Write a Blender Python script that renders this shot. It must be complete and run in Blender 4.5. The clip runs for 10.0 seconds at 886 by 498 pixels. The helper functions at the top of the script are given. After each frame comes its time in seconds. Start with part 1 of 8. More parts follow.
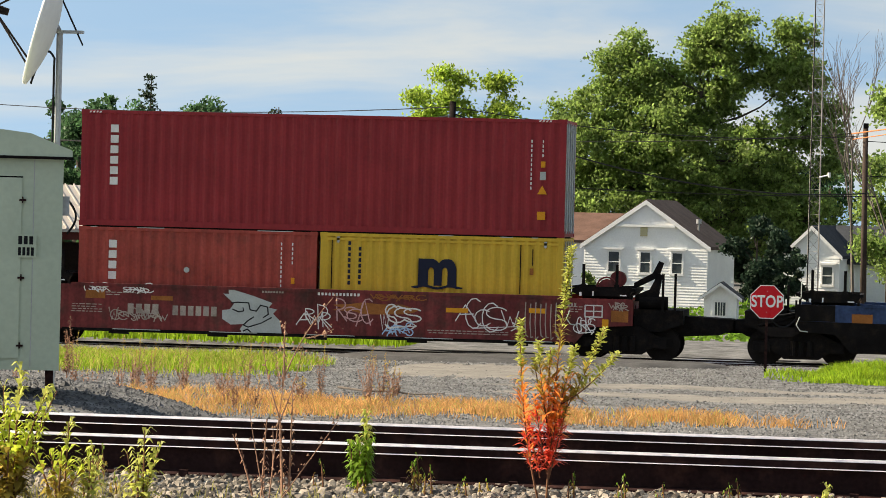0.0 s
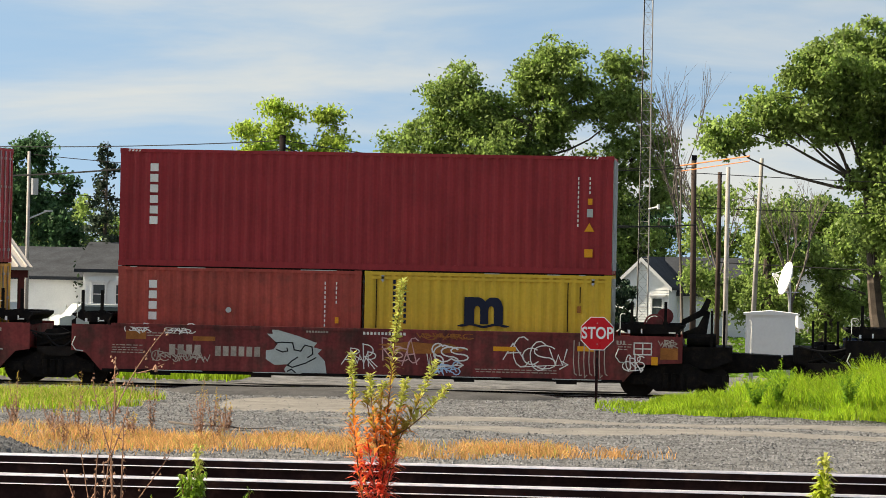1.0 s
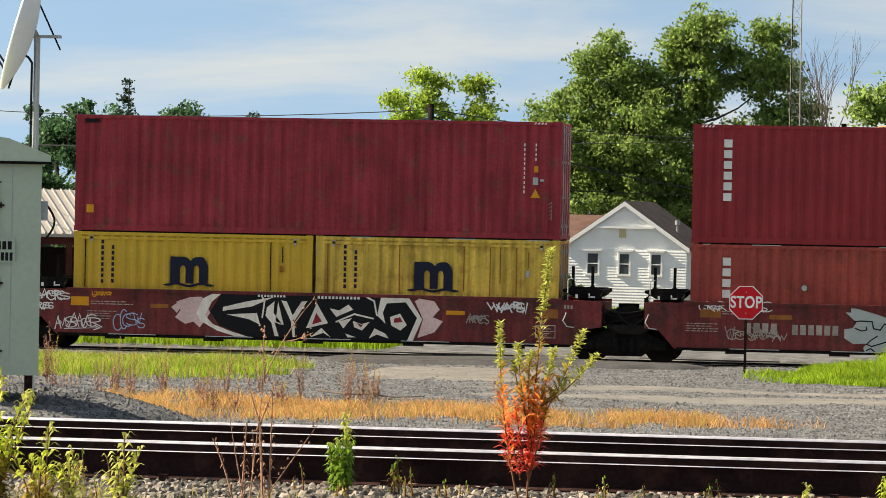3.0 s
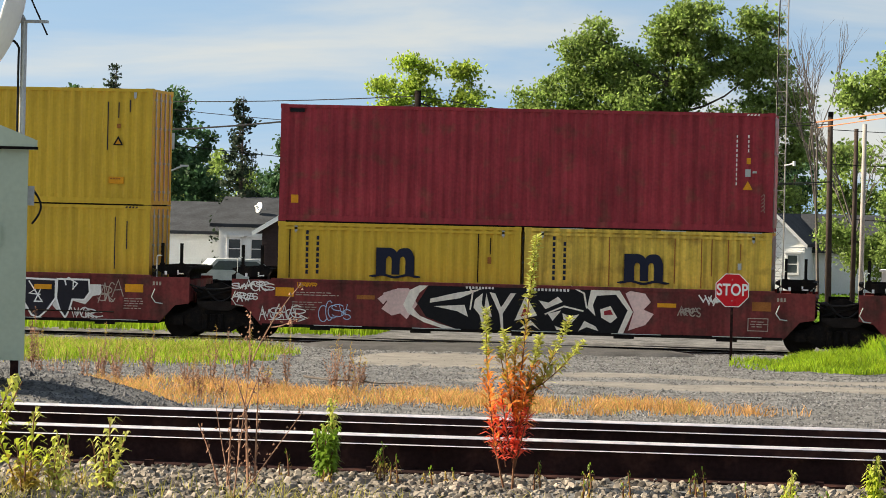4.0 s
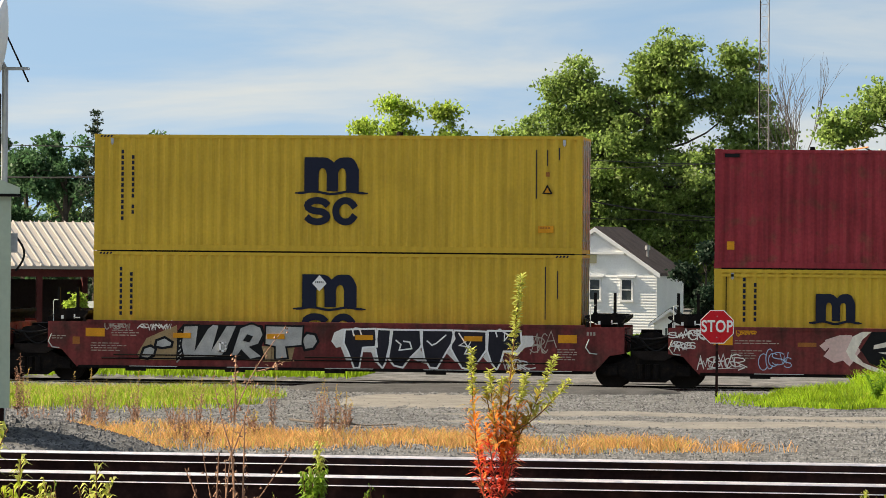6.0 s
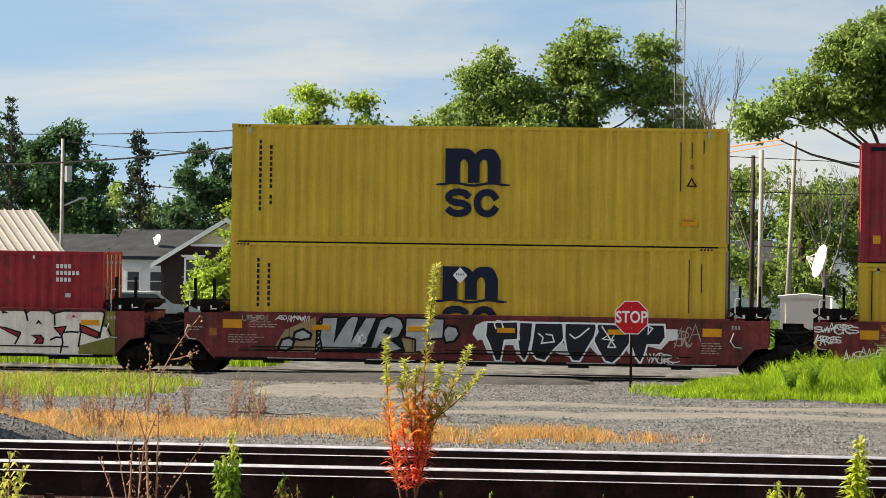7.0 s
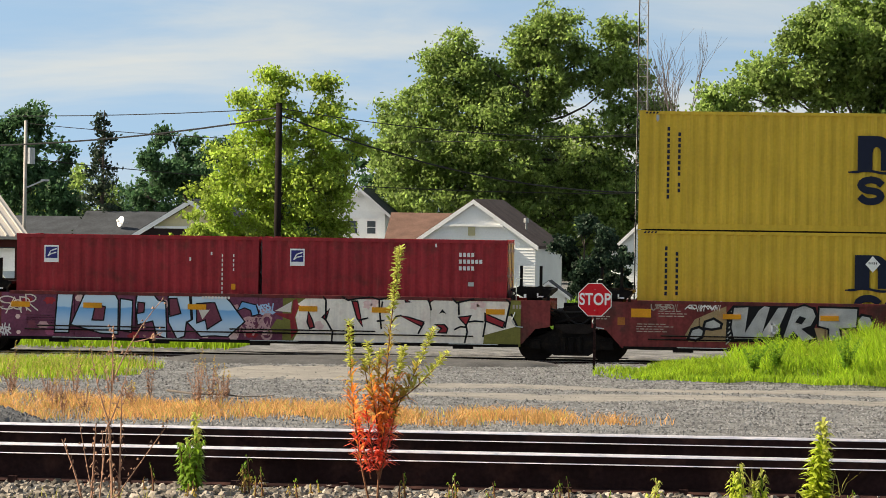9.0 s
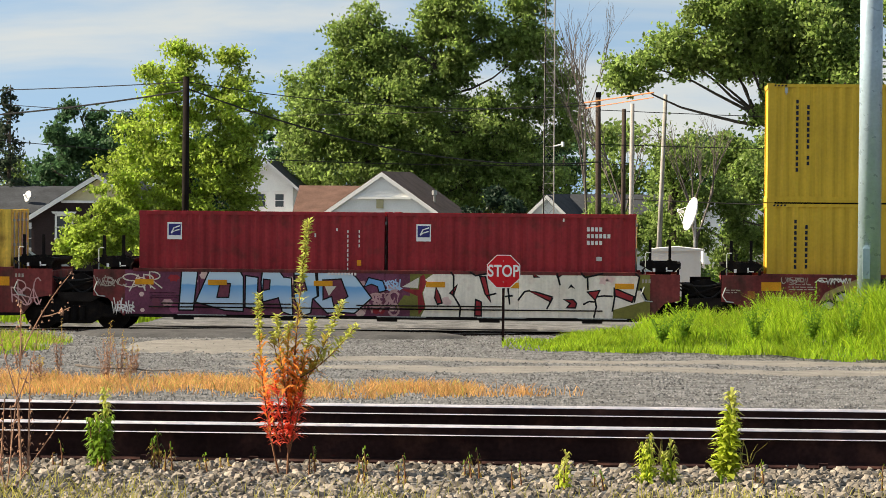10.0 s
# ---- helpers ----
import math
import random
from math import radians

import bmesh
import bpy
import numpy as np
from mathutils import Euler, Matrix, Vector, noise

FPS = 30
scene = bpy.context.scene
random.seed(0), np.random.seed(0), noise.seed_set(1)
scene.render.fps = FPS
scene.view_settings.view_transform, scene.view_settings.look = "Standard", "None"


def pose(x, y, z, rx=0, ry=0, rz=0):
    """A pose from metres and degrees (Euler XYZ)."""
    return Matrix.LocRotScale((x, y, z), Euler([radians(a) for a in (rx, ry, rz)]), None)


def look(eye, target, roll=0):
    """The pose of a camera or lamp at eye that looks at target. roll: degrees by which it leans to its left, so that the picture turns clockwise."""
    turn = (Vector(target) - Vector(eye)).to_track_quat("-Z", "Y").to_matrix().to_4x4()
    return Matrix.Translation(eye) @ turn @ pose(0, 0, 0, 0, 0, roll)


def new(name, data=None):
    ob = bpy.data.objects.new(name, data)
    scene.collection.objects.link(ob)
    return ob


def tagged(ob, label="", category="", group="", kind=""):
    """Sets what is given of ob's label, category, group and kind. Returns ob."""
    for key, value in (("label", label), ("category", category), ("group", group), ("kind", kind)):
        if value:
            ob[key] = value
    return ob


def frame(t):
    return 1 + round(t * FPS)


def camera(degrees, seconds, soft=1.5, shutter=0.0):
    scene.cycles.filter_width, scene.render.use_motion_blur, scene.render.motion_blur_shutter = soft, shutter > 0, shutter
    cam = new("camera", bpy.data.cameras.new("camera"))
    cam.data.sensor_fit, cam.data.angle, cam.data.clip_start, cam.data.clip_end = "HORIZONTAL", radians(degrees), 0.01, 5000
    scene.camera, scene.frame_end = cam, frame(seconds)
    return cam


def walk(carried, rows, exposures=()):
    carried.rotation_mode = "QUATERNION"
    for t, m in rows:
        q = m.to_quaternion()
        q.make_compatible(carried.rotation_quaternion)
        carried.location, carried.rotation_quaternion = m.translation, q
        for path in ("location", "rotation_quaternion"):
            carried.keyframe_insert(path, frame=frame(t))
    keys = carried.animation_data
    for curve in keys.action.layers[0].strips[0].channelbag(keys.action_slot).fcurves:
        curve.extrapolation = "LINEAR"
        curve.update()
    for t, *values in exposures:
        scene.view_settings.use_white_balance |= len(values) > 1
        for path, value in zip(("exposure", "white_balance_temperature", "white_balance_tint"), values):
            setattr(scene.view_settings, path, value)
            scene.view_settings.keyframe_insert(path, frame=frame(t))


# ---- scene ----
EYE = Vector((0.0, 0.0, 3.378))
cam = camera(14.68, 10.0, soft=0.75)
# seconds, turn to the right, tilt up and lean, in degrees
AIM = (
    (0, -7.931, -0.520, 1.461),
    (0.5, -6.620, 0.114, 1.229),
    (1, -5.124, 0.098, 1.134),
    (1.5, -5.570, -0.513, 1.002),
    (2, -7.329, -0.550, 0.951),
    (2.2, -7.815, -0.576, 0.939),
    (3.3, -7.529, -0.446, 1.182),
    (3.5, -7.653, -0.641, 1.158),
    (4, -7.351, -0.688, 1.358),
    (4.5, -6.965, -0.062, 1.061),
    (5, -7.530, 0.673, 0.745),
    (5.2, -7.629, 0.811, 0.684),
    (6.3, -6.655, -0.198, 0.661),
    (6.5, -6.233, -0.155, 0.956),
    (7, -5.681, -0.161, 0.796),
    (7.5, -6.265, -0.142, 0.823),
    (8, -7.678, -0.520, 0.831),
    (8.5, -6.504, -0.332, 0.926),
    (9, -5.069, -0.450, 0.819),
    (9.5, -3.636, -1.040, 0.610),
    (10, -3.539, -0.892, 0.468),
)


def aim(turn, tilt, lean):
    a, b = radians(turn), radians(tilt)
    return look(EYE, EYE + Vector((math.sin(a) * math.cos(b), math.cos(a) * math.cos(b), math.sin(b))), lean)


walk(cam, [(t, aim(a, b, c)) for t, a, b, c in AIM], exposures=[(0, 1.25, 7700, 9), (10, 1.25, 7700, 9)])

# seconds, the way that the train has gone along x
TRAIN = (
    (0, -20.892),
    (0.5, -18.215),
    (1, -15.571),
    (1.5, -12.973),
    (2, -10.414),
    (2.2, -9.385),
    (3.3, -3.412),
    (3.5, -2.307),
    (4, 0.448),
    (4.5, 3.208),
    (5, 5.945),
    (5.2, 7.056),
    (6.3, 13.314),
    (6.5, 14.434),
    (7, 17.204),
    (7.5, 19.989),
    (8, 22.702),
    (8.5, 25.413),
    (9, 28.135),
    (9.5, 30.821),
    (10, 33.504),
)

# ---- light ----
SUN = Vector((-0.80, 0.012, 0.60)).normalized()
world = bpy.data.worlds.new("sky")
world.use_nodes = True
scene.world = world
wn, wl = world.node_tree.nodes, world.node_tree.links
sky = wn.new("ShaderNodeTexSky")
sky.sky_type, sky.sun_disc = "NISHITA", False
sky.sun_elevation = math.asin(SUN.z)
sky.sun_rotation = math.atan2(SUN.x, SUN.y)
sky.air_density, sky.dust_density, sky.ozone_density = 1.0, 0.9, 0.7
wco = wn.new("ShaderNodeTexCoord")
wmap = wn.new("ShaderNodeMapping")
wmap.inputs["Scale"].default_value = (5.0, 5.0, 27.0)
wl.new(wco.outputs["Generated"], wmap.inputs["Vector"])
cl = wn.new("ShaderNodeTexNoise")
cl.inputs["Scale"].default_value, cl.inputs["Detail"].default_value, cl.inputs["Roughness"].default_value = 1.0, 7.0, 0.55
cl.inputs["Distortion"].default_value = 0.5
wl.new(wmap.outputs["Vector"], cl.inputs["Vector"])
cr = wn.new("ShaderNodeMapRange")
cr.inputs["From Min"].default_value, cr.inputs["From Max"].default_value = 0.38, 0.69
cr.interpolation_type = "SMOOTHSTEP"
wl.new(cl.outputs["Fac"], cr.inputs["Value"])
cmul = wn.new("ShaderNodeMath")
cmul.operation = "MULTIPLY"
cmul.inputs[1].default_value = 0.75
wl.new(cr.outputs["Result"], cmul.inputs[0])
lift = wn.new("ShaderNodeVectorMath")
lift.operation = "ADD"
lift.inputs[1].default_value = (0, 0, 0.36)
wl.new(wco.outputs["Generated"], lift.inputs[0])
wl.new(lift.outputs["Vector"], sky.inputs["Vector"])
cmix = wn.new("ShaderNodeMix")
cmix.data_type = "RGBA"
wl.new(cmul.outputs["Value"], cmix.inputs["Factor"])
tint = wn.new("ShaderNodeVectorMath")
tint.operation = "MULTIPLY"
tint.inputs[1].default_value = (0.89, 0.965, 0.945)
wl.new(sky.outputs["Color"], tint.inputs[0])
wl.new(tint.outputs["Vector"], cmix.inputs["A"])
cmix.inputs["B"].default_value = (3.2, 3.32, 3.34, 1)
wl.new(cmix.outputs["Result"], wn["Background"].inputs["Color"])
wn["Background"].inputs["Strength"].default_value = 0.105
sun = new("sun", bpy.data.lights.new("sun", "SUN"))
sun.data.energy, sun.data.angle, sun.data.color = 4.8, radians(0.6), (1.0, 0.93, 0.82)
sun.matrix_world = look(SUN * 60, (0, 0, 0))


# ---- materials ----
def mat(name, color, rough=0.7, metal=0.0, vary=0.25, size=1.0, bump=0.15, streak=0.0, dirt=None, dirt_amount=0.0, through_light=0.0, obj_random=0.0, island=0.0, gloss=0.18):
    """A surface with grain and stains at two scales; streak: stains that run down; dirt: a second colour in patches."""
    m = bpy.data.materials.new(name)
    m.use_nodes = True
    n, l = m.node_tree.nodes, m.node_tree.links
    p = n["Principled BSDF"]
    p.inputs["Roughness"].default_value, p.inputs["Metallic"].default_value = rough, metal
    p.inputs["Specular IOR Level"].default_value = gloss
    co = n.new("ShaderNodeTexCoord")

    def noise_at(scale, detail=4.0, stretch=None):
        t = n.new("ShaderNodeTexNoise")
        t.inputs["Scale"].default_value, t.inputs["Detail"].default_value = scale, detail
        if stretch:
            mp = n.new("ShaderNodeMapping")
            mp.inputs["Scale"].default_value = stretch
            l.new(co.outputs["Object"], mp.inputs["Vector"])
            l.new(mp.outputs["Vector"], t.inputs["Vector"])
        else:
            l.new(co.outputs["Object"], t.inputs["Vector"])
        return t.outputs["Fac"]

    def ranged(v, a, b, c, d):
        r = n.new("ShaderNodeMapRange")
        r.inputs["From Min"].default_value, r.inputs["From Max"].default_value = a, b
        r.inputs["To Min"].default_value, r.inputs["To Max"].default_value = c, d
        l.new(v, r.inputs["Value"])
        return r.outputs["Result"]

    def mult(a, b):
        x = n.new("ShaderNodeMath")
        x.operation = "MULTIPLY"
        l.new(a, x.inputs[0])
        l.new(b, x.inputs[1])
        return x.outputs["Value"]

    big = ranged(noise_at(0.9 / size), 0.3, 0.7, 1 - vary, 1 + vary)
    fine = ranged(noise_at(14 / size, 6), 0.3, 0.7, 1 - vary * 0.7, 1 + vary * 0.7)
    v = mult(big, fine)
    if streak:
        v = mult(v, ranged(noise_at(1.0, 4, (7.0, 7.0, 0.45)), 0.35, 0.7, 1 + streak, 1 - streak))
    if obj_random:
        oi = n.new("ShaderNodeObjectInfo")
        v = mult(v, ranged(oi.outputs["Random"], 0, 1, 1 - obj_random, 1 + obj_random))
    if island:
        ge = n.new("ShaderNodeNewGeometry")
        v = mult(v, ranged(ge.outputs["Random Per Island"], 0, 1, 1 - island, 1 + island))
    base = n.new("ShaderNodeMix")
    base.data_type = "RGBA"
    base.inputs["A"].default_value = (*color, 1)
    base.inputs["B"].default_value = (*(dirt or color), 1)
    base.inputs["Factor"].default_value = 0.0
    if dirt:
        l.new(ranged(noise_at(2.3 / size, 6), 0.62 - 0.3 * dirt_amount, 0.72, 0, min(1, 0.4 + dirt_amount)), base.inputs["Factor"])
    sc = n.new("ShaderNodeVectorMath")
    sc.operation = "SCALE"
    l.new(base.outputs["Result"], sc.inputs[0])
    l.new(v, sc.inputs["Scale"])
    l.new(sc.outputs["Vector"], p.inputs["Base Color"])
    if bump:
        bp = n.new("ShaderNodeBump")
        bp.inputs["Strength"].default_value, bp.inputs["Distance"].default_value = bump, 0.01 * size
        l.new(noise_at(30 / size, 5), bp.inputs["Height"])
        l.new(bp.outputs["Normal"], p.inputs["Normal"])
    rr = ranged(noise_at(5 / size), 0.3, 0.7, max(0, rough - 0.12), min(1, rough + 0.12))
    l.new(rr, p.inputs["Roughness"])
    if through_light:
        tr = n.new("ShaderNodeBsdfTranslucent")
        l.new(sc.outputs["Vector"], tr.inputs["Color"])
        mx = n.new("ShaderNodeMixShader")
        mx.inputs["Fac"].default_value = through_light
        l.new(p.outputs["BSDF"], mx.inputs[1])
        l.new(tr.outputs["BSDF"], mx.inputs[2])
        l.new(mx.outputs["Shader"], n["Material Output"].inputs["Surface"])
    return m


GRAVEL = mat("gravel", (0.108, 0.109, 0.112), 0.95, vary=0.6, size=0.5, bump=0.9, dirt=(0.16, 0.153, 0.142), dirt_amount=0.35)
SAND = mat("packed_sand", (0.175, 0.165, 0.152), 0.95, vary=0.25, size=0.6, bump=0.5)
ASPHALT = mat("asphalt", (0.06, 0.06, 0.062), 0.9, vary=0.3, size=0.5, bump=0.5)
STONE = mat("ballast_stone", (0.178, 0.155, 0.132), 0.9, vary=0.3, size=0.05, bump=0.5, island=0.7)
PEBBLE = mat("grey_pebble", (0.14, 0.141, 0.145), 0.9, vary=0.3, size=0.05, bump=0.3, island=0.65)
# bluish dark gravel, its colour also carrying the cabinet's shadow
DARK_SHADED_STONE = mat("dark_shaded_stone", (0.085, 0.087, 0.095), 0.9, vary=0.3, size=0.05, bump=0.4, island=0.5)
STEEL = mat("rail_side", (0.024, 0.012, 0.012), 0.85, 0.0, vary=0.35, size=0.3, bump=0.3, dirt=(0.065, 0.030, 0.024), dirt_amount=0.4, gloss=0.06)
RAILHEAD = mat("rail_head", (0.80, 0.74, 0.76), 0.5, 1.0, vary=0.1, size=0.2, bump=0.02)
TIE = mat("tie_wood", (0.16, 0.11, 0.08), 0.9, vary=0.4, size=0.3, bump=0.5)
MAROON = mat("maroon_paint", (0.27, 0.026, 0.032), 0.5, vary=0.12, bump=0.05, streak=0.10)
MAROON_WORN = mat("worn_maroon_paint", (0.28, 0.030, 0.042), 0.55, vary=0.2, bump=0.08, streak=0.22, dirt=(0.15, 0.06, 0.04), dirt_amount=0.25)
RED = mat("faded_red_paint", (0.35, 0.062, 0.048), 0.55, vary=0.18, bump=0.08, streak=0.15, dirt=(0.20, 0.05, 0.04), dirt_amount=0.3)
CRIMSON = mat("crimson_paint", (0.30, 0.026, 0.034), 0.55, vary=0.18, bump=0.08, streak=0.18, dirt=(0.12, 0.03, 0.025), dirt_amount=0.3)
YELLOW = mat("mustard_paint", (0.60, 0.385, 0.045), 0.5, vary=0.08, bump=0.05, streak=0.10)
YELLOW_WORN = mat("stained_mustard_paint", (0.62, 0.42, 0.075), 0.6, vary=0.15, bump=0.08, streak=0.35, dirt=(0.22, 0.12, 0.03), dirt_amount=0.3)
CARBROWN = mat("boxcar_brown", (0.16, 0.030, 0.030), 0.65, vary=0.25, bump=0.1, streak=0.25, dirt=(0.07, 0.03, 0.025), dirt_amount=0.5)
BLACKSTEEL = mat("grimy_black_steel", (0.009, 0.008, 0.008), 0.8, 0.0, vary=0.4, size=0.4, bump=0.3, dirt=(0.022, 0.016, 0.012), dirt_amount=0.4, gloss=0.06)
WHEEL = mat("wheel_steel", (0.018, 0.015, 0.014), 0.7, 0.2, vary=0.3, size=0.3, bump=0.2, gloss=0.06)
BLUECAR = mat("blue_car_paint", (0.03, 0.055, 0.13), 0.6, vary=0.3, bump=0.1, streak=0.2)
WHITE = mat("white_marking", (0.72, 0.70, 0.68), 0.6, vary=0.12, size=0.4, bump=0.0)
WEATHERED_WHITE = mat("weathered_marking", (0.37, 0.31, 0.27), 0.7, vary=0.3, size=0.3, bump=0.0)
ORANGE = mat("orange_marking", (0.68, 0.29, 0.02), 0.5, vary=0.15, size=0.4, bump=0.0)
RUSTORANGE = mat("faded_orange_marking", (0.30, 0.11, 0.03), 0.7, vary=0.3, size=0.3, bump=0.0)
NAVY = mat("navy_marking", (0.010, 0.014, 0.035), 0.5, vary=0.1, bump=0.0)
BLUEFIELD = mat("plate_blue", (0.035, 0.035, 0.17), 0.5, vary=0.1, bump=0.0)
MAGENTA = mat("magenta_spray_paint", (0.34, 0.085, 0.17), 0.55, vary=0.3, size=0.4, bump=0.0)
BLACKPAINT = mat("black_spray_paint", (0.006, 0.006, 0.008), 0.5, vary=0.2, size=0.4, bump=0.0)
SILVER = mat("silver_spray_paint", (0.40, 0.40, 0.395), 0.5, vary=0.22, size=0.3, bump=0.0)
PALEGREY = mat("pale_grey_spray_paint", (0.42, 0.45, 0.44), 0.5, vary=0.12, size=0.4, bump=0.0)
CREAM = mat("cream_spray_paint", (0.66, 0.60, 0.53), 0.55, vary=0.12, size=0.4, bump=0.0)
PINK = mat("pink_spray_paint", (0.52, 0.30, 0.30), 0.55, vary=0.2, size=0.4, bump=0.0)
SKYBLUE = mat("sky_blue_spray_paint", (0.36, 0.52, 0.72), 0.5, vary=0.12, size=0.4, bump=0.0)
DEEPBLUE = mat("deep_blue_spray_paint", (0.14, 0.36, 0.66), 0.5, vary=0.12, size=0.4, bump=0.0)
PLUM = mat("plum_spray_paint", (0.16, 0.045, 0.085), 0.55, vary=0.3, size=0.4, bump=0.0)
TANSPRAY = mat("tan_spray_paint", (0.34, 0.24, 0.13), 0.6, vary=0.2, size=0.4, bump=0.0)
OLIVE = mat("olive_spray_paint", (0.17, 0.16, 0.04), 0.6, vary=0.2, size=0.4, bump=0.0)
SIGNRED = mat("sign_red", (0.62, 0.012, 0.022), 0.35, vary=0.05, bump=0.0)
SIGNWHITE = mat("sign_white", (0.85, 0.84, 0.84), 0.35, vary=0.03, bump=0.0)
GALV = mat("galvanised_steel", (0.42, 0.43, 0.44), 0.45, 0.6, vary=0.15, size=0.5, bump=0.05)
CABINET = mat("cabinet_paint", (0.46, 0.53, 0.41), 0.45, 0.1, vary=0.07, size=0.8, bump=0.03)
POLEBLUE = mat("blue_grey_pole_paint", (0.33, 0.43, 0.50), 0.35, 0.3, vary=0.12, bump=0.04)
DISHWHITE = mat("dish_white", (0.82, 0.82, 0.80), 0.45, vary=0.04, bump=0.0)
CABLE = mat("black_cable", (0.012, 0.012, 0.013), 0.6, vary=0.1, bump=0.0)
WOODPOLE = mat("creosote_pole", (0.014, 0.011, 0.010), 0.9, vary=0.4, size=0.4, bump=0.5, gloss=0.06)
BROWNPOLE = mat("brown_pole", (0.05, 0.036, 0.03), 0.9, vary=0.4, size=0.4, bump=0.5)
GREYPOLE = mat("grey_pole", (0.33, 0.31, 0.29), 0.8, vary=0.25, size=0.4, bump=0.3)
ORANGEARM = mat("orange_arm", (0.50, 0.17, 0.06), 0.6, vary=0.15, bump=0.1)
SIDING = mat("white_siding", (0.84, 0.85, 0.84), 0.6, vary=0.06, bump=0.05)
CREAMSIDING = mat("cream_siding", (0.68, 0.60, 0.38), 0.65, vary=0.06, bump=0.05)
TANSIDING = mat("tan_siding", (0.50, 0.45, 0.27), 0.65, vary=0.06, bump=0.05)
BROWNSIDING = mat("dark_brown_siding", (0.035, 0.022, 0.022), 0.7, vary=0.2, bump=0.1)
SHINGLE_BROWN = mat("brown_shingle", (0.095, 0.066, 0.056), 0.9, vary=0.25, size=0.6, bump=0.4)
SHINGLE_GREY = mat("grey_shingle", (0.036, 0.040, 0.047), 0.9, vary=0.25, size=0.6, bump=0.4)
SHINGLE_RED = mat("rust_shingle", (0.115, 0.066, 0.052), 0.9, vary=0.2, size=0.6, bump=0.4)
TRIMWHITE = mat("white_trim", (0.80, 0.80, 0.79), 0.5, vary=0.04, bump=0.0)
METALROOF = mat("beige_metal_roof", (0.40, 0.365, 0.335), 0.4, 0.15, vary=0.05, bump=0.02)
BARNRED = mat("dark_red_post", (0.09, 0.02, 0.018), 0.7, vary=0.2, bump=0.1)
GLASS = mat("window_glass", (0.06, 0.075, 0.085), 0.06, vary=0.1, bump=0.0, gloss=0.6)
BARK = mat("bark", (0.075, 0.06, 0.048), 0.95, vary=0.4, size=0.3, bump=0.7)
DEADWOOD = mat("dead_wood", (0.13, 0.112, 0.10), 0.95, vary=0.3, size=0.3, bump=0.5)
LEAF_LIGHT = mat("light_leaves", (0.31, 0.42, 0.07), 0.5, vary=0.42, bump=0.0, through_light=0.55, island=0.4)
LEAF_MID = mat("green_leaves", (0.205, 0.295, 0.08), 0.5, vary=0.42, bump=0.0, through_light=0.58, island=0.4)
LEAF_DARK = mat("dark_leaves", (0.06, 0.13, 0.055), 0.55, vary=0.42, bump=0.0, through_light=0.45, island=0.4)
# leaf green taken near black, so the colour itself carries shade
LEAF_SHADED = mat("shaded_green_leaves", (0.022, 0.045, 0.026), 0.6, vary=0.4, bump=0.0, through_light=0.25, island=0.4)
NEEDLE = mat("needles", (0.032, 0.052, 0.03), 0.6, vary=0.25, bump=0.0, through_light=0.2, island=0.5)
GRASS = mat("grass_blades", (0.27, 0.42, 0.03), 0.6, vary=0.25, bump=0.0, through_light=0.5, island=0.35)
GRASS_PALE = mat("pale_grass_blades", (0.46, 0.42, 0.11), 0.6, vary=0.25, bump=0.0, through_light=0.5, island=0.35)
GRASS_DRY = mat("dry_grass_blades", (0.64, 0.35, 0.135), 0.7, vary=0.25, bump=0.0, through_light=0.45, island=0.35)
WEED = mat("yellow_green_weed", (0.49, 0.51, 0.13), 0.5, vary=0.15, bump=0.0, through_light=0.5, island=0.3)
WEED_GREEN = mat("green_weed", (0.19, 0.32, 0.035), 0.5, vary=0.15, bump=0.0, through_light=0.5, island=0.3)
WEED_RED = mat("red_weed", (0.80, 0.13, 0.08), 0.5, vary=0.15, bump=0.0, through_light=0.5, island=0.25)
WEED_ORANGE = mat("orange_weed", (0.80, 0.30, 0.07), 0.5, vary=0.15, bump=0.0, through_light=0.5, island=0.3)
WEED_OLIVE = mat("olive_weed", (0.40, 0.30, 0.06), 0.5, vary=0.15, bump=0.0, through_light=0.45, island=0.3)
STEM = mat("weed_stem", (0.16, 0.075, 0.04), 0.8, vary=0.2, size=0.2, bump=0.0)
DRYSTEM = mat("dry_stem", (0.27, 0.15, 0.10), 0.85, vary=0.25, size=0.2, bump=0.0, island=0.3)


# ---- mesh building ----
INK = mat("navy_black_spray", (0.018, 0.017, 0.026), 0.55, vary=0.2, bump=0.02, streak=0.1)
CREAM_WARM = mat("cream_spray", (0.80, 0.73, 0.64), 0.6, vary=0.10, bump=0.02, streak=0.10, dirt=(0.62, 0.46, 0.40), dirt_amount=0.15)
PINKWASH = mat("pale_pink_spray", (0.72, 0.50, 0.47), 0.6, vary=0.15, bump=0.02)
CRIMSON_DULL = mat("dull_maroon_spray", (0.17, 0.045, 0.07), 0.6, vary=0.2, bump=0.02)
WEED_BRIGHT = mat("bright_weed", (0.50, 0.58, 0.075), 0.5, vary=0.15, bump=0.0, through_light=0.5, island=0.3)
GRASS_YELLOW = mat("yellow_grass_blades", (0.37, 0.50, 0.04), 0.6, vary=0.25, bump=0.0, through_light=0.5, island=0.35)
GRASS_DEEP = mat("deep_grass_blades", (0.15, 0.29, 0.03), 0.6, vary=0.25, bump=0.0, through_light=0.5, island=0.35)


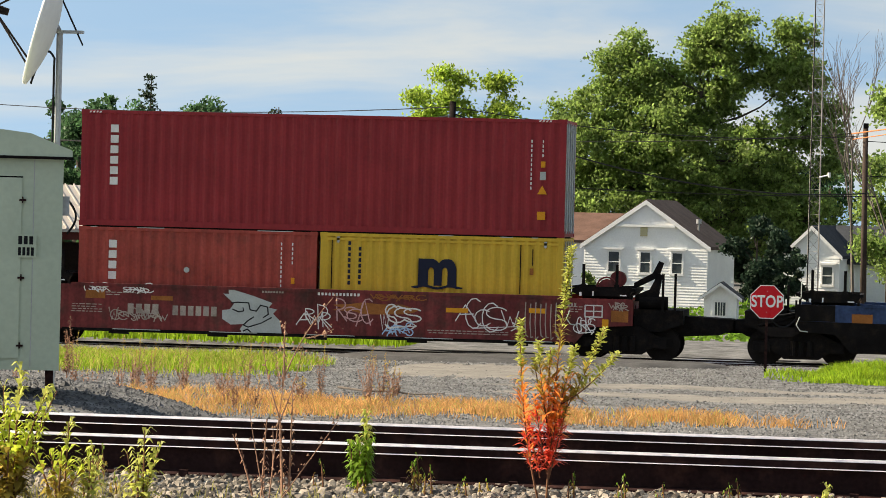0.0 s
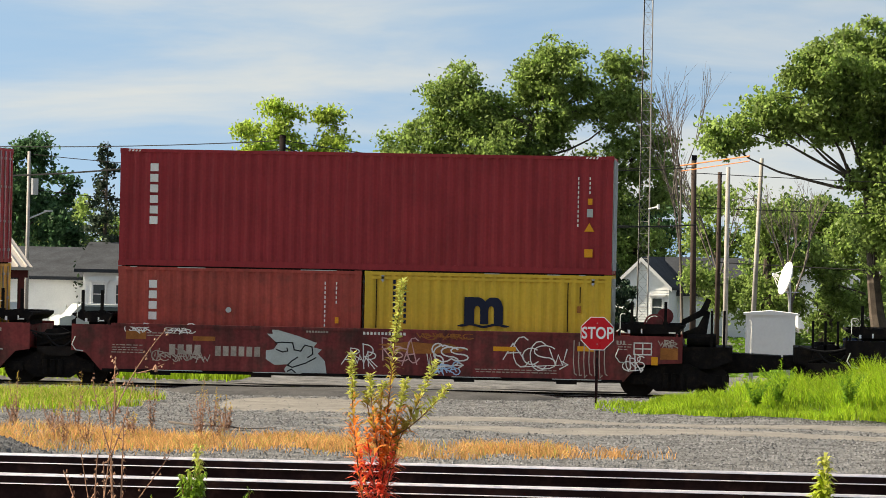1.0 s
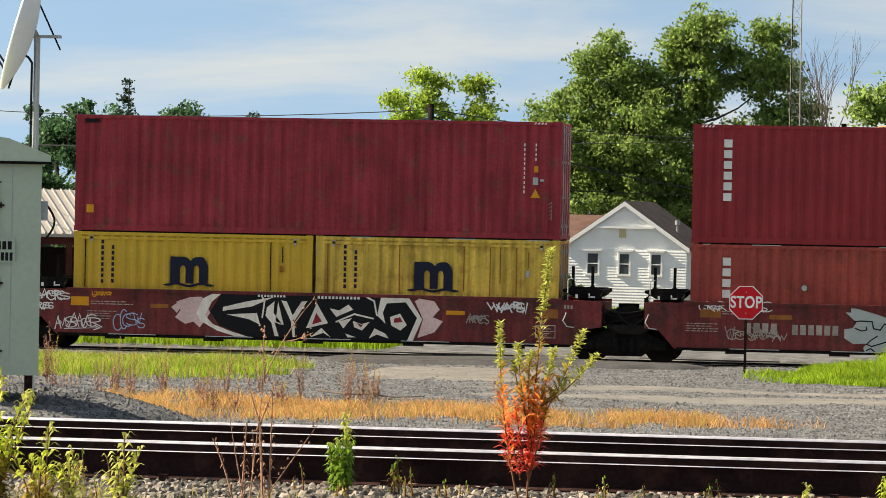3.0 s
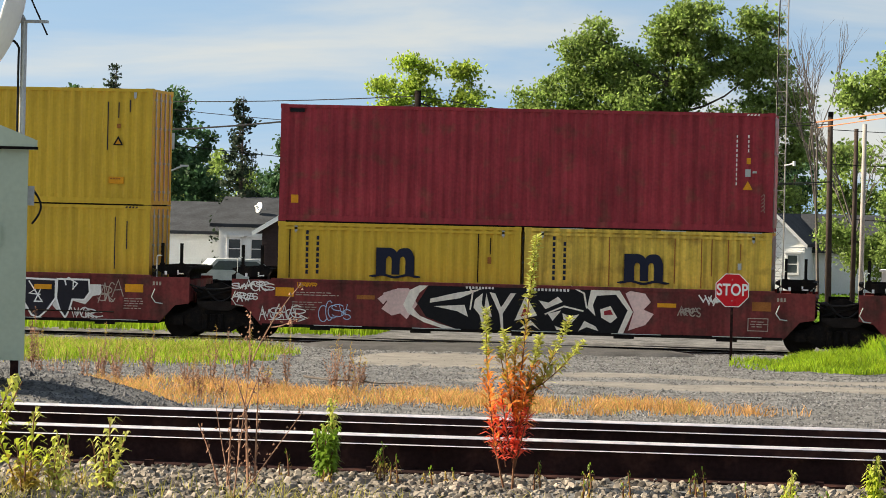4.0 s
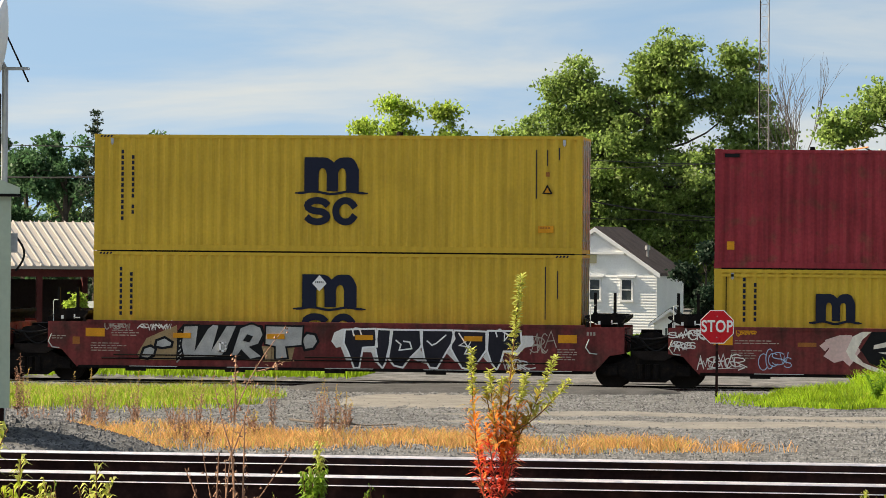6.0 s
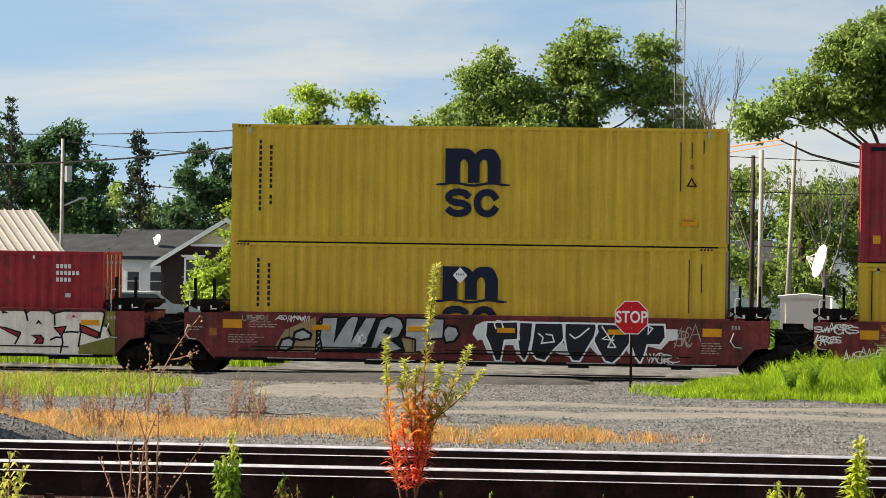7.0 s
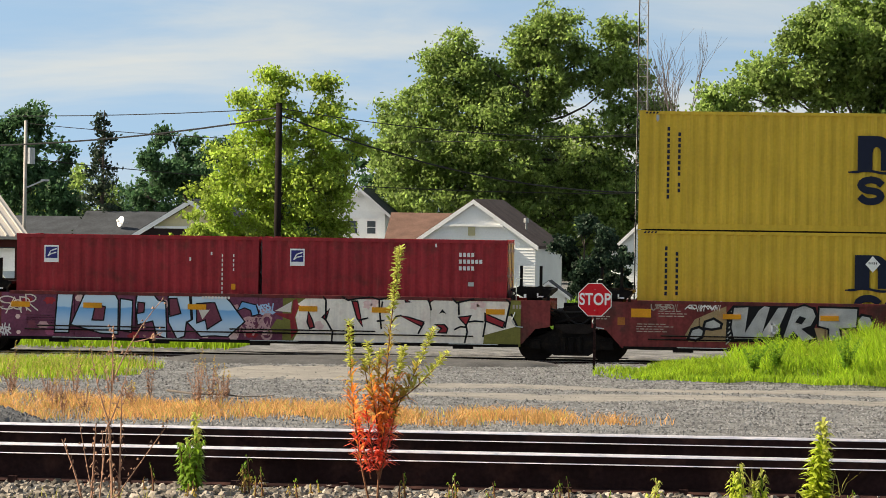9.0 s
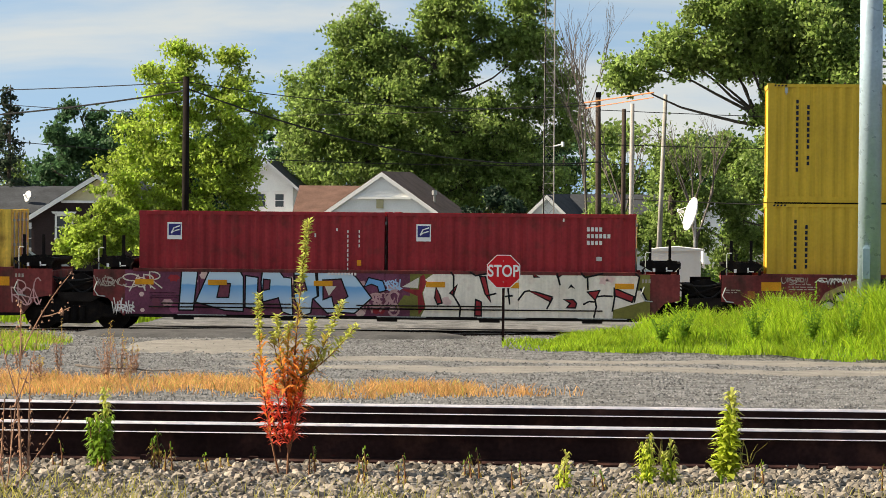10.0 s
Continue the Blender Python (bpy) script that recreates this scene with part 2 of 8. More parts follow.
def faded_spray(name, stops):
    """Spray paint whose colour changes with the height on the car's side. stops: height, colour."""
    m = mat(name, (0.5, 0.5, 0.5), 0.55, vary=0.08, bump=0.02)
    n, l = m.node_tree.nodes, m.node_tree.links
    co, xyz, ramp = n.new("ShaderNodeTexCoord"), n.new("ShaderNodeSeparateXYZ"), n.new("ShaderNodeValToRGB")
    noise, add = n.new("ShaderNodeTexNoise"), n.new("ShaderNodeMath")
    noise.inputs["Scale"].default_value = 2.5
    add.operation = "MULTIPLY_ADD"
    add.inputs[1].default_value = 0.12
    l.new(co.outputs["Object"], noise.inputs["Vector"])
    l.new(co.outputs["Object"], xyz.inputs["Vector"])
    l.new(noise.outputs["Fac"], add.inputs[0])
    l.new(xyz.outputs["Z"], add.inputs[2])
    half = n.new("ShaderNodeMath")
    half.operation = "MULTIPLY"
    half.inputs[1].default_value = 0.5
    l.new(add.outputs["Value"], half.inputs[0])
    l.new(half.outputs["Value"], ramp.inputs["Fac"])
    e = ramp.color_ramp.elements
    while len(e) < len(stops):
        e.new(0.5)
    for k, (z, c) in enumerate(stops):
        e[k].position, e[k].color = (z + 0.06) / 2, (*c, 1)
    l.new(ramp.outputs["Color"], n["Principled BSDF"].inputs["Base Color"])
    return m


BLUEFADE = faded_spray("blue_fade_spray", [(0.4, (0.58, 0.68, 0.78)), (0.75, (0.48, 0.64, 0.80)), (1.05, (0.20, 0.44, 0.74)), (1.13, (0.16, 0.40, 0.72)), (1.17, (0.44, 0.64, 0.82)), (1.5, (0.56, 0.70, 0.82))])


class Shape:
    """Vertices and faces of one mesh, gathered piece by piece."""

    def __init__(self):
        self.v, self.f, self.count = [], [], 0

    def add(self, verts, faces):
        self.v.append(np.asarray(verts, float).reshape(-1, 3))
        self.f += [[i + self.count for i in f] for f in faces]
        self.count += len(self.v[-1])
        return self

    def box(self, x0, x1, y0, y1, z0, z1):
        v = [(x, y, z) for x in (x0, x1) for y in (y0, y1) for z in (z0, z1)]
        return self.add(v, [(0, 1, 3, 2), (4, 6, 7, 5), (0, 4, 5, 1), (2, 3, 7, 6), (0, 2, 6, 4), (1, 5, 7, 3)])

    def tube(self, a, b, r0, r1=None, n=8, ends=True):
        a, b = Vector(a), Vector(b)
        r1 = r0 if r1 is None else r1
        d = (b - a).normalized()
        u = d.orthogonal().normalized()
        w = d.cross(u)
        v = []
        for p, r in ((a, r0), (b, r1)):
            for k in range(n):
                q = 2 * math.pi * k / n
                v.append(p + (u * math.cos(q) + w * math.sin(q)) * r)
        f = [(k, (k + 1) % n, n + (k + 1) % n, n + k) for k in range(n)]
        if ends:
            f += [tuple(range(n))[::-1], tuple(range(n, 2 * n))]
        return self.add(v, f)

    def chain(self, pts, r0, r1, n=6):
        """One bent tube through the points."""
        pts = [Vector(p) for p in pts]
        m, v, u = len(pts), [], None
        for k, p in enumerate(pts):
            d = (pts[min(m - 1, k + 1)] - pts[max(0, k - 1)]).normalized()
            u = d.orthogonal().normalized() if u is None else (u - d * u.dot(d)).normalized()
            w, r = d.cross(u), r0 + (r1 - r0) * k / (m - 1)
            v += [p + (u * math.cos(2 * math.pi * q / n) + w * math.sin(2 * math.pi * q / n)) * r for q in range(n)]
        f = [(k * n + q, k * n + (q + 1) % n, (k + 1) * n + (q + 1) % n, (k + 1) * n + q) for k in range(m - 1) for q in range(n)]
        return self.add(v, f + [tuple(range(n))[::-1], tuple(range((m - 1) * n, m * n))])

    def prism(self, outline, y0, y1):
        """An outline in x and z, from y0 (the near face) to y1."""
        n = len(outline)
        area = sum(outline[i][0] * outline[(i + 1) % n][1] - outline[(i + 1) % n][0] * outline[i][1] for i in range(n))
        o = list(outline) if area > 0 else list(outline)[::-1]
        v = [(x, y0, z) for x, z in o] + [(x, y1, z) for x, z in o]
        f = [tuple(range(n)), tuple(range(n, 2 * n))[::-1]]
        f += [((i + 1) % n, i, n + i, n + (i + 1) % n) for i in range(n)]
        return self.add(v, f)

    def sweep(self, profile, x0, x1):
        """A closed profile in y and z, drawn out along x."""
        n = len(profile)
        v = [(x0, y, z) for y, z in profile] + [(x1, y, z) for y, z in profile]
        f = [tuple(range(n)), tuple(range(n, 2 * n))[::-1]] + [((i + 1) % n, i, n + i, n + (i + 1) % n) for i in range(n)]
        return self.add(v, f)

    def stroke(self, pts, width, y0, y1):
        """A line of that width in the x-z plane."""
        for (xa, za), (xb, zb) in zip(pts, pts[1:]):
            dx, dz = xb - xa, zb - za
            s = width / 2 / (math.hypot(dx, dz) or 1)
            ox, oz = -dz * s, dx * s
            ex, ez = dx * s * 0.8, dz * s * 0.8
            self.prism([(xa - ox - ex, za - oz - ez), (xb - ox + ex, zb - oz + ez), (xb + ox + ex, zb + oz + ez), (xa + ox - ex, za + oz - ez)], y0, y1)
        return self

    def ribbon(self, pts, width, y0, y1, creep=0.00004, closed=False):
        """A line of that width through all the points, in one piece; it creeps nearer as it goes, so that it may cross itself."""
        n, v = len(pts), []
        for k in range(n + closed):
            j = k % n
            p = pts[j]
            a, b = (pts[j - 1], pts[(j + 1) % n]) if closed else (pts[max(0, j - 1)], pts[min(n - 1, j + 1)])
            ua, ub = Vector((p[0] - a[0], p[1] - a[1])), Vector((b[0] - p[0], b[1] - p[1]))
            ua = ua.normalized() if ua.length else ub.normalized()
            ub = ub.normalized() if ub.length else ua
            m = ua + ub
            m = m.normalized() if m.length > 0.2 else ub
            o = Vector((-m.y, m.x)) * (width / 2 / max(0.55, abs(m.dot(ub))))
            e = (ub if k == 0 else -ub) * (-width * 0.35) if not closed and k in (0, n - 1) else Vector((0, 0))
            near = y0 - creep * k
            v += [(p[0] + o.x + e.x, near, p[1] + o.y + e.y), (p[0] - o.x + e.x, near, p[1] - o.y + e.y), (p[0] + o.x + e.x, y1, p[1] + o.y + e.y), (p[0] - o.x + e.x, y1, p[1] - o.y + e.y)]
        f = []
        for k in range(n + closed - 1):
            a, b = 4 * k, 4 * k + 4
            f += [(a, a + 1, b + 1, b), (a, b, b + 2, a + 2), (a + 1, a + 3, b + 3, b + 1)]
        q = 4 * (n + closed - 1)
        f += [(0, 2, 3, 1), (q, q + 1, q + 3, q + 2)]
        return self.add(v, f)

    def mesh(self, name, smooth=False):
        m = bpy.data.meshes.new(name)
        m.from_pydata(np.concatenate(self.v).tolist() if self.v else [], [], self.f)
        if smooth:
            m.polygons.foreach_set("use_smooth", [True] * len(m.polygons))
        m.update()
        return m


def part(name, shape, material, parent=None, label="", smooth=False):
    if isinstance(shape, list):
        return [part(name, one, material, parent, label) for one in shape][-1]
    me = shape if isinstance(shape, bpy.types.Mesh) else shape.mesh(name, smooth)
    if not me.materials:
        me.materials.append(material)
    ob = new(name, me)
    ob.parent = parent
    return tagged(ob, label)


def thing(name, label, category, at=None, group="", kind=""):
    ob = new(name)
    ob.empty_display_size = 0.2
    if at is not None:
        ob.matrix_basis = at
    return tagged(ob, label, category, group, kind)


# ---- ground ----
def smooth_step(a, b, v):
    k = np.clip((v - a) / (b - a), 0, 1)
    return k * k * (3 - 2 * k)


def ground_height(x, y):
    """The yard lies flat; the near track runs on a bank, which widens into a pad under the signal cabinet."""
    x, y = np.asarray(x, float), np.asarray(y, float)
    bank = 2.13 * (1 - smooth_step(18.2, 21.5, y)) - 0.25 * (1 - smooth_step(9.5, 13.6, y))
    pad = 1.40 * smooth_step(-2.8, -7.8, x + (y - 24) * 0.12) * (1 - smooth_step(38, 46, y)) * smooth_step(18, 22, y)
    lump = 0.03 * np.sin(x * 0.9 + y * 0.31) * np.sin(y * 0.5 - x * 0.17)
    trough = -0.16 * smooth_step(82.4, 83.3, y) * (1 - smooth_step(87.0, 88.0, y))
    far = -0.3 * smooth_step(90, 130, y)
    return np.maximum(bank, pad) + lump * smooth_step(22, 30, y) + 0.02 + trough + far


def steps(*runs):
    out = []
    for a, b, n in runs:
        out += list(np.linspace(a, b, n, endpoint=False))
    return np.array(out + [runs[-1][1]])


def sheet(xs, ys, height):
    gx, gy = np.meshgrid(xs, ys, indexing="ij")
    v = np.stack([gx, gy, height(gx, gy)], -1).reshape(-1, 3)
    n = len(ys)
    f = [(i * n + j, (i + 1) * n + j, (i + 1) * n + j + 1, i * n + j + 1) for i in range(len(xs) - 1) for j in range(n - 1)]
    return Shape().add(v, f)


def build_ground():
    xs = steps((-3000, -120, 6), (-120, -30, 12), (-30, 12, 84), (12, 100, 12), (100, 3000, 6))
    ys = steps((-300, -5, 6), (-5, 24, 58), (24, 50, 30), (50, 82, 40), (82, 90, 16), (90, 140, 12), (140, 4500, 14))
    tagged(part("ground", sheet(xs, ys, ground_height), GRAVEL, smooth=True), "grey gravel yard ground with worn tracks", "ground", kind="structure")
    # strips and patches that lie on it
    def patch(name, material, label, x0, x1, y0, y1, lift, nx=40, ny=12, ragged=0.25, seed=1):
        u, w = np.meshgrid(np.linspace(0, 1, nx), np.linspace(0, 1, ny), indexing="ij")
        rng = np.random.RandomState(seed)
        e0, e1 = rng.normal(0, ragged, nx), rng.normal(0, ragged, nx)
        taper = np.clip(np.minimum(u, 1 - u) * 7, 0.05, 1) ** 0.5
        mid = (y0 + y1) / 2
        a = mid + (y0 - mid + e0[:, None]) * taper
        b = mid + (y1 - mid + e1[:, None]) * taper
        x, y = x0 + (x1 - x0) * u, a + (b - a) * w
        edge = np.minimum(np.minimum(w, 1 - w), np.minimum(u, 1 - u)) * 2
        v = np.stack([x, y, ground_height(x, y) + lift * np.clip(edge * 6, -1, 1) ** 0.5], -1).reshape(-1, 3)
        f = [(i * ny + j, (i + 1) * ny + j, (i + 1) * ny + j + 1, i * ny + j + 1) for i in range(nx - 1) for j in range(ny - 1)]
        tagged(part(name, Shape().add(v, f), material, smooth=True), label, "ground", kind="structure")

    patch("road_wheel_track", SAND, "pale wheel track worn into the gravel", -8.6, 14, 65.6, 67.6, 0.02, seed=3, ragged=0.2)
    patch("road_wheel_track", SAND, "pale wheel track worn into the gravel", -9.0, 14, 69.2, 70.6, 0.02, seed=4, ragged=0.2)
    patch("sand_patch", SAND, "patch of packed sand before the crossing", -11.6, -7.4, 72.0, 78.5, 0.02, seed=5, ragged=0.4)
    patch("crossing_pavement", ASPHALT, "worn asphalt apron of the level crossing", -13.9, -4.4, 79.6, 82.9, 0.10, seed=6, ragged=0.15)
    far = Shape().sweep([(87.6, -0.1), (96, -0.1), (96, -0.02), (87.6, -0.02)], -14.5, -3.0)
    tagged(part("crossing_pavement", far, ASPHALT), "worn asphalt road beyond the tracks", "pavement", kind="structure")


def rail_profile(y, top, h=0.178):
    return [(y - 0.075, top - h), (y + 0.075, top - h), (y + 0.075, top - h + 0.012), (y + 0.012, top - h + 0.03), (y + 0.009, top - 0.05),
            (y + 0.036, top - 0.04), (y + 0.036, top - 0.006), (y + 0.03, top), (y - 0.03, top), (y - 0.036, top - 0.006), (y - 0.036, top - 0.04), (y - 0.009, top - 0.05),
            (y - 0.012, top - h + 0.03), (y - 0.075, top - h + 0.012)]


def build_track(name, label, y, top, x0, x1, tie_x0, tie_x1, tie_top):
    t = thing(name, label, "railway track", kind="structure")
    for k in (-0.7535, 0.7535):
        r = part("rail", Shape().sweep(rail_profile(y + k, top), x0, x1), STEEL, t, "dark rusted steel rail")
        head = Shape().sweep([(y + k - 0.031, top + 0.0005), (y + k + 0.031, top + 0.0005), (y + k + 0.028, top + 0.003), (y + k - 0.028, top + 0.003)], x0, x1)
        # bright strips for the light caught on the near corner and lower lip
        head.sweep([(y + k - 0.0385, top - 0.007), (y + k - 0.030, top - 0.007), (y + k - 0.030, top + 0.002), (y + k - 0.033, top + 0.001), (y + k - 0.0380, top - 0.004)], x0, x1)
        head.sweep([(y + k - 0.0420, top - 0.044), (y + k - 0.0350, top - 0.044), (y + k - 0.0350, top - 0.039), (y + k - 0.0385, top - 0.0395)], x0, x1)
        part("running_surface", head, RAILHEAD, r, "polished running surface with glint strips along the head")
    tie = Shape().box(-0.115, 0.115, -1.3, 1.3, -0.18, 0).mesh("tie")
    plate = Shape().box(-0.1, 0.1, -0.17, 0.17, 0, 0.016).box(-0.02, 0.02, -0.12, -0.085, 0.016, 0.05).box(-0.02, 0.02, 0.085, 0.12, 0.016, 0.05).mesh("tie_plate")
    rng = random.Random(5)
    x = tie_x0
    while x < tie_x1:
        o = part("tie", tie, TIE, t)
        o.matrix_basis = pose(x, y + rng.uniform(-0.05, 0.05), tie_top, 0, 0, rng.uniform(-1.5, 1.5))
        for k in (-0.7535, 0.7535):
            p = part("tie_plate", plate, STEEL, t)
            p.matrix_basis = pose(x, y + k, tie_top)
        x += 0.52 + rng.uniform(-0.02, 0.02)
    return t


NEAR_TOP, NEAR_Y = 2.325, 16.45
build_ground()
build_track("near_track", "railway track with bright rail heads on a stone bank", NEAR_Y, NEAR_TOP, -400, 400, -6.5, 4.0, 2.131)
TRACK_Y = 85.13
build_track("far_track", "railway track under the passing train", TRACK_Y, 0.0, -600, 600, -30, 10, -0.17)


# ---- the train ----
MOVERS = []  # things that ride: the thing, and its place along the train, across and up
SPINNERS = []  # wheelsets: the part, and its place on its truck
SIDE_Y = 83.91


def ride(ob, x, y=SIDE_Y, z=0.0):
    MOVERS.append((ob, x, y, z))
    ob.matrix_basis = pose(x + TRAIN[0][1], y, z)
    return ob


def container(label, length, height, paint, post=None, door=None):
    c = thing("shipping_container", label, "shipping container", group="containers on the train")
    post = post or paint
    w, L, H = 2.438, length, height
    # corrugated sides, ends and roof
    def wave(n0, n1, flat, crest, trough):
        xs, ys, x = [], [], n0
        k = (n1 - n0) / round((n1 - n0) / 0.278)
        while x < n1 - 0.01:
            xs += [x, x + 0.072, x + 0.139, x + 0.209]
            ys += [crest, crest, trough, trough]
            x += k
        return xs + [n1], ys + [crest]

    for name, crest, trough in (("side_panel", 0.012, 0.048), ("side_panel", w - 0.012, w - 0.048)):
        xs, ys = wave(0.12, L - 0.12, 0.1, crest, trough)
        v = [(x, y, z) for z in (0.15, H - 0.09) for x, y in zip(xs, ys)]
        n = len(xs)
        f = [(i, i + 1, n + i + 1, n + i) for i in range(n - 1)]
        part(name, Shape().add(v, f), paint, c)
    ys, xs = wave(0.12, w - 0.12, 0.1, 0.03, 0.06)
    n = len(ys)
    part("front_panel", Shape().add([(x, y, z) for z in (0.15, H - 0.09) for x, y in zip(xs, ys)], [(i + 1, i, n + i, n + i + 1) for i in range(n - 1)]), paint, c)
    part("roof_panel", Shape().box(0.08, L - 0.08, 0.05, w - 0.05, H - 0.06, H - 0.03), paint, c)
    # black floor dips below the rails to fill the shaded tier gap
    part("floor", Shape().box(0.08, L - 0.08, 0.05, w - 0.05, -0.03, 0.16), BLACKSTEEL, c)
    for y0, y1 in ((0, 0.06), (w - 0.06, w)):
        part("top_rail", Shape().box(0.1, L - 0.1, y0, y1, H - 0.09, H - 0.012), post, c)
        part("bottom_rail", Shape().box(0.1, L - 0.1, y0, y1, 0.012, 0.155), post, c)
    for x0, x1 in ((0.01, 0.15), (L - 0.15, L - 0.01)):
        part("end_rail", Shape().box(x0, x1, 0.1, w - 0.1, H - 0.11, H - 0.012), post, c)
        part("end_rail", Shape().box(x0, x1, 0.1, w - 0.1, 0.012, 0.15), post, c)
        for y0, y1 in ((0.004, 0.15), (w - 0.15, w - 0.004)):
            part("corner_post", Shape().box(x0, x1, y0, y1, 0.1, H - 0.1), post, c)
    for x0 in (0, L - 0.178):
        for y0 in (0, w - 0.162):
            for z0 in (0, H - 0.118):
                s = Shape().box(x0 - 0.002, x0 + 0.18, y0 - 0.004, y0 + 0.166, z0, z0 + 0.118)
                s.box(x0 + 0.05, x0 + 0.13, y0 - 0.006, y0, z0 + 0.035, z0 + 0.085)
                part("corner_casting", s, post, c)
    for k in (0, 1):
        y0 = 0.14 + k * (w / 2 - 0.14)
        d = part("door", Shape().box(L - 0.06, L - 0.02, y0 + 0.01, y0 + w / 2 - 0.15, 0.15, H - 0.11), door or paint, c)
        for q in (0.25, 0.75):
            y = y0 + (w / 2 - 0.14) * q
            s = Shape().tube((L + 0.005, y, 0.1), (L + 0.005, y, H - 0.08), 0.02, n=6)
            for z in (0.3, H * 0.35, H * 0.65, H - 0.3):
                s.box(L - 0.02, L + 0.03, y - 0.05, y + 0.05, z, z + 0.06)
            part("lock_rod", s, GALV, d)
    return c


def mark(parent, shape, material, name="marking", label=""):
    return part(name, shape, material, parent, label)


def bars_down(x, z, n, size, gap, y=-0.006, wide=1.0):
    """A column of plain bars, one for each sign."""
    s = []
    for k in range(n):
        zz = z - k * (size + gap)
        s.append(Shape().box(x - size * wide * 0.36, x + size * wide * 0.36, y, y + 0.012, zz - size * 0.94, zz))
    return s


def bars_along(x, z, n, w, h, gap, y=-0.006):
    s = []
    for k in range(n):
        s.append(Shape().box(x + k * (w + gap), x + k * (w + gap) + w, y, y + 0.012, z - h, z))
    return s


def wheelset(truck, x):
    s = Shape()
    for y in (-0.76, 0.76):
        k = 1 if y > 0 else -1
        s.tube((0, y - 0.06, 0), (0, y + 0.06, 0), 0.42, n=28)
        s.tube((0, y - 0.07 * k, 0), (0, y - 0.04 * k, 0), 0.445, n=28)
        s.tube((0, y + 0.06 * k, 0), (0, y + 0.13 * k, 0), 0.13, n=12)
        for q in range(5):
            a = q * 2 * math.pi / 5
            s.tube((0.26 * math.cos(a), y - 0.066, 0.26 * math.sin(a)), (0.26 * math.cos(a), y + 0.066, 0.26 * math.sin(a)), 0.04, n=6)
    s.tube((0, -0.9, 0), (0, 0.9, 0), 0.08, n=10)
    w = part("wheelset", s, WHEEL, truck, "dark steel wheel pair")
    w.matrix_basis = pose(x, 1.22, 0.42)
    SPINNERS.append((w, x))


def truck(car, x, spread=1.78):
    s = Shape()
    for y in (-0.02, 2.34):
        a = spread / 2
        s.prism([(-a - 0.28, 0.36), (-a - 0.28, 0.56), (-a + 0.1, 0.62), (-0.35, 0.84), (0.35, 0.84), (a - 0.1, 0.62), (a + 0.28, 0.56), (a + 0.28, 0.36),
                 (a - 0.15, 0.36), (0.42, 0.16), (-0.42, 0.16), (-a + 0.15, 0.36)], y, y + 0.12)
        for k in (-0.2, 0, 0.2):
            s.tube((k, y - 0.02, 0.24), (k, y - 0.02, 0.6), 0.075, n=8)
        for k in (-a, a):
            s.box(k - 0.14, k + 0.14, y - 0.05, y + 0.14, 0.32, 0.54)
    s.box(-0.2, 0.2, 0.0, 2.44, 0.5, 0.8)
    t = part("truck", s, BLACKSTEEL, car, "black cast steel truck")
    t.matrix_basis = pose(x, 0, 0)
    wheelset(t, -spread / 2)
    wheelset(t, spread / 2)
    return t


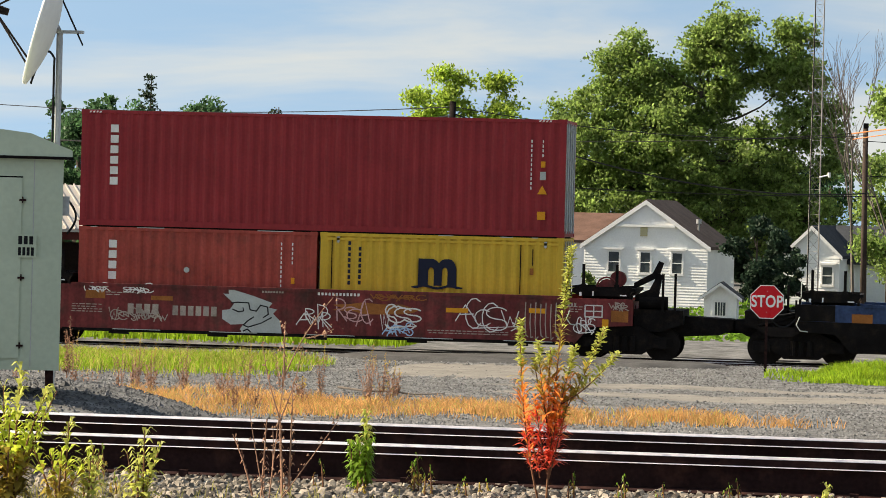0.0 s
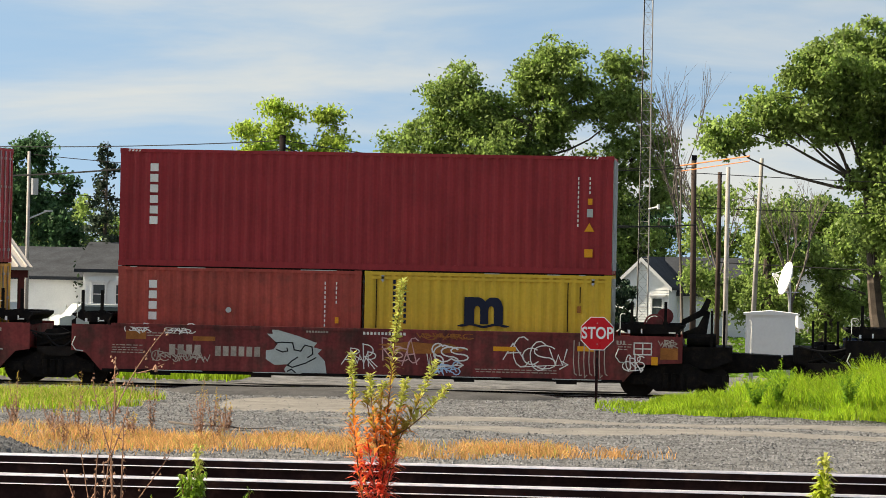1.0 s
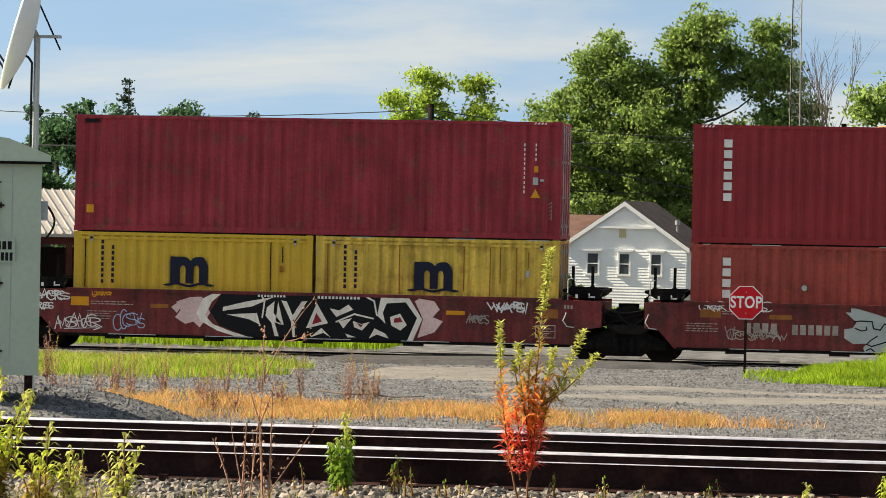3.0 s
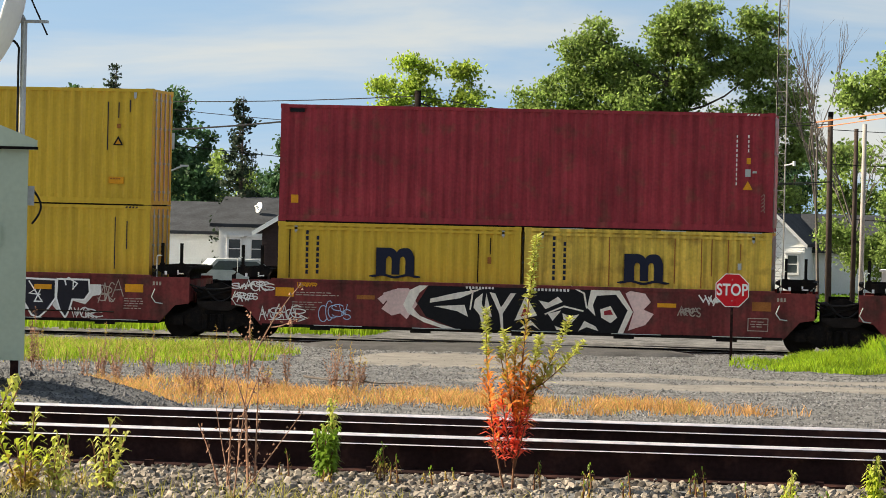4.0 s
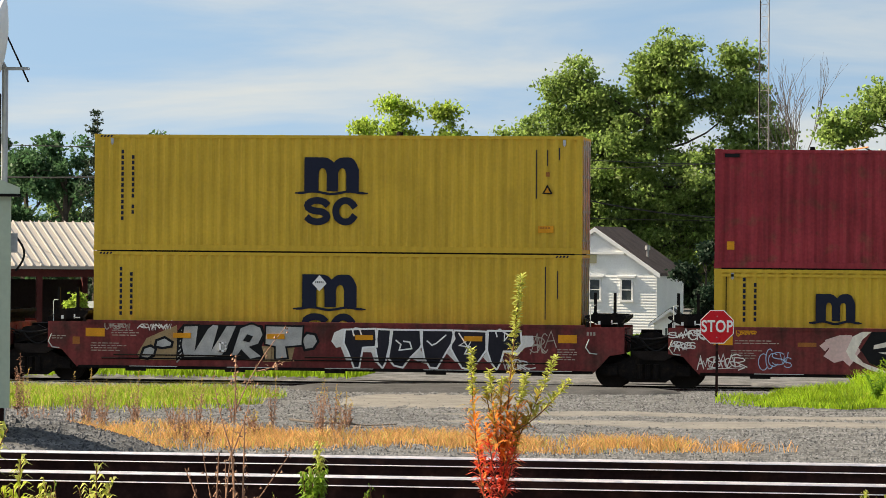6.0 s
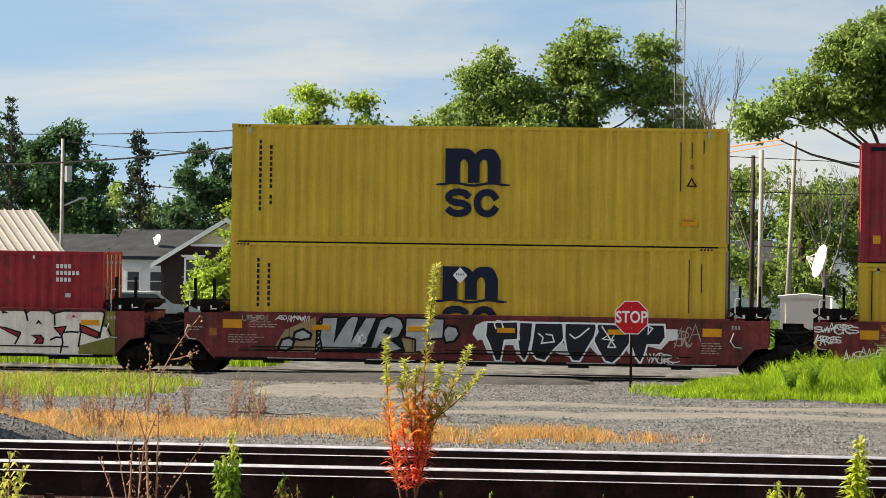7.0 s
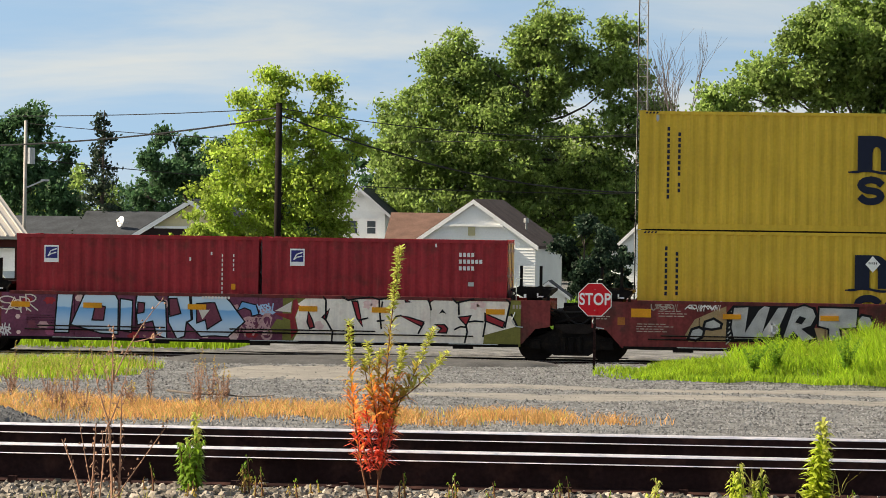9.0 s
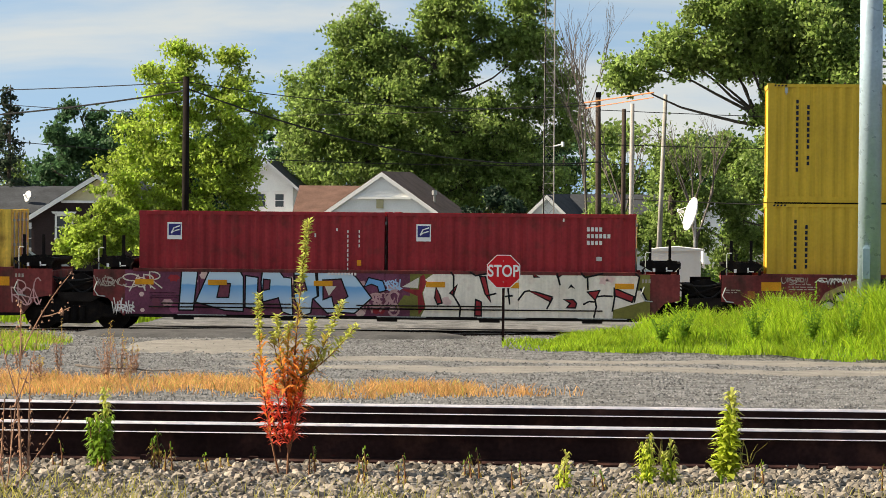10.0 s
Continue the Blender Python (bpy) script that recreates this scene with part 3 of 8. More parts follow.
def well_car(label, paint, left=-1.08, right=13.27, left_truck=-1.58, right_truck=None):
    """One unit of a well car: two deep sides, two end decks, the floor of the well, and the trucks that it brings along."""
    c = thing("well_car", label, "well car", group="well cars of the train")
    L = 12.19
    outline = [(left, 1.50), (left, 0.86), (-0.72, 0.80), (-0.34, 0.38), (12.53, 0.38), (L + 0.72, 0.80), (right, 0.86), (right, 1.50)]
    for y0, y1 in ((-0.27, -0.22), (2.66, 2.71)):
        s = part("side_sill", Shape().prism(outline, y0, y1), paint, c)
        part("top_chord", Shape().box(-0.1, 12.3, y0 - 0.02, y1 + 0.1, 1.46, 1.54), paint, s)
        low = Shape().box(-0.3, 12.5, y0 - 0.03, y1 + 0.12, 0.352, 0.42)
        for k in range(5):
            low.box(0.9 + k * 2.5, 1.4 + k * 2.5, y0 - 0.02, y1, 0.29, 0.354)
        part("bottom_chord", low, BLACKSTEEL, s)
        for k in range(1, 8):
            part("seam_strip", Shape().box(k * 1.52, k * 1.52 + 0.02, y0 - 0.003, y0, 0.34, 1.46), paint, s)
    part("well_floor", Shape().box(-0.2, 12.4, -0.2, 2.64, 0.345, 0.358), BLACKSTEEL, c)
    for a, b in ((left, -0.12), (L + 0.12, right)):
        d = Shape().box(a, b, -0.2, 2.64, 1.36, 1.44).box(a, b, 0.6, 1.84, 0.86, 1.36)
        d.box(a + 0.02, a + 0.08, -0.2, 2.64, 0.9, 1.36).box(b - 0.08, b - 0.02, -0.2, 2.64, 0.9, 1.36)
        part("end_deck", d, CARBROWN if paint is CARBROWN else BLACKSTEEL, c)
        pf = Shape().prism([(a + 0.30, 1.56), (b - 0.14, 1.56), (b + 0.02, 1.70), (b + 0.02, 1.77), (a - 0.02, 1.77), (a - 0.02, 1.72)], -0.12, 2.56)
        pf.box(a + 0.36, b - 0.22, 0.1, 2.3, 1.43, 1.565)
        part("platform", pf, BLACKSTEEL, c, "dark crosswise end platform")
        g = Shape()
        for k in range(7):
            y = -0.08 + k * 0.4
            g.box(a + 0.06, b - 0.06, y, y + 0.05, 1.77, 1.79)
        part("grating", g, BLACKSTEEL, c)
        for q in (0.24, 0.74):
            x = a + (b - a) * q
            s = Shape().box(x - 0.035, x + 0.035, -0.10, -0.03, 1.765, 2.34).box(x - 0.06, x + 0.06, -0.11, -0.02, 1.765, 1.85)
            part("stake", s, BLACKSTEEL, c, "black upright stake")
        for q in (0.06, 0.95):
            x = a + (b - a) * q
            part("chain_hook", Shape().box(x - 0.03, x + 0.03, -0.25, -0.17, 1.50, 1.62).tube((x, -0.21, 1.60), (x + 0.06, -0.21, 1.68), 0.02, n=6), BLACKSTEEL, c)
        for x, z, w, h in ((a + 0.3, 1.60, 0.06, 0.09), (a + 0.62, 1.62, 0.035, 0.11), (b - 0.34, 1.59, 0.16, 0.03)):
            part("stencil_mark", Shape().box(x, x + w, -0.128, -0.118, z - h / 2, z + h / 2), SIGNWHITE, c)
        part("grab_rail", Shape().chain([Vector((a + 0.12, -0.2, 1.44)), Vector((a + 0.12, -0.2, 2.0)), Vector((a + 0.15, -0.2, 2.03)), Vector((a + 0.24, -0.2, 2.03))], 0.013, 0.013), PALEGREY, c, "pale grab iron")
        part("uncoupling_rod", Shape().chain([Vector((a + 0.1, -0.3, 1.2)), Vector((a + 0.02, -0.3, 1.0)), Vector((a + 0.12, -0.3, 0.86)), Vector((a + 0.3, -0.3, 0.84))], 0.014, 0.014), PALEGREY, c)
    part("connector", Shape().box(left - 0.95, left + 0.05, 0.15, 2.25, 0.62, 1.26), BLACKSTEEL, c)
    part("pivot", Shape().tube((left - 0.5, 1.22, 0.75), (left - 0.5, 1.22, 1.42), 0.26, n=16), BLACKSTEEL, c)
    for y in (-0.02, 2.1):
        part("brake_rod", Shape().tube((left - 0.9, y, 0.95), (left + 0.1, y, 1.25), 0.035, n=6), BLACKSTEEL, c)
    for y in (0.02, 0.10):
        part("hose", Shape().chain([Vector((left + 0.1 - (0.8 + y) * k / 10, y - 0.05, 1.25 - (0.3 + y) * math.sin(math.pi * k / 10))) for k in range(11)], 0.025, 0.025), CABLE, c)
    part("ladder_rail", Shape().box(left - 0.02, left + 0.03, -0.2, -0.15, 0.9, 1.6), BLACKSTEEL, c)
    for k in range(3):
        part("air_line", Shape().chain([Vector((left + 0.15 - 1.3 * q / 8, -0.1 + 0.25 * k, 1.34 - 0.05 * k - (0.12 + 0.1 * k) * math.sin(math.pi * q / 8))) for q in range(9)], 0.022, 0.022), CABLE, c)
    part("bearing_plate", Shape().prism([(left - 0.85, 0.98), (left + 0.0, 0.98), (left - 0.1, 1.30), (left - 0.32, 1.40), (left - 0.7, 1.34)], 0.0, 0.12), BLACKSTEEL, c)
    part("equaliser_bar", Shape().prism([(left - 0.9, 0.84), (left - 0.6, 0.70), (left - 0.1, 0.70), (left + 0.2, 0.84), (left + 0.2, 0.93), (left - 0.9, 0.93)], -0.1, -0.02), WHEEL, c)
    if left_truck is not None:
        truck(c, left_truck)
    if right_truck is not None:
        truck(c, right_truck)
    return c


HC, STD, L40, L20 = 2.896, 2.591, 12.192, 6.058
FLOOR = 0.36
UNIT = {"A": 0.0, "E": -15.40, "D": -30.82, "C": -46.18, "B": -61.55}

car_a = ride(well_car("brown well car with sprayed tags, a grey figure and long tags", CARBROWN, right=13.95, right_truck=13.75), UNIT["A"])
car_e = ride(well_car("brown well car with a black and white sprayed mural", CARBROWN), UNIT["E"])
car_d = ride(well_car("brown well car with silver and black sprayed murals", CARBROWN), UNIT["D"])
car_c = ride(well_car("brown well car covered in blue and cream sprayed murals", CARBROWN), UNIT["C"])
car_b = ride(well_car("brown well car with thin sprayed tags at its end", CARBROWN), UNIT["B"])
car_f = ride(well_car("empty blue well car with a grimy black end deck", BLUECAR, left=-1.7, left_truck=-1.55), 19.6)

box_a1 = ride(container("plain maroon corrugated steel container on the upper tier", L40, HC, MAROON, door=PALEGREY), UNIT["A"], z=FLOOR + STD + 0.015)
box_a2 = ride(container("short faded red corrugated container down in the well", L20, STD, RED), UNIT["A"], z=FLOOR)
box_a3 = ride(container("short mustard yellow container with a dark emblem", L20, STD, YELLOW), UNIT["A"] + 6.13, z=FLOOR)
box_e1 = ride(container("worn maroon corrugated steel container on the upper tier", L40, HC, MAROON_WORN), UNIT["E"], z=FLOOR + STD + 0.015)
box_e2 = ride(container("short mustard yellow container with a dark emblem", L20, STD, YELLOW), UNIT["E"], z=FLOOR)
box_e3 = ride(container("short rust-stained mustard yellow container with a dark emblem", L20, STD, YELLOW_WORN), UNIT["E"] + 6.13, z=FLOOR)
box_d1 = ride(container("long mustard yellow container with a large dark emblem", L40, HC, YELLOW), UNIT["D"], z=FLOOR + HC + 0.015)
box_d2 = ride(container("long mustard yellow container down in the well", L40, HC, YELLOW), UNIT["D"], z=FLOOR)
box_c1 = ride(container("short crimson container with a small blue and white plate", L20, STD, CRIMSON), UNIT["C"], z=FLOOR)
box_c2 = ride(container("short crimson container with a small blue and white plate", L20, STD, CRIMSON), UNIT["C"] + 6.13, z=FLOOR)
box_b1 = ride(container("long mustard yellow container down in the well", L40, STD, YELLOW_WORN), UNIT["B"], z=FLOOR)

def emblem(parent, x0, x1, z0, z1, material, wave=True):
    """A dark emblem: a block with two humps and two arched slots, over a wavy line."""
    w, h, y = x1 - x0, z1 - z0, -0.006
    slots, half = (x0 + w * 0.335, x0 + w * 0.695), w * 0.075

    def top(x):
        u = (x - x0) / w
        if u < 0.54:
            return z1 - h * (0.0 if u < 0.3 else 0.16 * ((u - 0.3) / 0.24) ** 3)
        q = abs(u - 0.77) / 0.23
        return z1 - h * (0.16 if u < 0.77 else 0.36) * q ** 3.2

    def foot(x):
        for c in slots:
            if abs(x - c) < half:
                return z1 - h * 0.32 - half * 1.5 + math.sqrt(max(0, half * half - (x - c) ** 2)) * 1.5
        return z0

    xs = sorted(set([x0 + w * k / 48 for k in range(49)] + [c + k * half for c in slots for k in (-1.0005, -0.9995, 0.9995, 1.0005)]))
    v = [p for x in xs for p in ((x, y, foot(x)), (x, y, top(x)), (x, y + 0.012, foot(x)), (x, y + 0.012, top(x)))]
    f = []
    for k in range(len(xs) - 1):
        a, b = 4 * k, 4 * k + 4
        f += [(a, b, b + 1, a + 1), (a + 1, b + 1, b + 3, a + 3), (a, a + 2, b + 2, b), (a + 2, a + 3, b + 3, b + 2)]
    n = 4 * (len(xs) - 1)
    f += [(0, 1, 3, 2), (n, n + 2, n + 3, n + 1)]
    mark(parent, Shape().add(v, f), material, "emblem", "dark navy painted emblem")
    if wave:
        v, f = [], []
        for k in range(33):
            u = k / 32
            x = x0 - w * 0.17 + w * 1.34 * u
            z = z0 - 0.035 + 0.03 * math.cos(2 * math.pi * (2 * u - 0.5)) * (1 if 0.14 < u < 0.86 else 0.35)
            t = 0.03 if 0.06 < u < 0.94 else 0.018
            v += [(x, y - 0.002, z - t), (x, y - 0.002, z + t), (x, y + 0.01, z - t), (x, y + 0.01, z + t)]
            if k:
                a, b = 4 * k - 4, 4 * k
                f += [(a, b, b + 1, a + 1), (a + 1, b + 1, b + 3, a + 3), (a, a + 2, b + 2, b)]
        mark(parent, Shape().add(v, f), material, "wave_line")


def ring_marks(parent, x0, x1, z0, z1, material):
    """Two round plain shapes beside one another."""
    mid, gap = (x0 + x1) / 2, 0.05
    for a, b, kind in ((x0, mid - gap / 2, "double"), (mid + gap / 2, x1, "open")):
        cx, cz, rx, rz = (a + b) / 2, (z0 + z1) / 2, (b - a) / 2, (z1 - z0) / 2
        t = 0.17
        s = Shape()
        if kind == "open":
            pts = [(cx + (rx - t / 2) * math.cos(q), cz + (rz - t / 2) * math.sin(q)) for q in np.linspace(0.55, 2 * math.pi - 0.55, 22)]
        else:
            r2 = (rz - t / 2) / 2
            pts = [(cx + (rx - t / 2) * math.cos(q), cz + r2 + r2 * math.sin(q)) for q in np.linspace(0.35, 1.5 * math.pi, 12)]
            pts += [(cx + (rx - t / 2) * math.cos(q), cz - r2 + r2 * math.sin(q)) for q in np.linspace(0.5 * math.pi, -math.pi + 0.35, 12)]
        s.ribbon(pts, t, -0.006, 0.006)
        mark(parent, s, material, "round_mark", "dark navy painted shape")


def triangle_mark(parent, x, z, r, material):
    mark(parent, Shape().prism([(x - r, z - r * 0.85), (x + r, z - r * 0.85), (x, z + r * 0.95)], -0.006, 0.006), material, "warning_mark", "yellow warning triangle")


def plate(parent, x, z, w, h, material, label="", y=-0.008, name="plate"):
    return mark(parent, Shape().box(x - w / 2, x + w / 2, y, y + 0.014, z - h / 2, z + h / 2), material, name, label)


def code_columns(c, x, top, n1, n2, material=WHITE):
    mark(c, bars_down(x, top, n1, 0.075, 0.04, wide=0.55), material, "code_bar")
    mark(c, bars_down(x + 0.28, top, n2, 0.075, 0.04, wide=0.55), material, "code_bar")


def top_dashes(c, x, H, material=WHITE):
    s = Shape()
    for k in range(4):
        a = x + k * 0.085
        s.prism([(a, H - 0.075), (a + 0.045, H - 0.075), (a + 0.07, H - 0.03), (a + 0.025, H - 0.03)], -0.008, 0.004)
    mark(c, s, material, "edge_dashes")


def seam_lines(c, xs, H, material):
    for x, z0, z1 in xs:
        mark(c, Shape().box(x - 0.012, x + 0.012, 0.004, 0.014, z0, z1), material, "weld_seam")


def lash_rings(c, L, H):
    for x in (0.45, L - 0.45):
        mark(c, Shape().box(x - 0.035, x + 0.035, -0.004, 0.012, H - 0.24, H - 0.10).box(x - 0.012, x + 0.012, -0.008, 0.0, H - 0.27, H - 0.22), GALV, "lashing_ring")


mark(box_a1, bars_down(0.86, 2.53, 6, 0.205, 0.056, wide=1.35), WHITE, "lettering_bar", "column of white lettering bars")
code_columns(box_a1, 11.34, 2.38, 11, 4)
plate(box_a1, 11.63, 1.78, 0.11, 0.15, ORANGE)
plate(box_a1, 11.63, 1.50, 0.14, 0.2, PALEGREY)
triangle_mark(box_a1, 11.62, 1.15, 0.12, ORANGE)
plate(box_a1, 11.61, 0.52, 0.2, 0.2, ORANGE, "small orange plate")
top_dashes(box_a1, 0.2, HC)
top_dashes(box_a1, 11.5, HC)
mark(box_a2, bars_down(0.88, 2.26, 4, 0.205, 0.056, wide=1.35), WHITE, "lettering_bar", "column of white lettering bars")
code_columns(box_a2, 5.16, 2.30, 10, 5)
plate(box_a2, 5.46, 1.36, 0.09, 0.15, ORANGE)
mark(box_a2, Shape().tube((2.77, -0.006, 1.56), (2.77, 0.02, 1.56), 0.07, n=12), PALEGREY, "patch_spot")


def dark_columns(c, x, top, n1, n2, size=0.100, gap=0.040):
    mark(c, bars_down(x, top, n1, size, gap, wide=0.9), NAVY, "lettering_bar", "column of dark lettering bars")
    mark(c, bars_down(x + 0.265, top - 0.13, n2, size, gap, wide=0.9), NAVY, "lettering_bar", "column of dark lettering bars")


for c, worn in ((box_a3, False), (box_e2, False), (box_e3, True)):
    dark_columns(c, 0.74, 2.38, 8, 7)
    emblem(c, 2.47, 3.42, 1.34, 2.0, NAVY)
    lash_rings(c, L20, STD)
    seam_lines(c, [(5.0, 1.2, 2.45), (5.3, 1.9, 2.3), (0.3, 1.2, 2.4)] + ([(2.1, 1.2, 2.4), (3.7, 1.3, 2.45), (4.35, 1.2, 2.45), (4.6, 1.5, 2.45)] if worn else []), STD, RUSTORANGE if worn else BLACKSTEEL)
    plate(c, 5.28, 1.75, 0.09, 0.16, PALEGREY if worn else RUSTORANGE)
    mark(c, Shape().box(0.1, 5.95, -0.004, 0.03, 2.40, 2.46), c.children[0].data.materials[0], "upper_ledge")
code_columns(box_e1, 11.28, 2.35, 11, 4)
plate(box_e1, 11.57, 1.72, 0.1, 0.15, ORANGE)
plate(box_e1, 11.56, 1.43, 0.13, 0.18, PALEGREY)
plate(box_e1, 11.72, 1.45, 0.1, 0.05, PALEGREY)
triangle_mark(box_e1, 11.56, 1.12, 0.12, ORANGE)
plate(box_e1, 0.40, 0.55, 0.18, 0.2, ORANGE, "small orange plate")
plate(box_e1, 0.42, 2.74, 0.36, 0.09, BLACKPAINT)
top_dashes(box_e1, 11.5, HC)
scr = Shape()
for k in range(5):
    scr.stroke([(11.9, 0.5 + 0.09 * k), (11.96, 0.56 + 0.09 * k), (11.98, 0.48 + 0.09 * k)], 0.012, -0.008, 0.0)
mark(box_e1, scr, WEATHERED_WHITE, "scratched_tag")

dark_columns(box_d1, 0.72, 2.50, 13, 8, 0.096, 0.042)
mark(box_d1, bars_down(0.985, 1.14, 2, 0.096, 0.042, wide=0.9), NAVY, "lettering_bar")
emblem(box_d1, 5.30, 6.66, 1.50, 2.34, NAVY)
ring_marks(box_d1, 5.30, 6.66, 0.66, 1.36, NAVY)
seam_lines(box_d1, [(11.06, 1.35, 2.55), (11.33, 2.15, 2.55), (11.62, 2.3, 2.6)], HC, NAVY)
triangle_mark(box_d1, 11.33, 1.58, 0.13, BLACKPAINT)
mark(box_d1, Shape().prism([(11.26, 1.50), (11.40, 1.50), (11.33, 1.63)], -0.010, 0.0), ORANGE, "warning_mark")
plate(box_d1, 11.30, 0.60, 0.38, 0.17, ORANGE, "orange notice plate")
mark(box_d1, bars_along(11.15, 0.65, 4, 0.05, 0.03, 0.02, y=-0.012), RUSTORANGE, "lettering_bar")
plate(box_d1, 11.34, 1.95, 0.09, 0.11, RUSTORANGE)
lash_rings(box_d1, L40, HC)
dark_columns(box_d2, 0.70, 2.50, 9, 8, 0.096, 0.042)
emblem(box_d2, 5.27, 6.63, 1.55, 2.36, NAVY)
ring_marks(box_d2, 5.27, 6.63, 0.70, 1.40, NAVY)
mark(box_d2, Shape().prism([(5.52, 2.14), (5.70, 1.94), (5.88, 2.14), (5.70, 2.34)], -0.012, 0.0), SIGNWHITE, "hazard_placard", "white diamond placard")
mark(box_d2, bars_along(5.60, 2.19, 5, 0.02, 0.05, 0.025, y=-0.015), BLACKPAINT, "lettering_bar")
seam_lines(box_d2, [(11.30, 1.3, 2.6), (11.6, 1.8, 2.5)], HC, NAVY)
for c in (box_d1, box_d2):
    top_dashes(c, 0.15, HC, NAVY)
top_dashes(box_d2, 11.55, HC, NAVY)

for c in (box_c1, box_c2):
    p = plate(c, 0.88, 2.10, 0.36, 0.42, SIGNWHITE, "small white and blue plate")
    mark(p, Shape().box(0.73, 1.03, -0.011, -0.005, 1.99, 2.27), BLUEFIELD, "blue_field")
    mark(p, Shape().stroke([(0.80, 2.05), (0.86, 2.17), (1.0, 2.22)], 0.03, -0.014, -0.008).stroke([(0.80, 2.05), (0.88, 2.10), (0.99, 2.13)], 0.03, -0.0145, -0.0085), SIGNWHITE, "curved_stripe")
code_columns(box_c1, 5.15, 2.15, 9, 4)
plate(box_c1, 5.43, 1.35, 0.1, 0.14, ORANGE)
plate(box_c1, 4.35, 2.02, 0.04, 0.09, WHITE)
plate(box_c1, 4.88, 2.16, 0.04, 0.07, WHITE)
for k, n in enumerate((4, 6, 4)):
    mark(box_c2, bars_along(4.87, 2.27 - 0.165 * k, n, 0.07, 0.10, 0.03), WHITE, "lettering_bar")
plate(box_c2, 5.17, 1.50, 0.14, 0.10, PALEGREY)
plate(box_c2, 4.30, 2.44, 0.04, 0.08, WHITE)


# ---- paint on the car sides ----
FACE = -0.27


def paint(car, shape, material, name="sprayed_paint", label=""):
    return part(name, shape, material, car.children[0], label)


def bar(car, x, z, w, h, material, y=0.006):
    paint(car, Shape().box(x, x + w, FACE - y, FACE + 0.002, z - h, z), material, "placard")


def data_lines(car, x, z, w, rows, seed, h=0.022):
    rng = random.Random(seed)
    s = Shape()
    for k in range(rows):
        a = x + rng.uniform(0, 0.05)
        end = x + w * rng.uniform(0.6, 1)
        while a < end:
            b = a + rng.uniform(0.05, 0.16)
            s.box(a, b, FACE - 0.003, FACE + 0.002, z - k * 0.06 - h, z - k * 0.06)
            a = b + 0.03
    paint(car, s, WEATHERED_WHITE, "small_lettering")


def hand_tag(car, x, z, w, h, n, material, seed, width=0.025, arrow=False):
    """A quick tag of n interlocked strokes: bows, hooks, posts and loops, with a flourish under it."""
    rng = random.Random(seed)
    s, i, step = Shape(), 0, w / n / 1.7
    n = int(n * 1.7)

    def draw(pts):
        nonlocal i
        s.ribbon(pts, width, FACE - 0.0035 - 0.0005 * i, FACE + 0.001)
        i += 1

    def bow(cx, cz, rx, rz, a, b, k=9):
        return [(cx + rx * math.cos(a + (b - a) * j / k), cz + rz * math.sin(a + (b - a) * j / k)) for j in range(k + 1)]

    for k in range(n):
        cx, lift = x + step * (k + 0.5) + rng.uniform(-0.3, 0.3) * step, rng.uniform(-0.16, 0.16) * h
        r, tall, tilt = step * rng.uniform(0.7, 1.5), h * rng.uniform(0.25, 0.62), rng.uniform(-0.1, 0.25) * step
        cz = z - h / 2 + lift
        kind = rng.randrange(5)
        if kind == 0:
            draw(bow(cx, cz, r, tall, 0.9, 5.6))
        elif kind == 1:
            draw([(cx - r, cz + tall), (cx - r * 0.8, cz - tall)])
            draw(bow(cx - r * 0.8, cz + tall * 0.45, r * 1.5, tall * 0.5, 1.57, -1.57, 7))
            draw([(cx - r * 0.7, cz), (cx + r, cz - tall)])
        elif kind == 2:
            draw([(cx - r, cz - tall), (cx + tilt, cz + tall), (cx + r, cz - tall * 0.9)])
            draw([(cx - r * 0.6, cz - tall * 0.2), (cx + r * 0.7, cz - tall * 0.1)])
        elif kind == 3:
            draw(bow(cx, cz + tall * 0.5, r * 0.9, tall * 0.5, 0.5, 4.5, 8))
            draw(bow(cx, cz - tall * 0.5, r * 0.9, tall * 0.5, 1.7, -2.8, 8))
        else:
            draw([(cx - r, cz + tall), (cx - r * 0.3, cz - tall), (cx + tilt, cz + tall * 0.3), (cx + r * 0.5, cz - tall), (cx + r, cz + tall)])
    if arrow:
        zz = z - h * 1.02
        draw([(x + w * 0.2, zz), (x + w * 1.02, zz + h * 0.12), (x + w * 0.9, zz + h * 0.25)])
        draw([(x + w * 1.02, zz + h * 0.12), (x + w * 0.88, zz - h * 0.05)])
    paint(car, s, material, "sprayed_tag")


def flat(car, outline, material, y, name="sprayed_shape", label=""):
    return paint(car, Shape().prism(outline, FACE - y, FACE), material, name, label)


def line(car, pts, width, material, y, name="sprayed_line"):
    return paint(car, Shape().ribbon(pts, width, FACE - y, FACE), material, name)


def outlined(car, outline, fill, edge, width, y, label=""):
    """A painted letter with a thin dark outline."""
    p = flat(car, outline, fill, y, "mural_letter", label)
    paint(car, Shape().ribbon(outline, width, FACE - y - 0.003, FACE - y + 0.001, closed=True), edge, "letter_rim")
    return p


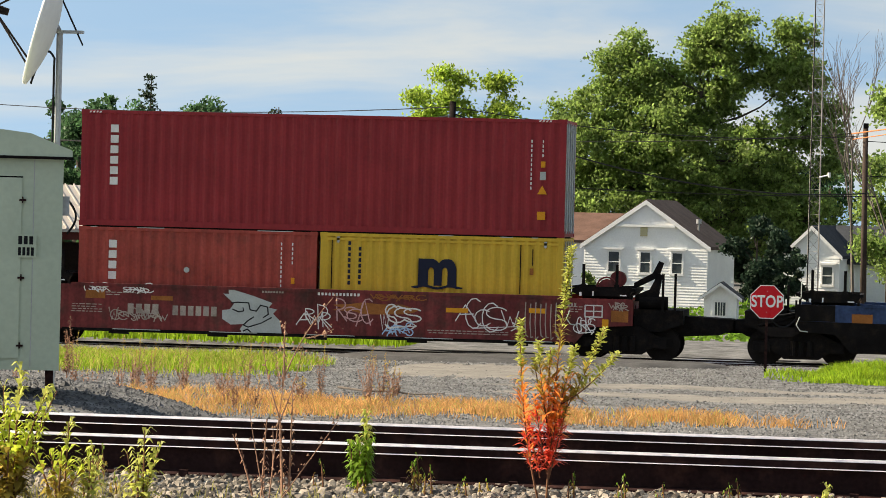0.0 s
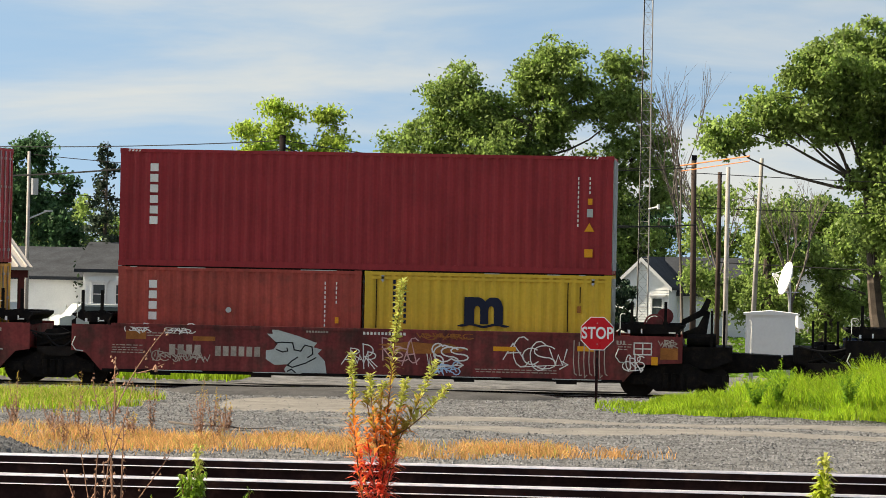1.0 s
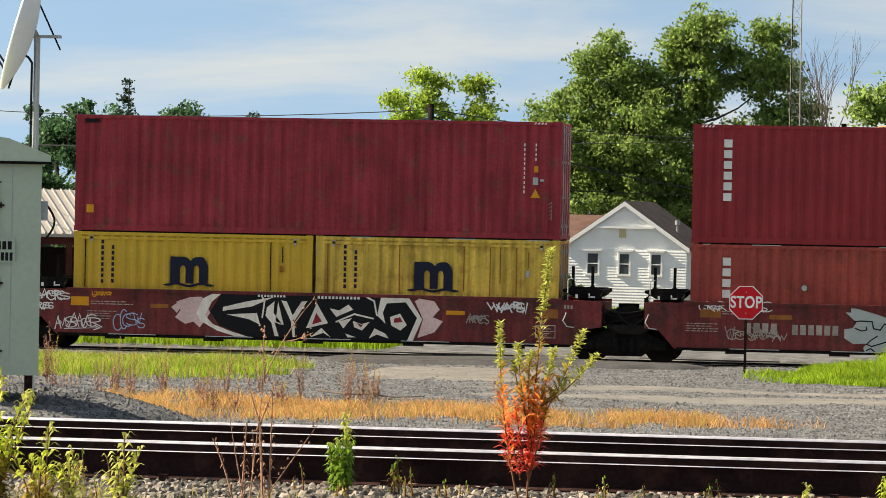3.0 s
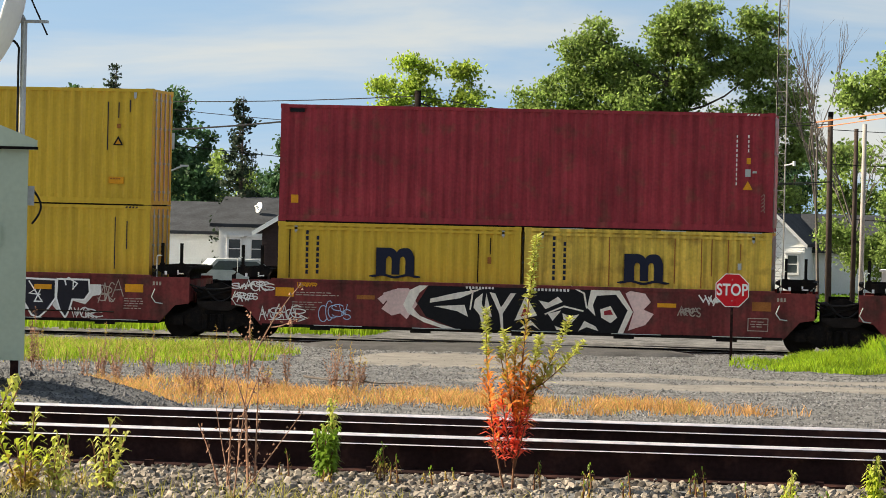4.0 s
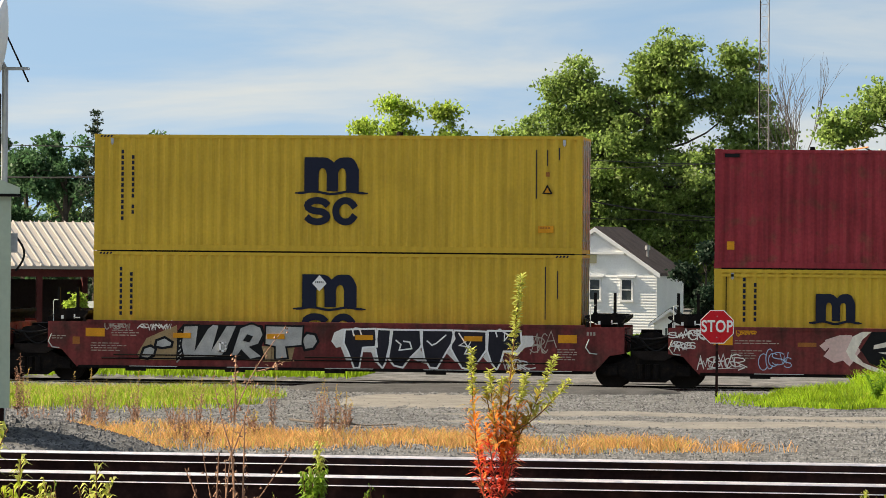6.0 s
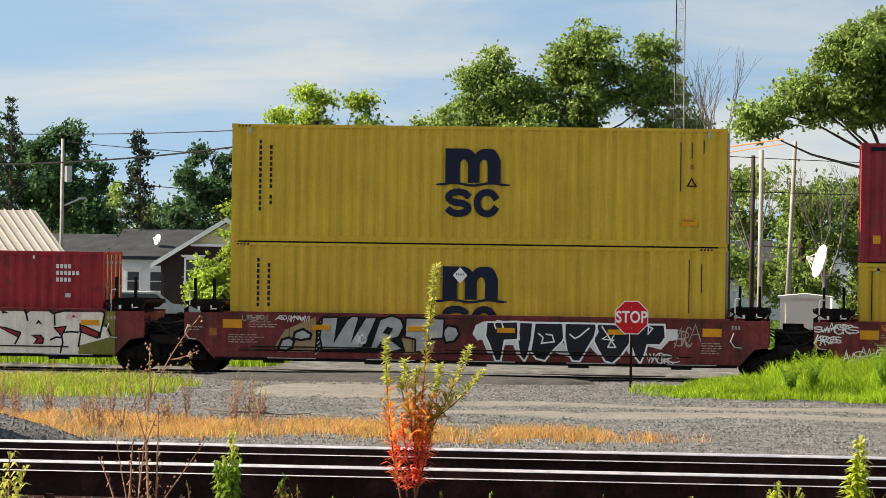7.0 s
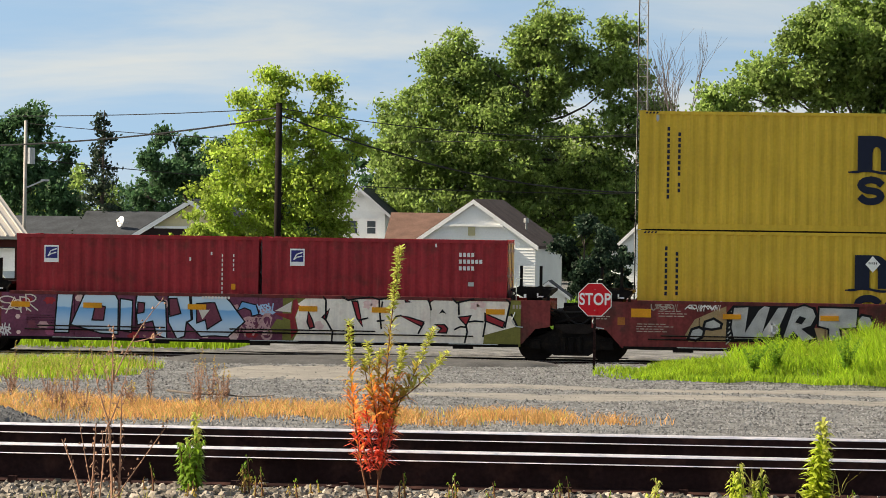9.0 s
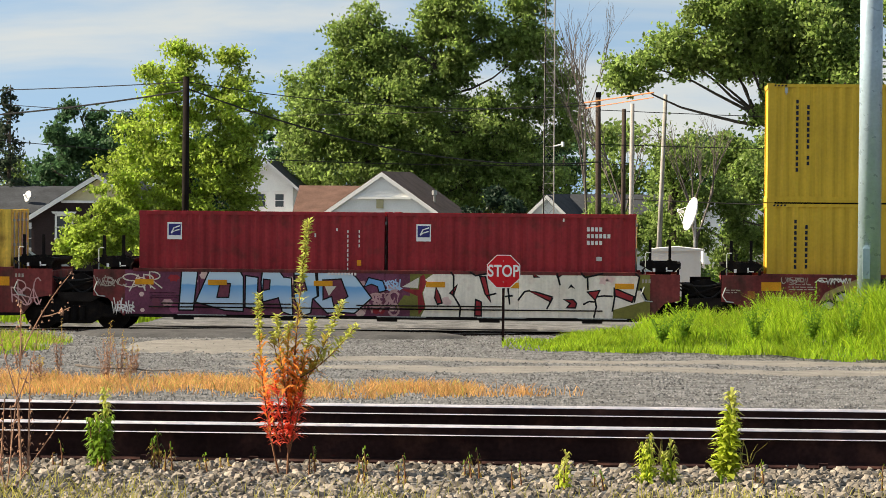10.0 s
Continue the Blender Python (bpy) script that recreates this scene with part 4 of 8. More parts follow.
def blob(car, x0, x1, z0, z1, n, material, seed, y=0.004, spiky=0.3, name="sprayed_patch"):
    rng = random.Random(seed)
    cx, cz = (x0 + x1) / 2, (z0 + z1) / 2
    o = []
    for k in range(n):
        q = 2 * math.pi * k / n
        r = 1 - (spiky * rng.random() if k % 2 else 0)
        o.append((cx + (x1 - x0) / 2 * r * math.cos(q), cz + (z1 - z0) / 2 * r * math.sin(q)))
    v = [(cx, FACE - y, cz)] + [(x, FACE - y, z) for x, z in o]
    b = [(cx, FACE, cz)] + [(x, FACE, z) for x, z in o]
    f = [(0, 1 + k, 1 + (k + 1) % n) for k in range(n)]
    f += [(n + 2 + k, 1 + k, 1 + (k + 1) % n, n + 2 + (k + 1) % n) for k in range(n)]
    paint(car, Shape().add(v + b, f), material, name)


# first car: tags, a plain grey figure shape, number bars
data_lines(car_a, 0.38, 1.33, 1.3, 2, 1)
data_lines(car_a, -0.1, 1.02, 0.75, 4, 2)
bar(car_a, 0.28, 1.36, 0.5, 0.2, RUSTORANGE)
bar(car_a, 1.95, 1.26, 0.55, 0.11, RUSTORANGE)
hand_tag(car_a, 0.30, 1.52, 0.62, 0.2, 4, WHITE, 3, 0.024)
hand_tag(car_a, 1.30, 1.52, 0.75, 0.2, 4, WHITE, 4, 0.024)
paint(car_a, bars_along(1.36, 1.05, 4, 0.15, 0.24, 0.06, y=FACE - 0.004), WEATHERED_WHITE, "lettering_bar", "weathered pale lettering bars")
paint(car_a, bars_along(2.50, 1.03, 6, 0.14, 0.24, 0.055, y=FACE - 0.004), WEATHERED_WHITE, "lettering_bar", "weathered pale lettering bars")
hand_tag(car_a, 0.95, 0.90, 1.35, 0.26, 9, WEATHERED_WHITE, 5, 0.025)
fig = Shape().prism([(3.78, 1.36), (3.92, 1.36), (3.90, 1.50), (4.55, 1.32), (5.02, 1.16), (4.93, 1.05), (5.14, 1.0), (5.04, 0.9), (5.22, 0.72), (5.27, 0.40), (4.28, 0.38), (4.22, 0.5), (4.30, 0.62), (3.98, 0.60), (3.76, 0.74), (3.76, 0.95), (3.95, 0.98), (4.05, 1.12)], FACE - 0.005, FACE)
paint(car_a, fig, PALEGREY, "figure_patch", "large pale grey sprayed patch")
fl = Shape().stroke([(4.0, 1.14), (4.15, 1.16), (4.42, 1.15), (4.46, 0.98), (4.62, 0.95), (4.72, 1.10), (4.90, 1.06), (4.92, 0.88), (4.80, 0.80)], 0.03, FACE - 0.010, FACE)
fl.stroke([(4.02, 0.98), (4.18, 0.92), (4.30, 0.95), (4.28, 1.02)], 0.028, FACE - 0.0102, FACE).stroke([(4.55, 0.80), (4.4, 0.70), (4.3, 0.60), (4.42, 0.55), (4.75, 0.66), (5.0, 0.80)], 0.03, FACE - 0.0104, FACE).stroke([(4.30, 0.45), (4.4, 0.5), (4.5, 0.42)], 0.03, FACE - 0.0106, FACE)
paint(car_a, fl, BLACKPAINT, "figure_lines")
paint(car_a, bars_along(4.75, 1.47, 8, 0.05, 0.06, 0.02, y=FACE - 0.004), WEATHERED_WHITE, "small_lettering_bar")
paint(car_a, bars_along(6.15, 1.46, 12, 0.055, 0.07, 0.035, y=FACE - 0.004), WHITE, "small_lettering_bar")
hand_tag(car_a, 5.75, 1.10, 0.75, 0.5, 3, WHITE, 7, 0.025)
blob(car_a, 6.4, 8.7, 0.95, 1.25, 14, RUSTORANGE, 3, spiky=0.5)
hand_tag(car_a, 6.7, 1.25, 0.85, 0.55, 3, PINK, 8, 0.03)
hand_tag(car_a, 7.75, 1.15, 0.85, 0.5, 3, WHITE, 9, 0.035, True)
hand_tag(car_a, 7.85, 0.75, 0.75, 0.32, 4, SKYBLUE, 10, 0.03)
hand_tag(car_a, 7.55, 1.50, 1.35, 0.17, 7, RUSTORANGE, 11, 0.025)
bar(car_a, 9.35, 1.17, 0.55, 0.11, ORANGE)
for k in range(7):
    x = 11.32 + 0.125 * k
    line(car_a, [(x, 1.36 - 0.04 * (k % 2)), (x - 0.01, 0.85), (x + 0.02, 0.56 - 0.05 * (k % 3)), (x + 0.07, 0.52)], 0.026, WEATHERED_WHITE, 0.004 + 0.001 * k, "sprayed_line")
hand_tag(car_a, 9.75, 1.35, 1.4, 0.65, 4, WHITE, 12, 0.028, True)
bar(car_a, 11.4, 1.22, 0.42, 0.12, ORANGE)
data_lines(car_a, 8.9, 0.62, 2.2, 2, 14)
for a, b in (((12.78, 1.33), (13.2, 1.33)), ((12.78, 1.05), (13.2, 1.05)), ((12.78, 1.33), (12.78, 1.05)), ((13.2, 1.33), (13.2, 1.05)), ((12.99, 1.33), (12.99, 1.05)), ((12.78, 1.19), (13.2, 1.19))):
    paint(car_a, Shape().stroke([a, b], 0.03, FACE - 0.004, FACE), WHITE, "grid_mark")
hand_tag(car_a, 12.55, 1.0, 0.45, 0.35, 3, WHITE, 15, 0.025, True)
bar(car_a, 13.42, 1.22, 0.42, 0.28, RUSTORANGE)
bar(car_a, 13.2, 1.0, 0.16, 0.2, ORANGE)
data_lines(car_a, 12.35, 1.30, 0.4, 3, 16)
hand_tag(car_a, 13.42, 1.40, 0.42, 0.16, 4, WEATHERED_WHITE, 17, 0.024)

# second car: black and white mural with pink clouds at both ends
flat(car_e, [(3.06, 1.37), (2.70, 1.25), (2.81, 1.04), (2.67, 0.86), (2.93, 0.70), (3.14, 0.76), (3.30, 0.62), (3.56, 0.99), (3.34, 1.38)], PINKWASH, 0.004, "sprayed_cloud", "pale pink sprayed cloud")
flat(car_e, [(8.78, 1.46), (9.15, 1.40), (9.29, 1.20), (9.12, 1.01), (9.37, 0.91), (9.17, 0.64), (8.75, 0.49), (8.88, 0.95), (8.67, 1.39)], PINKWASH, 0.004, "sprayed_cloud", "pale pink sprayed cloud")
flat(car_e, [(2.57, 1.11), (2.72, 1.22), (2.83, 1.11), (2.71, 0.97)], PINKWASH, 0.0045, "sprayed_cloud")
flat(car_e, [(3.87, 1.53), (3.56, 1.02), (3.78, 0.69), (4.70, 0.36), (8.62, 0.39), (8.81, 0.95), (8.52, 1.50), (7.97, 1.53), (6.71, 1.53), (5.31, 1.53)], BLACKPAINT, 0.007, "mural_ground", "black sprayed body of the angular mural")
for pts in (
        [(3.90, 1.53), (3.60, 1.27), (3.43, 0.92), (3.63, 0.71), (4.09, 0.54), (4.66, 0.38), (4.38, 0.37), (3.75, 0.55), (3.32, 0.78), (3.21, 0.98), (3.37, 1.34), (3.73, 1.53)],
        [(3.87, 1.04), (3.88, 1.14), (4.47, 1.29), (5.17, 1.42), (4.61, 1.17)],
        [(3.97, 0.96), (4.73, 1.01), (4.82, 0.72), (4.55, 0.85)],
        [(4.98, 1.15), (5.17, 1.31), (5.15, 1.03), (5.38, 0.73), (5.18, 0.79), (5.29, 0.45), (5.19, 0.45), (5.10, 0.78), (4.95, 0.95)],
        [(5.26, 1.31), (5.41, 0.73), (5.21, 0.82)],
        [(5.34, 1.34), (5.59, 0.82), (5.64, 0.44), (5.70, 0.44), (5.67, 0.82), (5.99, 1.33), (5.85, 1.32), (5.63, 0.97), (5.48, 1.31)],
        [(6.23, 1.29), (5.97, 0.66), (6.52, 0.80)],
        [(6.55, 1.17), (6.79, 1.12), (7.02, 1.27), (7.14, 1.15), (6.72, 0.96)],
        [(6.07, 0.44), (6.36, 0.68), (6.59, 0.45), (6.41, 0.56)],
        [(6.78, 0.85), (7.11, 0.94), (6.90, 0.68)],
        [(7.14, 0.87), (7.35, 0.80), (7.56, 0.86), (7.37, 0.64), (7.17, 0.72)],
        [(6.95, 0.56), (7.22, 0.47), (7.01, 0.46)],
        [(7.54, 0.45), (7.68, 0.70), (7.96, 0.57), (8.03, 0.46), (7.74, 0.55)],
        [(7.83, 1.48), (7.74, 1.02), (7.95, 0.82), (7.88, 1.09), (7.97, 1.32), (8.44, 1.36), (8.73, 0.98), (8.49, 0.40), (8.63, 0.41), (8.86, 0.95), (8.52, 1.47), (7.91, 1.51)],
        [(8.09, 0.79), (8.06, 0.99), (8.31, 1.08), (8.48, 0.80), (8.32, 0.66)],
):
    flat(car_e, pts, CREAM_WARM, 0.011, "mural_letter", "cream sprayed blade in the black mural")
for pts in ([(6.22, 1.05), (6.12, 0.76), (6.37, 0.84)], [(8.16, 0.85), (8.16, 0.95), (8.31, 0.99), (8.38, 0.87)], [(7.23, 0.82), (7.37, 0.78), (7.42, 0.81), (7.34, 0.72)]):
    flat(car_e, pts, CRIMSON, 0.015, "mural_highlight")
for pts in ([(6.72, 0.84), (7.17, 1.04), (7.64, 0.94)], [(4.80, 1.53), (4.92, 1.30), (4.87, 0.91)], [(7.34, 1.53), (7.66, 1.37), (7.73, 1.02)]):
    line(car_e, pts, 0.04, CREAM_WARM, 0.012)
bar(car_e, 0.02, 1.32, 0.46, 0.22, ORANGE)
data_lines(car_e, 0.5, 1.22, 1.3, 2, 26)
data_lines(car_e, 0.4, 0.98, 0.9, 4, 27)
bar(car_e, 2.05, 1.18, 0.45, 0.1, RUSTORANGE)
bar(car_e, 5.05, 1.22, 0.4, 0.1, RUSTORANGE)
bar(car_e, 9.45, 1.18, 0.46, 0.1, ORANGE)
bar(car_e, 11.75, 1.27, 0.46, 0.22, RUSTORANGE)
paint(car_e, bars_along(4.75, 1.47, 9, 0.05, 0.06, 0.03, y=FACE - 0.02), WHITE, "small_lettering_bar")
paint(car_e, bars_along(6.25, 1.47, 12, 0.055, 0.07, 0.035, y=FACE - 0.02), WHITE, "small_lettering_bar")
hand_tag(car_e, -1.0, 1.45, 0.95, 0.2, 6, WHITE, 28, 0.028)
hand_tag(car_e, -1.0, 1.18, 0.6, 0.2, 4, WHITE, 29, 0.028)
hand_tag(car_e, -0.35, 0.86, 1.1, 0.34, 6, WHITE, 30, 0.025, True)
hand_tag(car_e, 1.2, 0.95, 0.8, 0.4, 4, SKYBLUE, 31, 0.02)
hand_tag(car_e, 0.6, 1.53, 0.45, 0.18, 5, ORANGE, 32, 0.025)
hand_tag(car_e, 10.55, 1.42, 0.95, 0.22, 5, WHITE, 33, 0.035)
hand_tag(car_e, 10.0, 1.1, 0.5, 0.2, 5, WEATHERED_WHITE, 34, 0.025)
for z in (0.88, 0.58):
    paint(car_e, Shape().box(11.65, 12.15, FACE - 0.004, FACE, z - 0.02, z), WEATHERED_WHITE, "frame_mark")
for x in (11.65, 12.13):
    paint(car_e, Shape().box(x, x + 0.02, FACE - 0.0042, FACE, 0.58, 0.88), WEATHERED_WHITE, "frame_mark")
data_lines(car_e, 11.7, 0.8, 0.4, 3, 35)

# third car: silver letters, then black letters with a white rim
flat(car_d, [(1.19, 0.72), (1.42, 1.10), (1.84, 1.29), (2.18, 1.43), (2.22, 0.57), (1.27, 0.56)], TANSPRAY, 0.003, "sprayed_patch", "tan sprayed patch behind silver letters")
flat(car_d, [(4.31, 0.94), (5.14, 0.91), (5.06, 0.57), (4.35, 0.55)], TANSPRAY, 0.003, "sprayed_patch")
outlined(car_d, [(1.26, 0.62), (1.35, 0.86), (1.53, 0.92), (1.66, 0.84), (1.61, 0.67), (1.45, 0.59)], SILVER, BLACKPAINT, 0.06, 0.006, "silver sprayed bubble with a black outline")
outlined(car_d, [(1.63, 0.89), (1.67, 1.05), (1.88, 1.13), (2.08, 1.01), (2.05, 0.90), (1.83, 0.86)], SILVER, BLACKPAINT, 0.06, 0.010, "silver sprayed bubble with a black outline")
outlined(car_d, [(5.30, 1.12), (5.44, 1.28), (5.66, 1.24), (5.73, 1.07), (5.61, 0.89), (5.39, 0.85)], SILVER, BLACKPAINT, 0.06, 0.014, "silver sprayed bubble with a black outline")
flat(car_d, [(2.17, 0.57), (2.20, 1.29), (2.35, 1.46), (2.77, 1.44), (3.58, 1.48), (4.06, 1.53), (4.33, 1.45), (4.42, 1.16), (4.31, 0.94), (4.42, 0.58)], BLACKPAINT, 0.006, "mural_shadow", "black shaded edge of silver letters")
outlined(car_d, [(2.35, 1.42), (2.74, 1.44), (2.65, 0.83), (2.95, 1.36), (3.09, 1.47), (3.26, 1.45), (3.07, 0.84), (3.42, 1.44), (3.70, 1.45), (3.45, 0.86), (3.31, 0.65), (2.36, 0.63), (2.29, 0.93)], SILVER, BLACKPAINT, 0.045, 0.012, "silver fat sprayed letter with a black outline")
outlined(car_d, [(3.53, 0.66), (3.77, 1.39), (4.06, 1.50), (4.29, 1.41), (4.36, 1.22), (4.24, 0.98), (4.03, 0.91), (4.34, 0.68), (4.03, 0.60), (3.81, 0.82), (3.70, 0.67)], SILVER, BLACKPAINT, 0.045, 0.018, "silver fat sprayed letter with a black outline")
outlined(car_d, [(4.41, 1.45), (5.36, 1.44), (5.33, 0.96), (4.93, 0.92), (4.98, 0.65), (4.65, 0.61), (4.65, 0.92), (4.39, 0.98)], SILVER, BLACKPAINT, 0.045, 0.024, "silver fat sprayed letter with a black outline")
outlined(car_d, [(3.87, 1.08), (3.96, 1.21), (4.08, 1.17), (4.00, 1.04)], BLACKPAINT, BLACKPAINT, 0.03, 0.032, "black eye of a letter")
for k in range(7):
    line(car_d, [(2.19 + 0.02 * k, 0.52 + 0.13 * k), (2.29 + 0.02 * k, 0.62 + 0.13 * k)], 0.03, SILVER, 0.011, "hatch_line")
paint(car_d, Shape().stroke([(3.28, 0.80), (3.28, 1.02), (3.40, 0.98), (3.44, 0.9), (3.40, 0.82), (3.28, 0.80)], 0.05, FACE - 0.05, FACE), SIGNWHITE, "unit_mark")
flat(car_d, [(6.05, 1.08), (6.13, 1.30), (6.35, 1.40), (6.44, 1.25), (6.41, 1.00), (6.59, 0.59), (6.42, 0.62), (6.29, 0.94), (6.17, 0.92)], WHITE, 0.004, "mural_edge", "white sprayed edge of the dark mural")
flat(car_d, [(10.67, 1.27), (11.04, 1.27), (11.06, 1.02), (10.84, 0.98), (10.65, 0.77), (10.32, 0.85), (10.35, 0.99), (10.70, 1.05)], WHITE, 0.004, "mural_edge", "white sprayed edge of the dark mural")
flat(car_d, [(6.80, 0.93), (7.15, 0.93), (7.30, 0.52), (7.14, 0.57), (7.05, 0.82), (6.83, 0.82)], WHITE, 0.004, "mural_edge", "white sprayed edge of the dark mural")
flat(car_d, [(7.43, 0.69), (7.53, 0.91), (7.75, 0.53), (7.55, 0.53)], WHITE, 0.004, "mural_edge", "white sprayed edge of the dark mural")
flat(car_d, [(7.99, 0.70), (8.26, 0.92), (8.46, 0.54), (8.24, 0.59)], WHITE, 0.004, "mural_edge", "white sprayed edge of the dark mural")
flat(car_d, [(8.88, 0.85), (9.03, 0.96), (9.29, 0.56), (9.12, 0.61)], WHITE, 0.004, "mural_edge", "white sprayed edge of the dark mural")
flat(car_d, [(9.81, 0.73), (9.93, 0.92), (10.08, 0.57), (9.94, 0.59)], WHITE, 0.004, "mural_edge", "white sprayed edge of the dark mural")
outlined(car_d, [(6.39, 1.37), (7.15, 1.40), (7.19, 0.96), (6.84, 0.93), (6.75, 0.43), (6.62, 0.43), (6.47, 0.81), (6.36, 1.04)], INK, SIGNWHITE, 0.045, 0.0060, "dark navy sprayed letter with a white rim")
outlined(car_d, [(7.20, 1.39), (7.53, 1.38), (7.50, 0.99), (7.41, 0.58), (7.33, 0.43), (7.22, 0.55), (7.15, 0.92)], INK, SIGNWHITE, 0.045, 0.0072, "dark navy sprayed letter with a white rim")
outlined(car_d, [(7.57, 1.38), (8.26, 1.38), (8.29, 1.01), (8.24, 0.92), (8.02, 0.70), (7.83, 0.45), (7.61, 0.50), (7.47, 0.69), (7.52, 0.99)], INK, SIGNWHITE, 0.045, 0.0084, "dark navy sprayed letter with a white rim")
outlined(car_d, [(8.30, 1.38), (9.05, 1.38), (9.11, 1.18), (8.91, 0.85), (8.68, 0.45), (8.50, 0.46), (8.36, 0.70), (8.30, 1.01)], INK, SIGNWHITE, 0.045, 0.0096, "dark navy sprayed letter with a white rim")
outlined(car_d, [(9.10, 1.38), (9.89, 1.36), (9.89, 0.90), (9.67, 0.59), (9.47, 0.41), (9.29, 0.47), (9.12, 0.74), (9.01, 0.95)], INK, SIGNWHITE, 0.045, 0.0108, "dark navy sprayed letter with a white rim")
outlined(car_d, [(9.93, 1.38), (10.73, 1.38), (10.76, 1.07), (10.63, 0.88), (10.32, 0.88), (10.25, 0.63), (10.15, 0.42), (10.01, 0.60), (9.91, 0.90)], INK, SIGNWHITE, 0.045, 0.0120, "dark navy sprayed letter with a white rim")
for pts in ([(8.43, 1.11), (8.55, 1.01), (8.66, 1.06), (8.89, 1.26)], [(6.62, 1.22), (6.58, 1.33), (6.64, 1.41), (6.75, 1.40), (6.80, 1.24), (6.88, 1.16)], [(9.21, 1.31), (9.55, 0.81), (9.36, 0.81), (9.56, 1.23), (9.22, 1.01), (9.5, 0.98)], [(7.66, 1.12), (7.78, 1.02), (7.74, 0.88), (8.05, 0.92), (8.0, 1.08), (7.85, 1.1)], [(10.15, 1.24), (10.12, 1.36), (10.22, 1.42), (10.34, 1.34), (10.33, 1.14), (10.44, 1.28), (10.30, 1.36)]):
    line(car_d, pts, 0.035, SIGNWHITE, 0.016, "curl_line")
bar(car_d, -0.12, 1.34, 0.48, 0.21, ORANGE)
bar(car_d, -0.45, 1.12, 0.18, 0.18, RUSTORANGE)
data_lines(car_d, 0.5, 1.3, 0.7, 3, 46)
data_lines(car_d, -1.0, 1.15, 0.5, 2, 47)
data_lines(car_d, 0.0, 0.98, 0.95, 4, 48)
for x in (2.10, 4.45, 6.65, 9.35):
    paint(car_d, Shape().box(x, x + 0.44, FACE - 0.05, FACE, 1.12, 1.24), ORANGE, "placard")
bar(car_d, 11.65, 1.30, 0.46, 0.2, ORANGE)
hand_tag(car_d, 0.4, 1.52, 0.6, 0.2, 5, WEATHERED_WHITE, 49, 0.025)
hand_tag(car_d, 1.25, 1.50, 0.8, 0.17, 5, WHITE, 50, 0.024)
hand_tag(car_d, 10.35, 0.66, 0.75, 0.2, 4, WHITE, 51, 0.03)
hand_tag(car_d, 11.0, 1.35, 0.5, 0.45, 3, WEATHERED_WHITE, 52, 0.025)
paint(car_d, bars_along(4.8, 1.47, 8, 0.05, 0.06, 0.02, y=FACE - 0.02), WEATHERED_WHITE, "small_lettering_bar")
data_lines(car_d, 11.6, 0.95, 0.5, 5, 53)

# fourth car: blue letters on plum, cream letters on olive
paint(car_c, Shape().box(-0.3, 6.7, FACE - 0.003, FACE, 0.36, 1.50), PLUM, "mural_ground")
paint(car_c, Shape().box(6.704, 12.55, FACE - 0.003, FACE, 0.36, 1.49), OLIVE, "mural_ground")
RP = random.Random(64)
for k in range(26):
    x, z, r = RP.uniform(0.1, 6.6), RP.uniform(0.45, 1.42), RP.uniform(0.05, 0.14)
    blob(car_c, x - r, x + r, z - r * 0.9, z + r * 0.9, 12, (MAGENTA, CRIMSON_DULL, PINKWASH)[k % 3 if k % 6 else 2], 120 + k, 0.0034 + 0.0001 * k, 0.25)
BLUES = "pale and deep blue fat sprayed letter with a black outline"
outlined(car_c, [(1.1, 1.52), (1.5, 1.51), (1.39, 0.52), (1.03, 0.52)], BLUEFADE, BLACKPAINT, 0.035, 0.006, BLUES)
outlined(car_c, [(1.79, 1.52), (2.53, 1.50), (2.62, 1.34), (2.62, 0.50), (2.18, 0.52), (1.44, 0.72)], BLUEFADE, BLACKPAINT, 0.035, 0.006, BLUES)
outlined(car_c, [(2.67, 1.38), (2.98, 1.34), (2.96, 0.55), (2.66, 0.60)], BLUEFADE, BLACKPAINT, 0.035, 0.006, BLUES)
outlined(car_c, [(3.09, 1.51), (3.49, 1.51), (3.61, 1.35), (3.80, 1.33), (3.84, 0.41), (3.58, 0.50), (3.48, 0.84), (3.1, 0.74), (3.05, 1.23)], BLUEFADE, BLACKPAINT, 0.035, 0.006, BLUES)
outlined(car_c, [(3.86, 1.50), (4.26, 1.51), (4.39, 1.49), (4.44, 0.88), (4.32, 0.81), (4.28, 0.48), (4.09, 0.41), (3.87, 0.82)], BLUEFADE, BLACKPAINT, 0.035, 0.006, BLUES)
outlined(car_c, [(4.43, 1.50), (4.82, 1.52), (5.2, 1.51), (5.39, 1.36), (5.77, 0.86), (5.35, 0.48), (5.03, 0.50), (4.68, 0.48), (4.33, 0.83), (4.47, 0.9)], BLUEFADE, BLACKPAINT, 0.035, 0.006, BLUES)
for pts in ([(2.05, 1.21), (2.3, 1.18), (2.26, 0.84), (1.97, 0.84)], [(3.11, 1.3), (3.28, 1.28), (3.26, 1.05), (3.1, 1.02)], [(3.88, 1.4), (4.08, 1.41), (4.18, 1.04), (3.91, 0.96)], [(4.57, 1.29), (5.02, 1.32), (5.19, 0.89), (4.84, 0.66), (4.79, 0.89), (4.58, 0.81)]):
    outlined(car_c, pts, CRIMSON_DULL, BLACKPAINT, 0.03, 0.014, "dull maroon sprayed hollow")
flat(car_c, [(4.62, 1.14), (4.9, 1.14), (4.72, 0.9)], CREAM, 0.024, "mural_highlight")
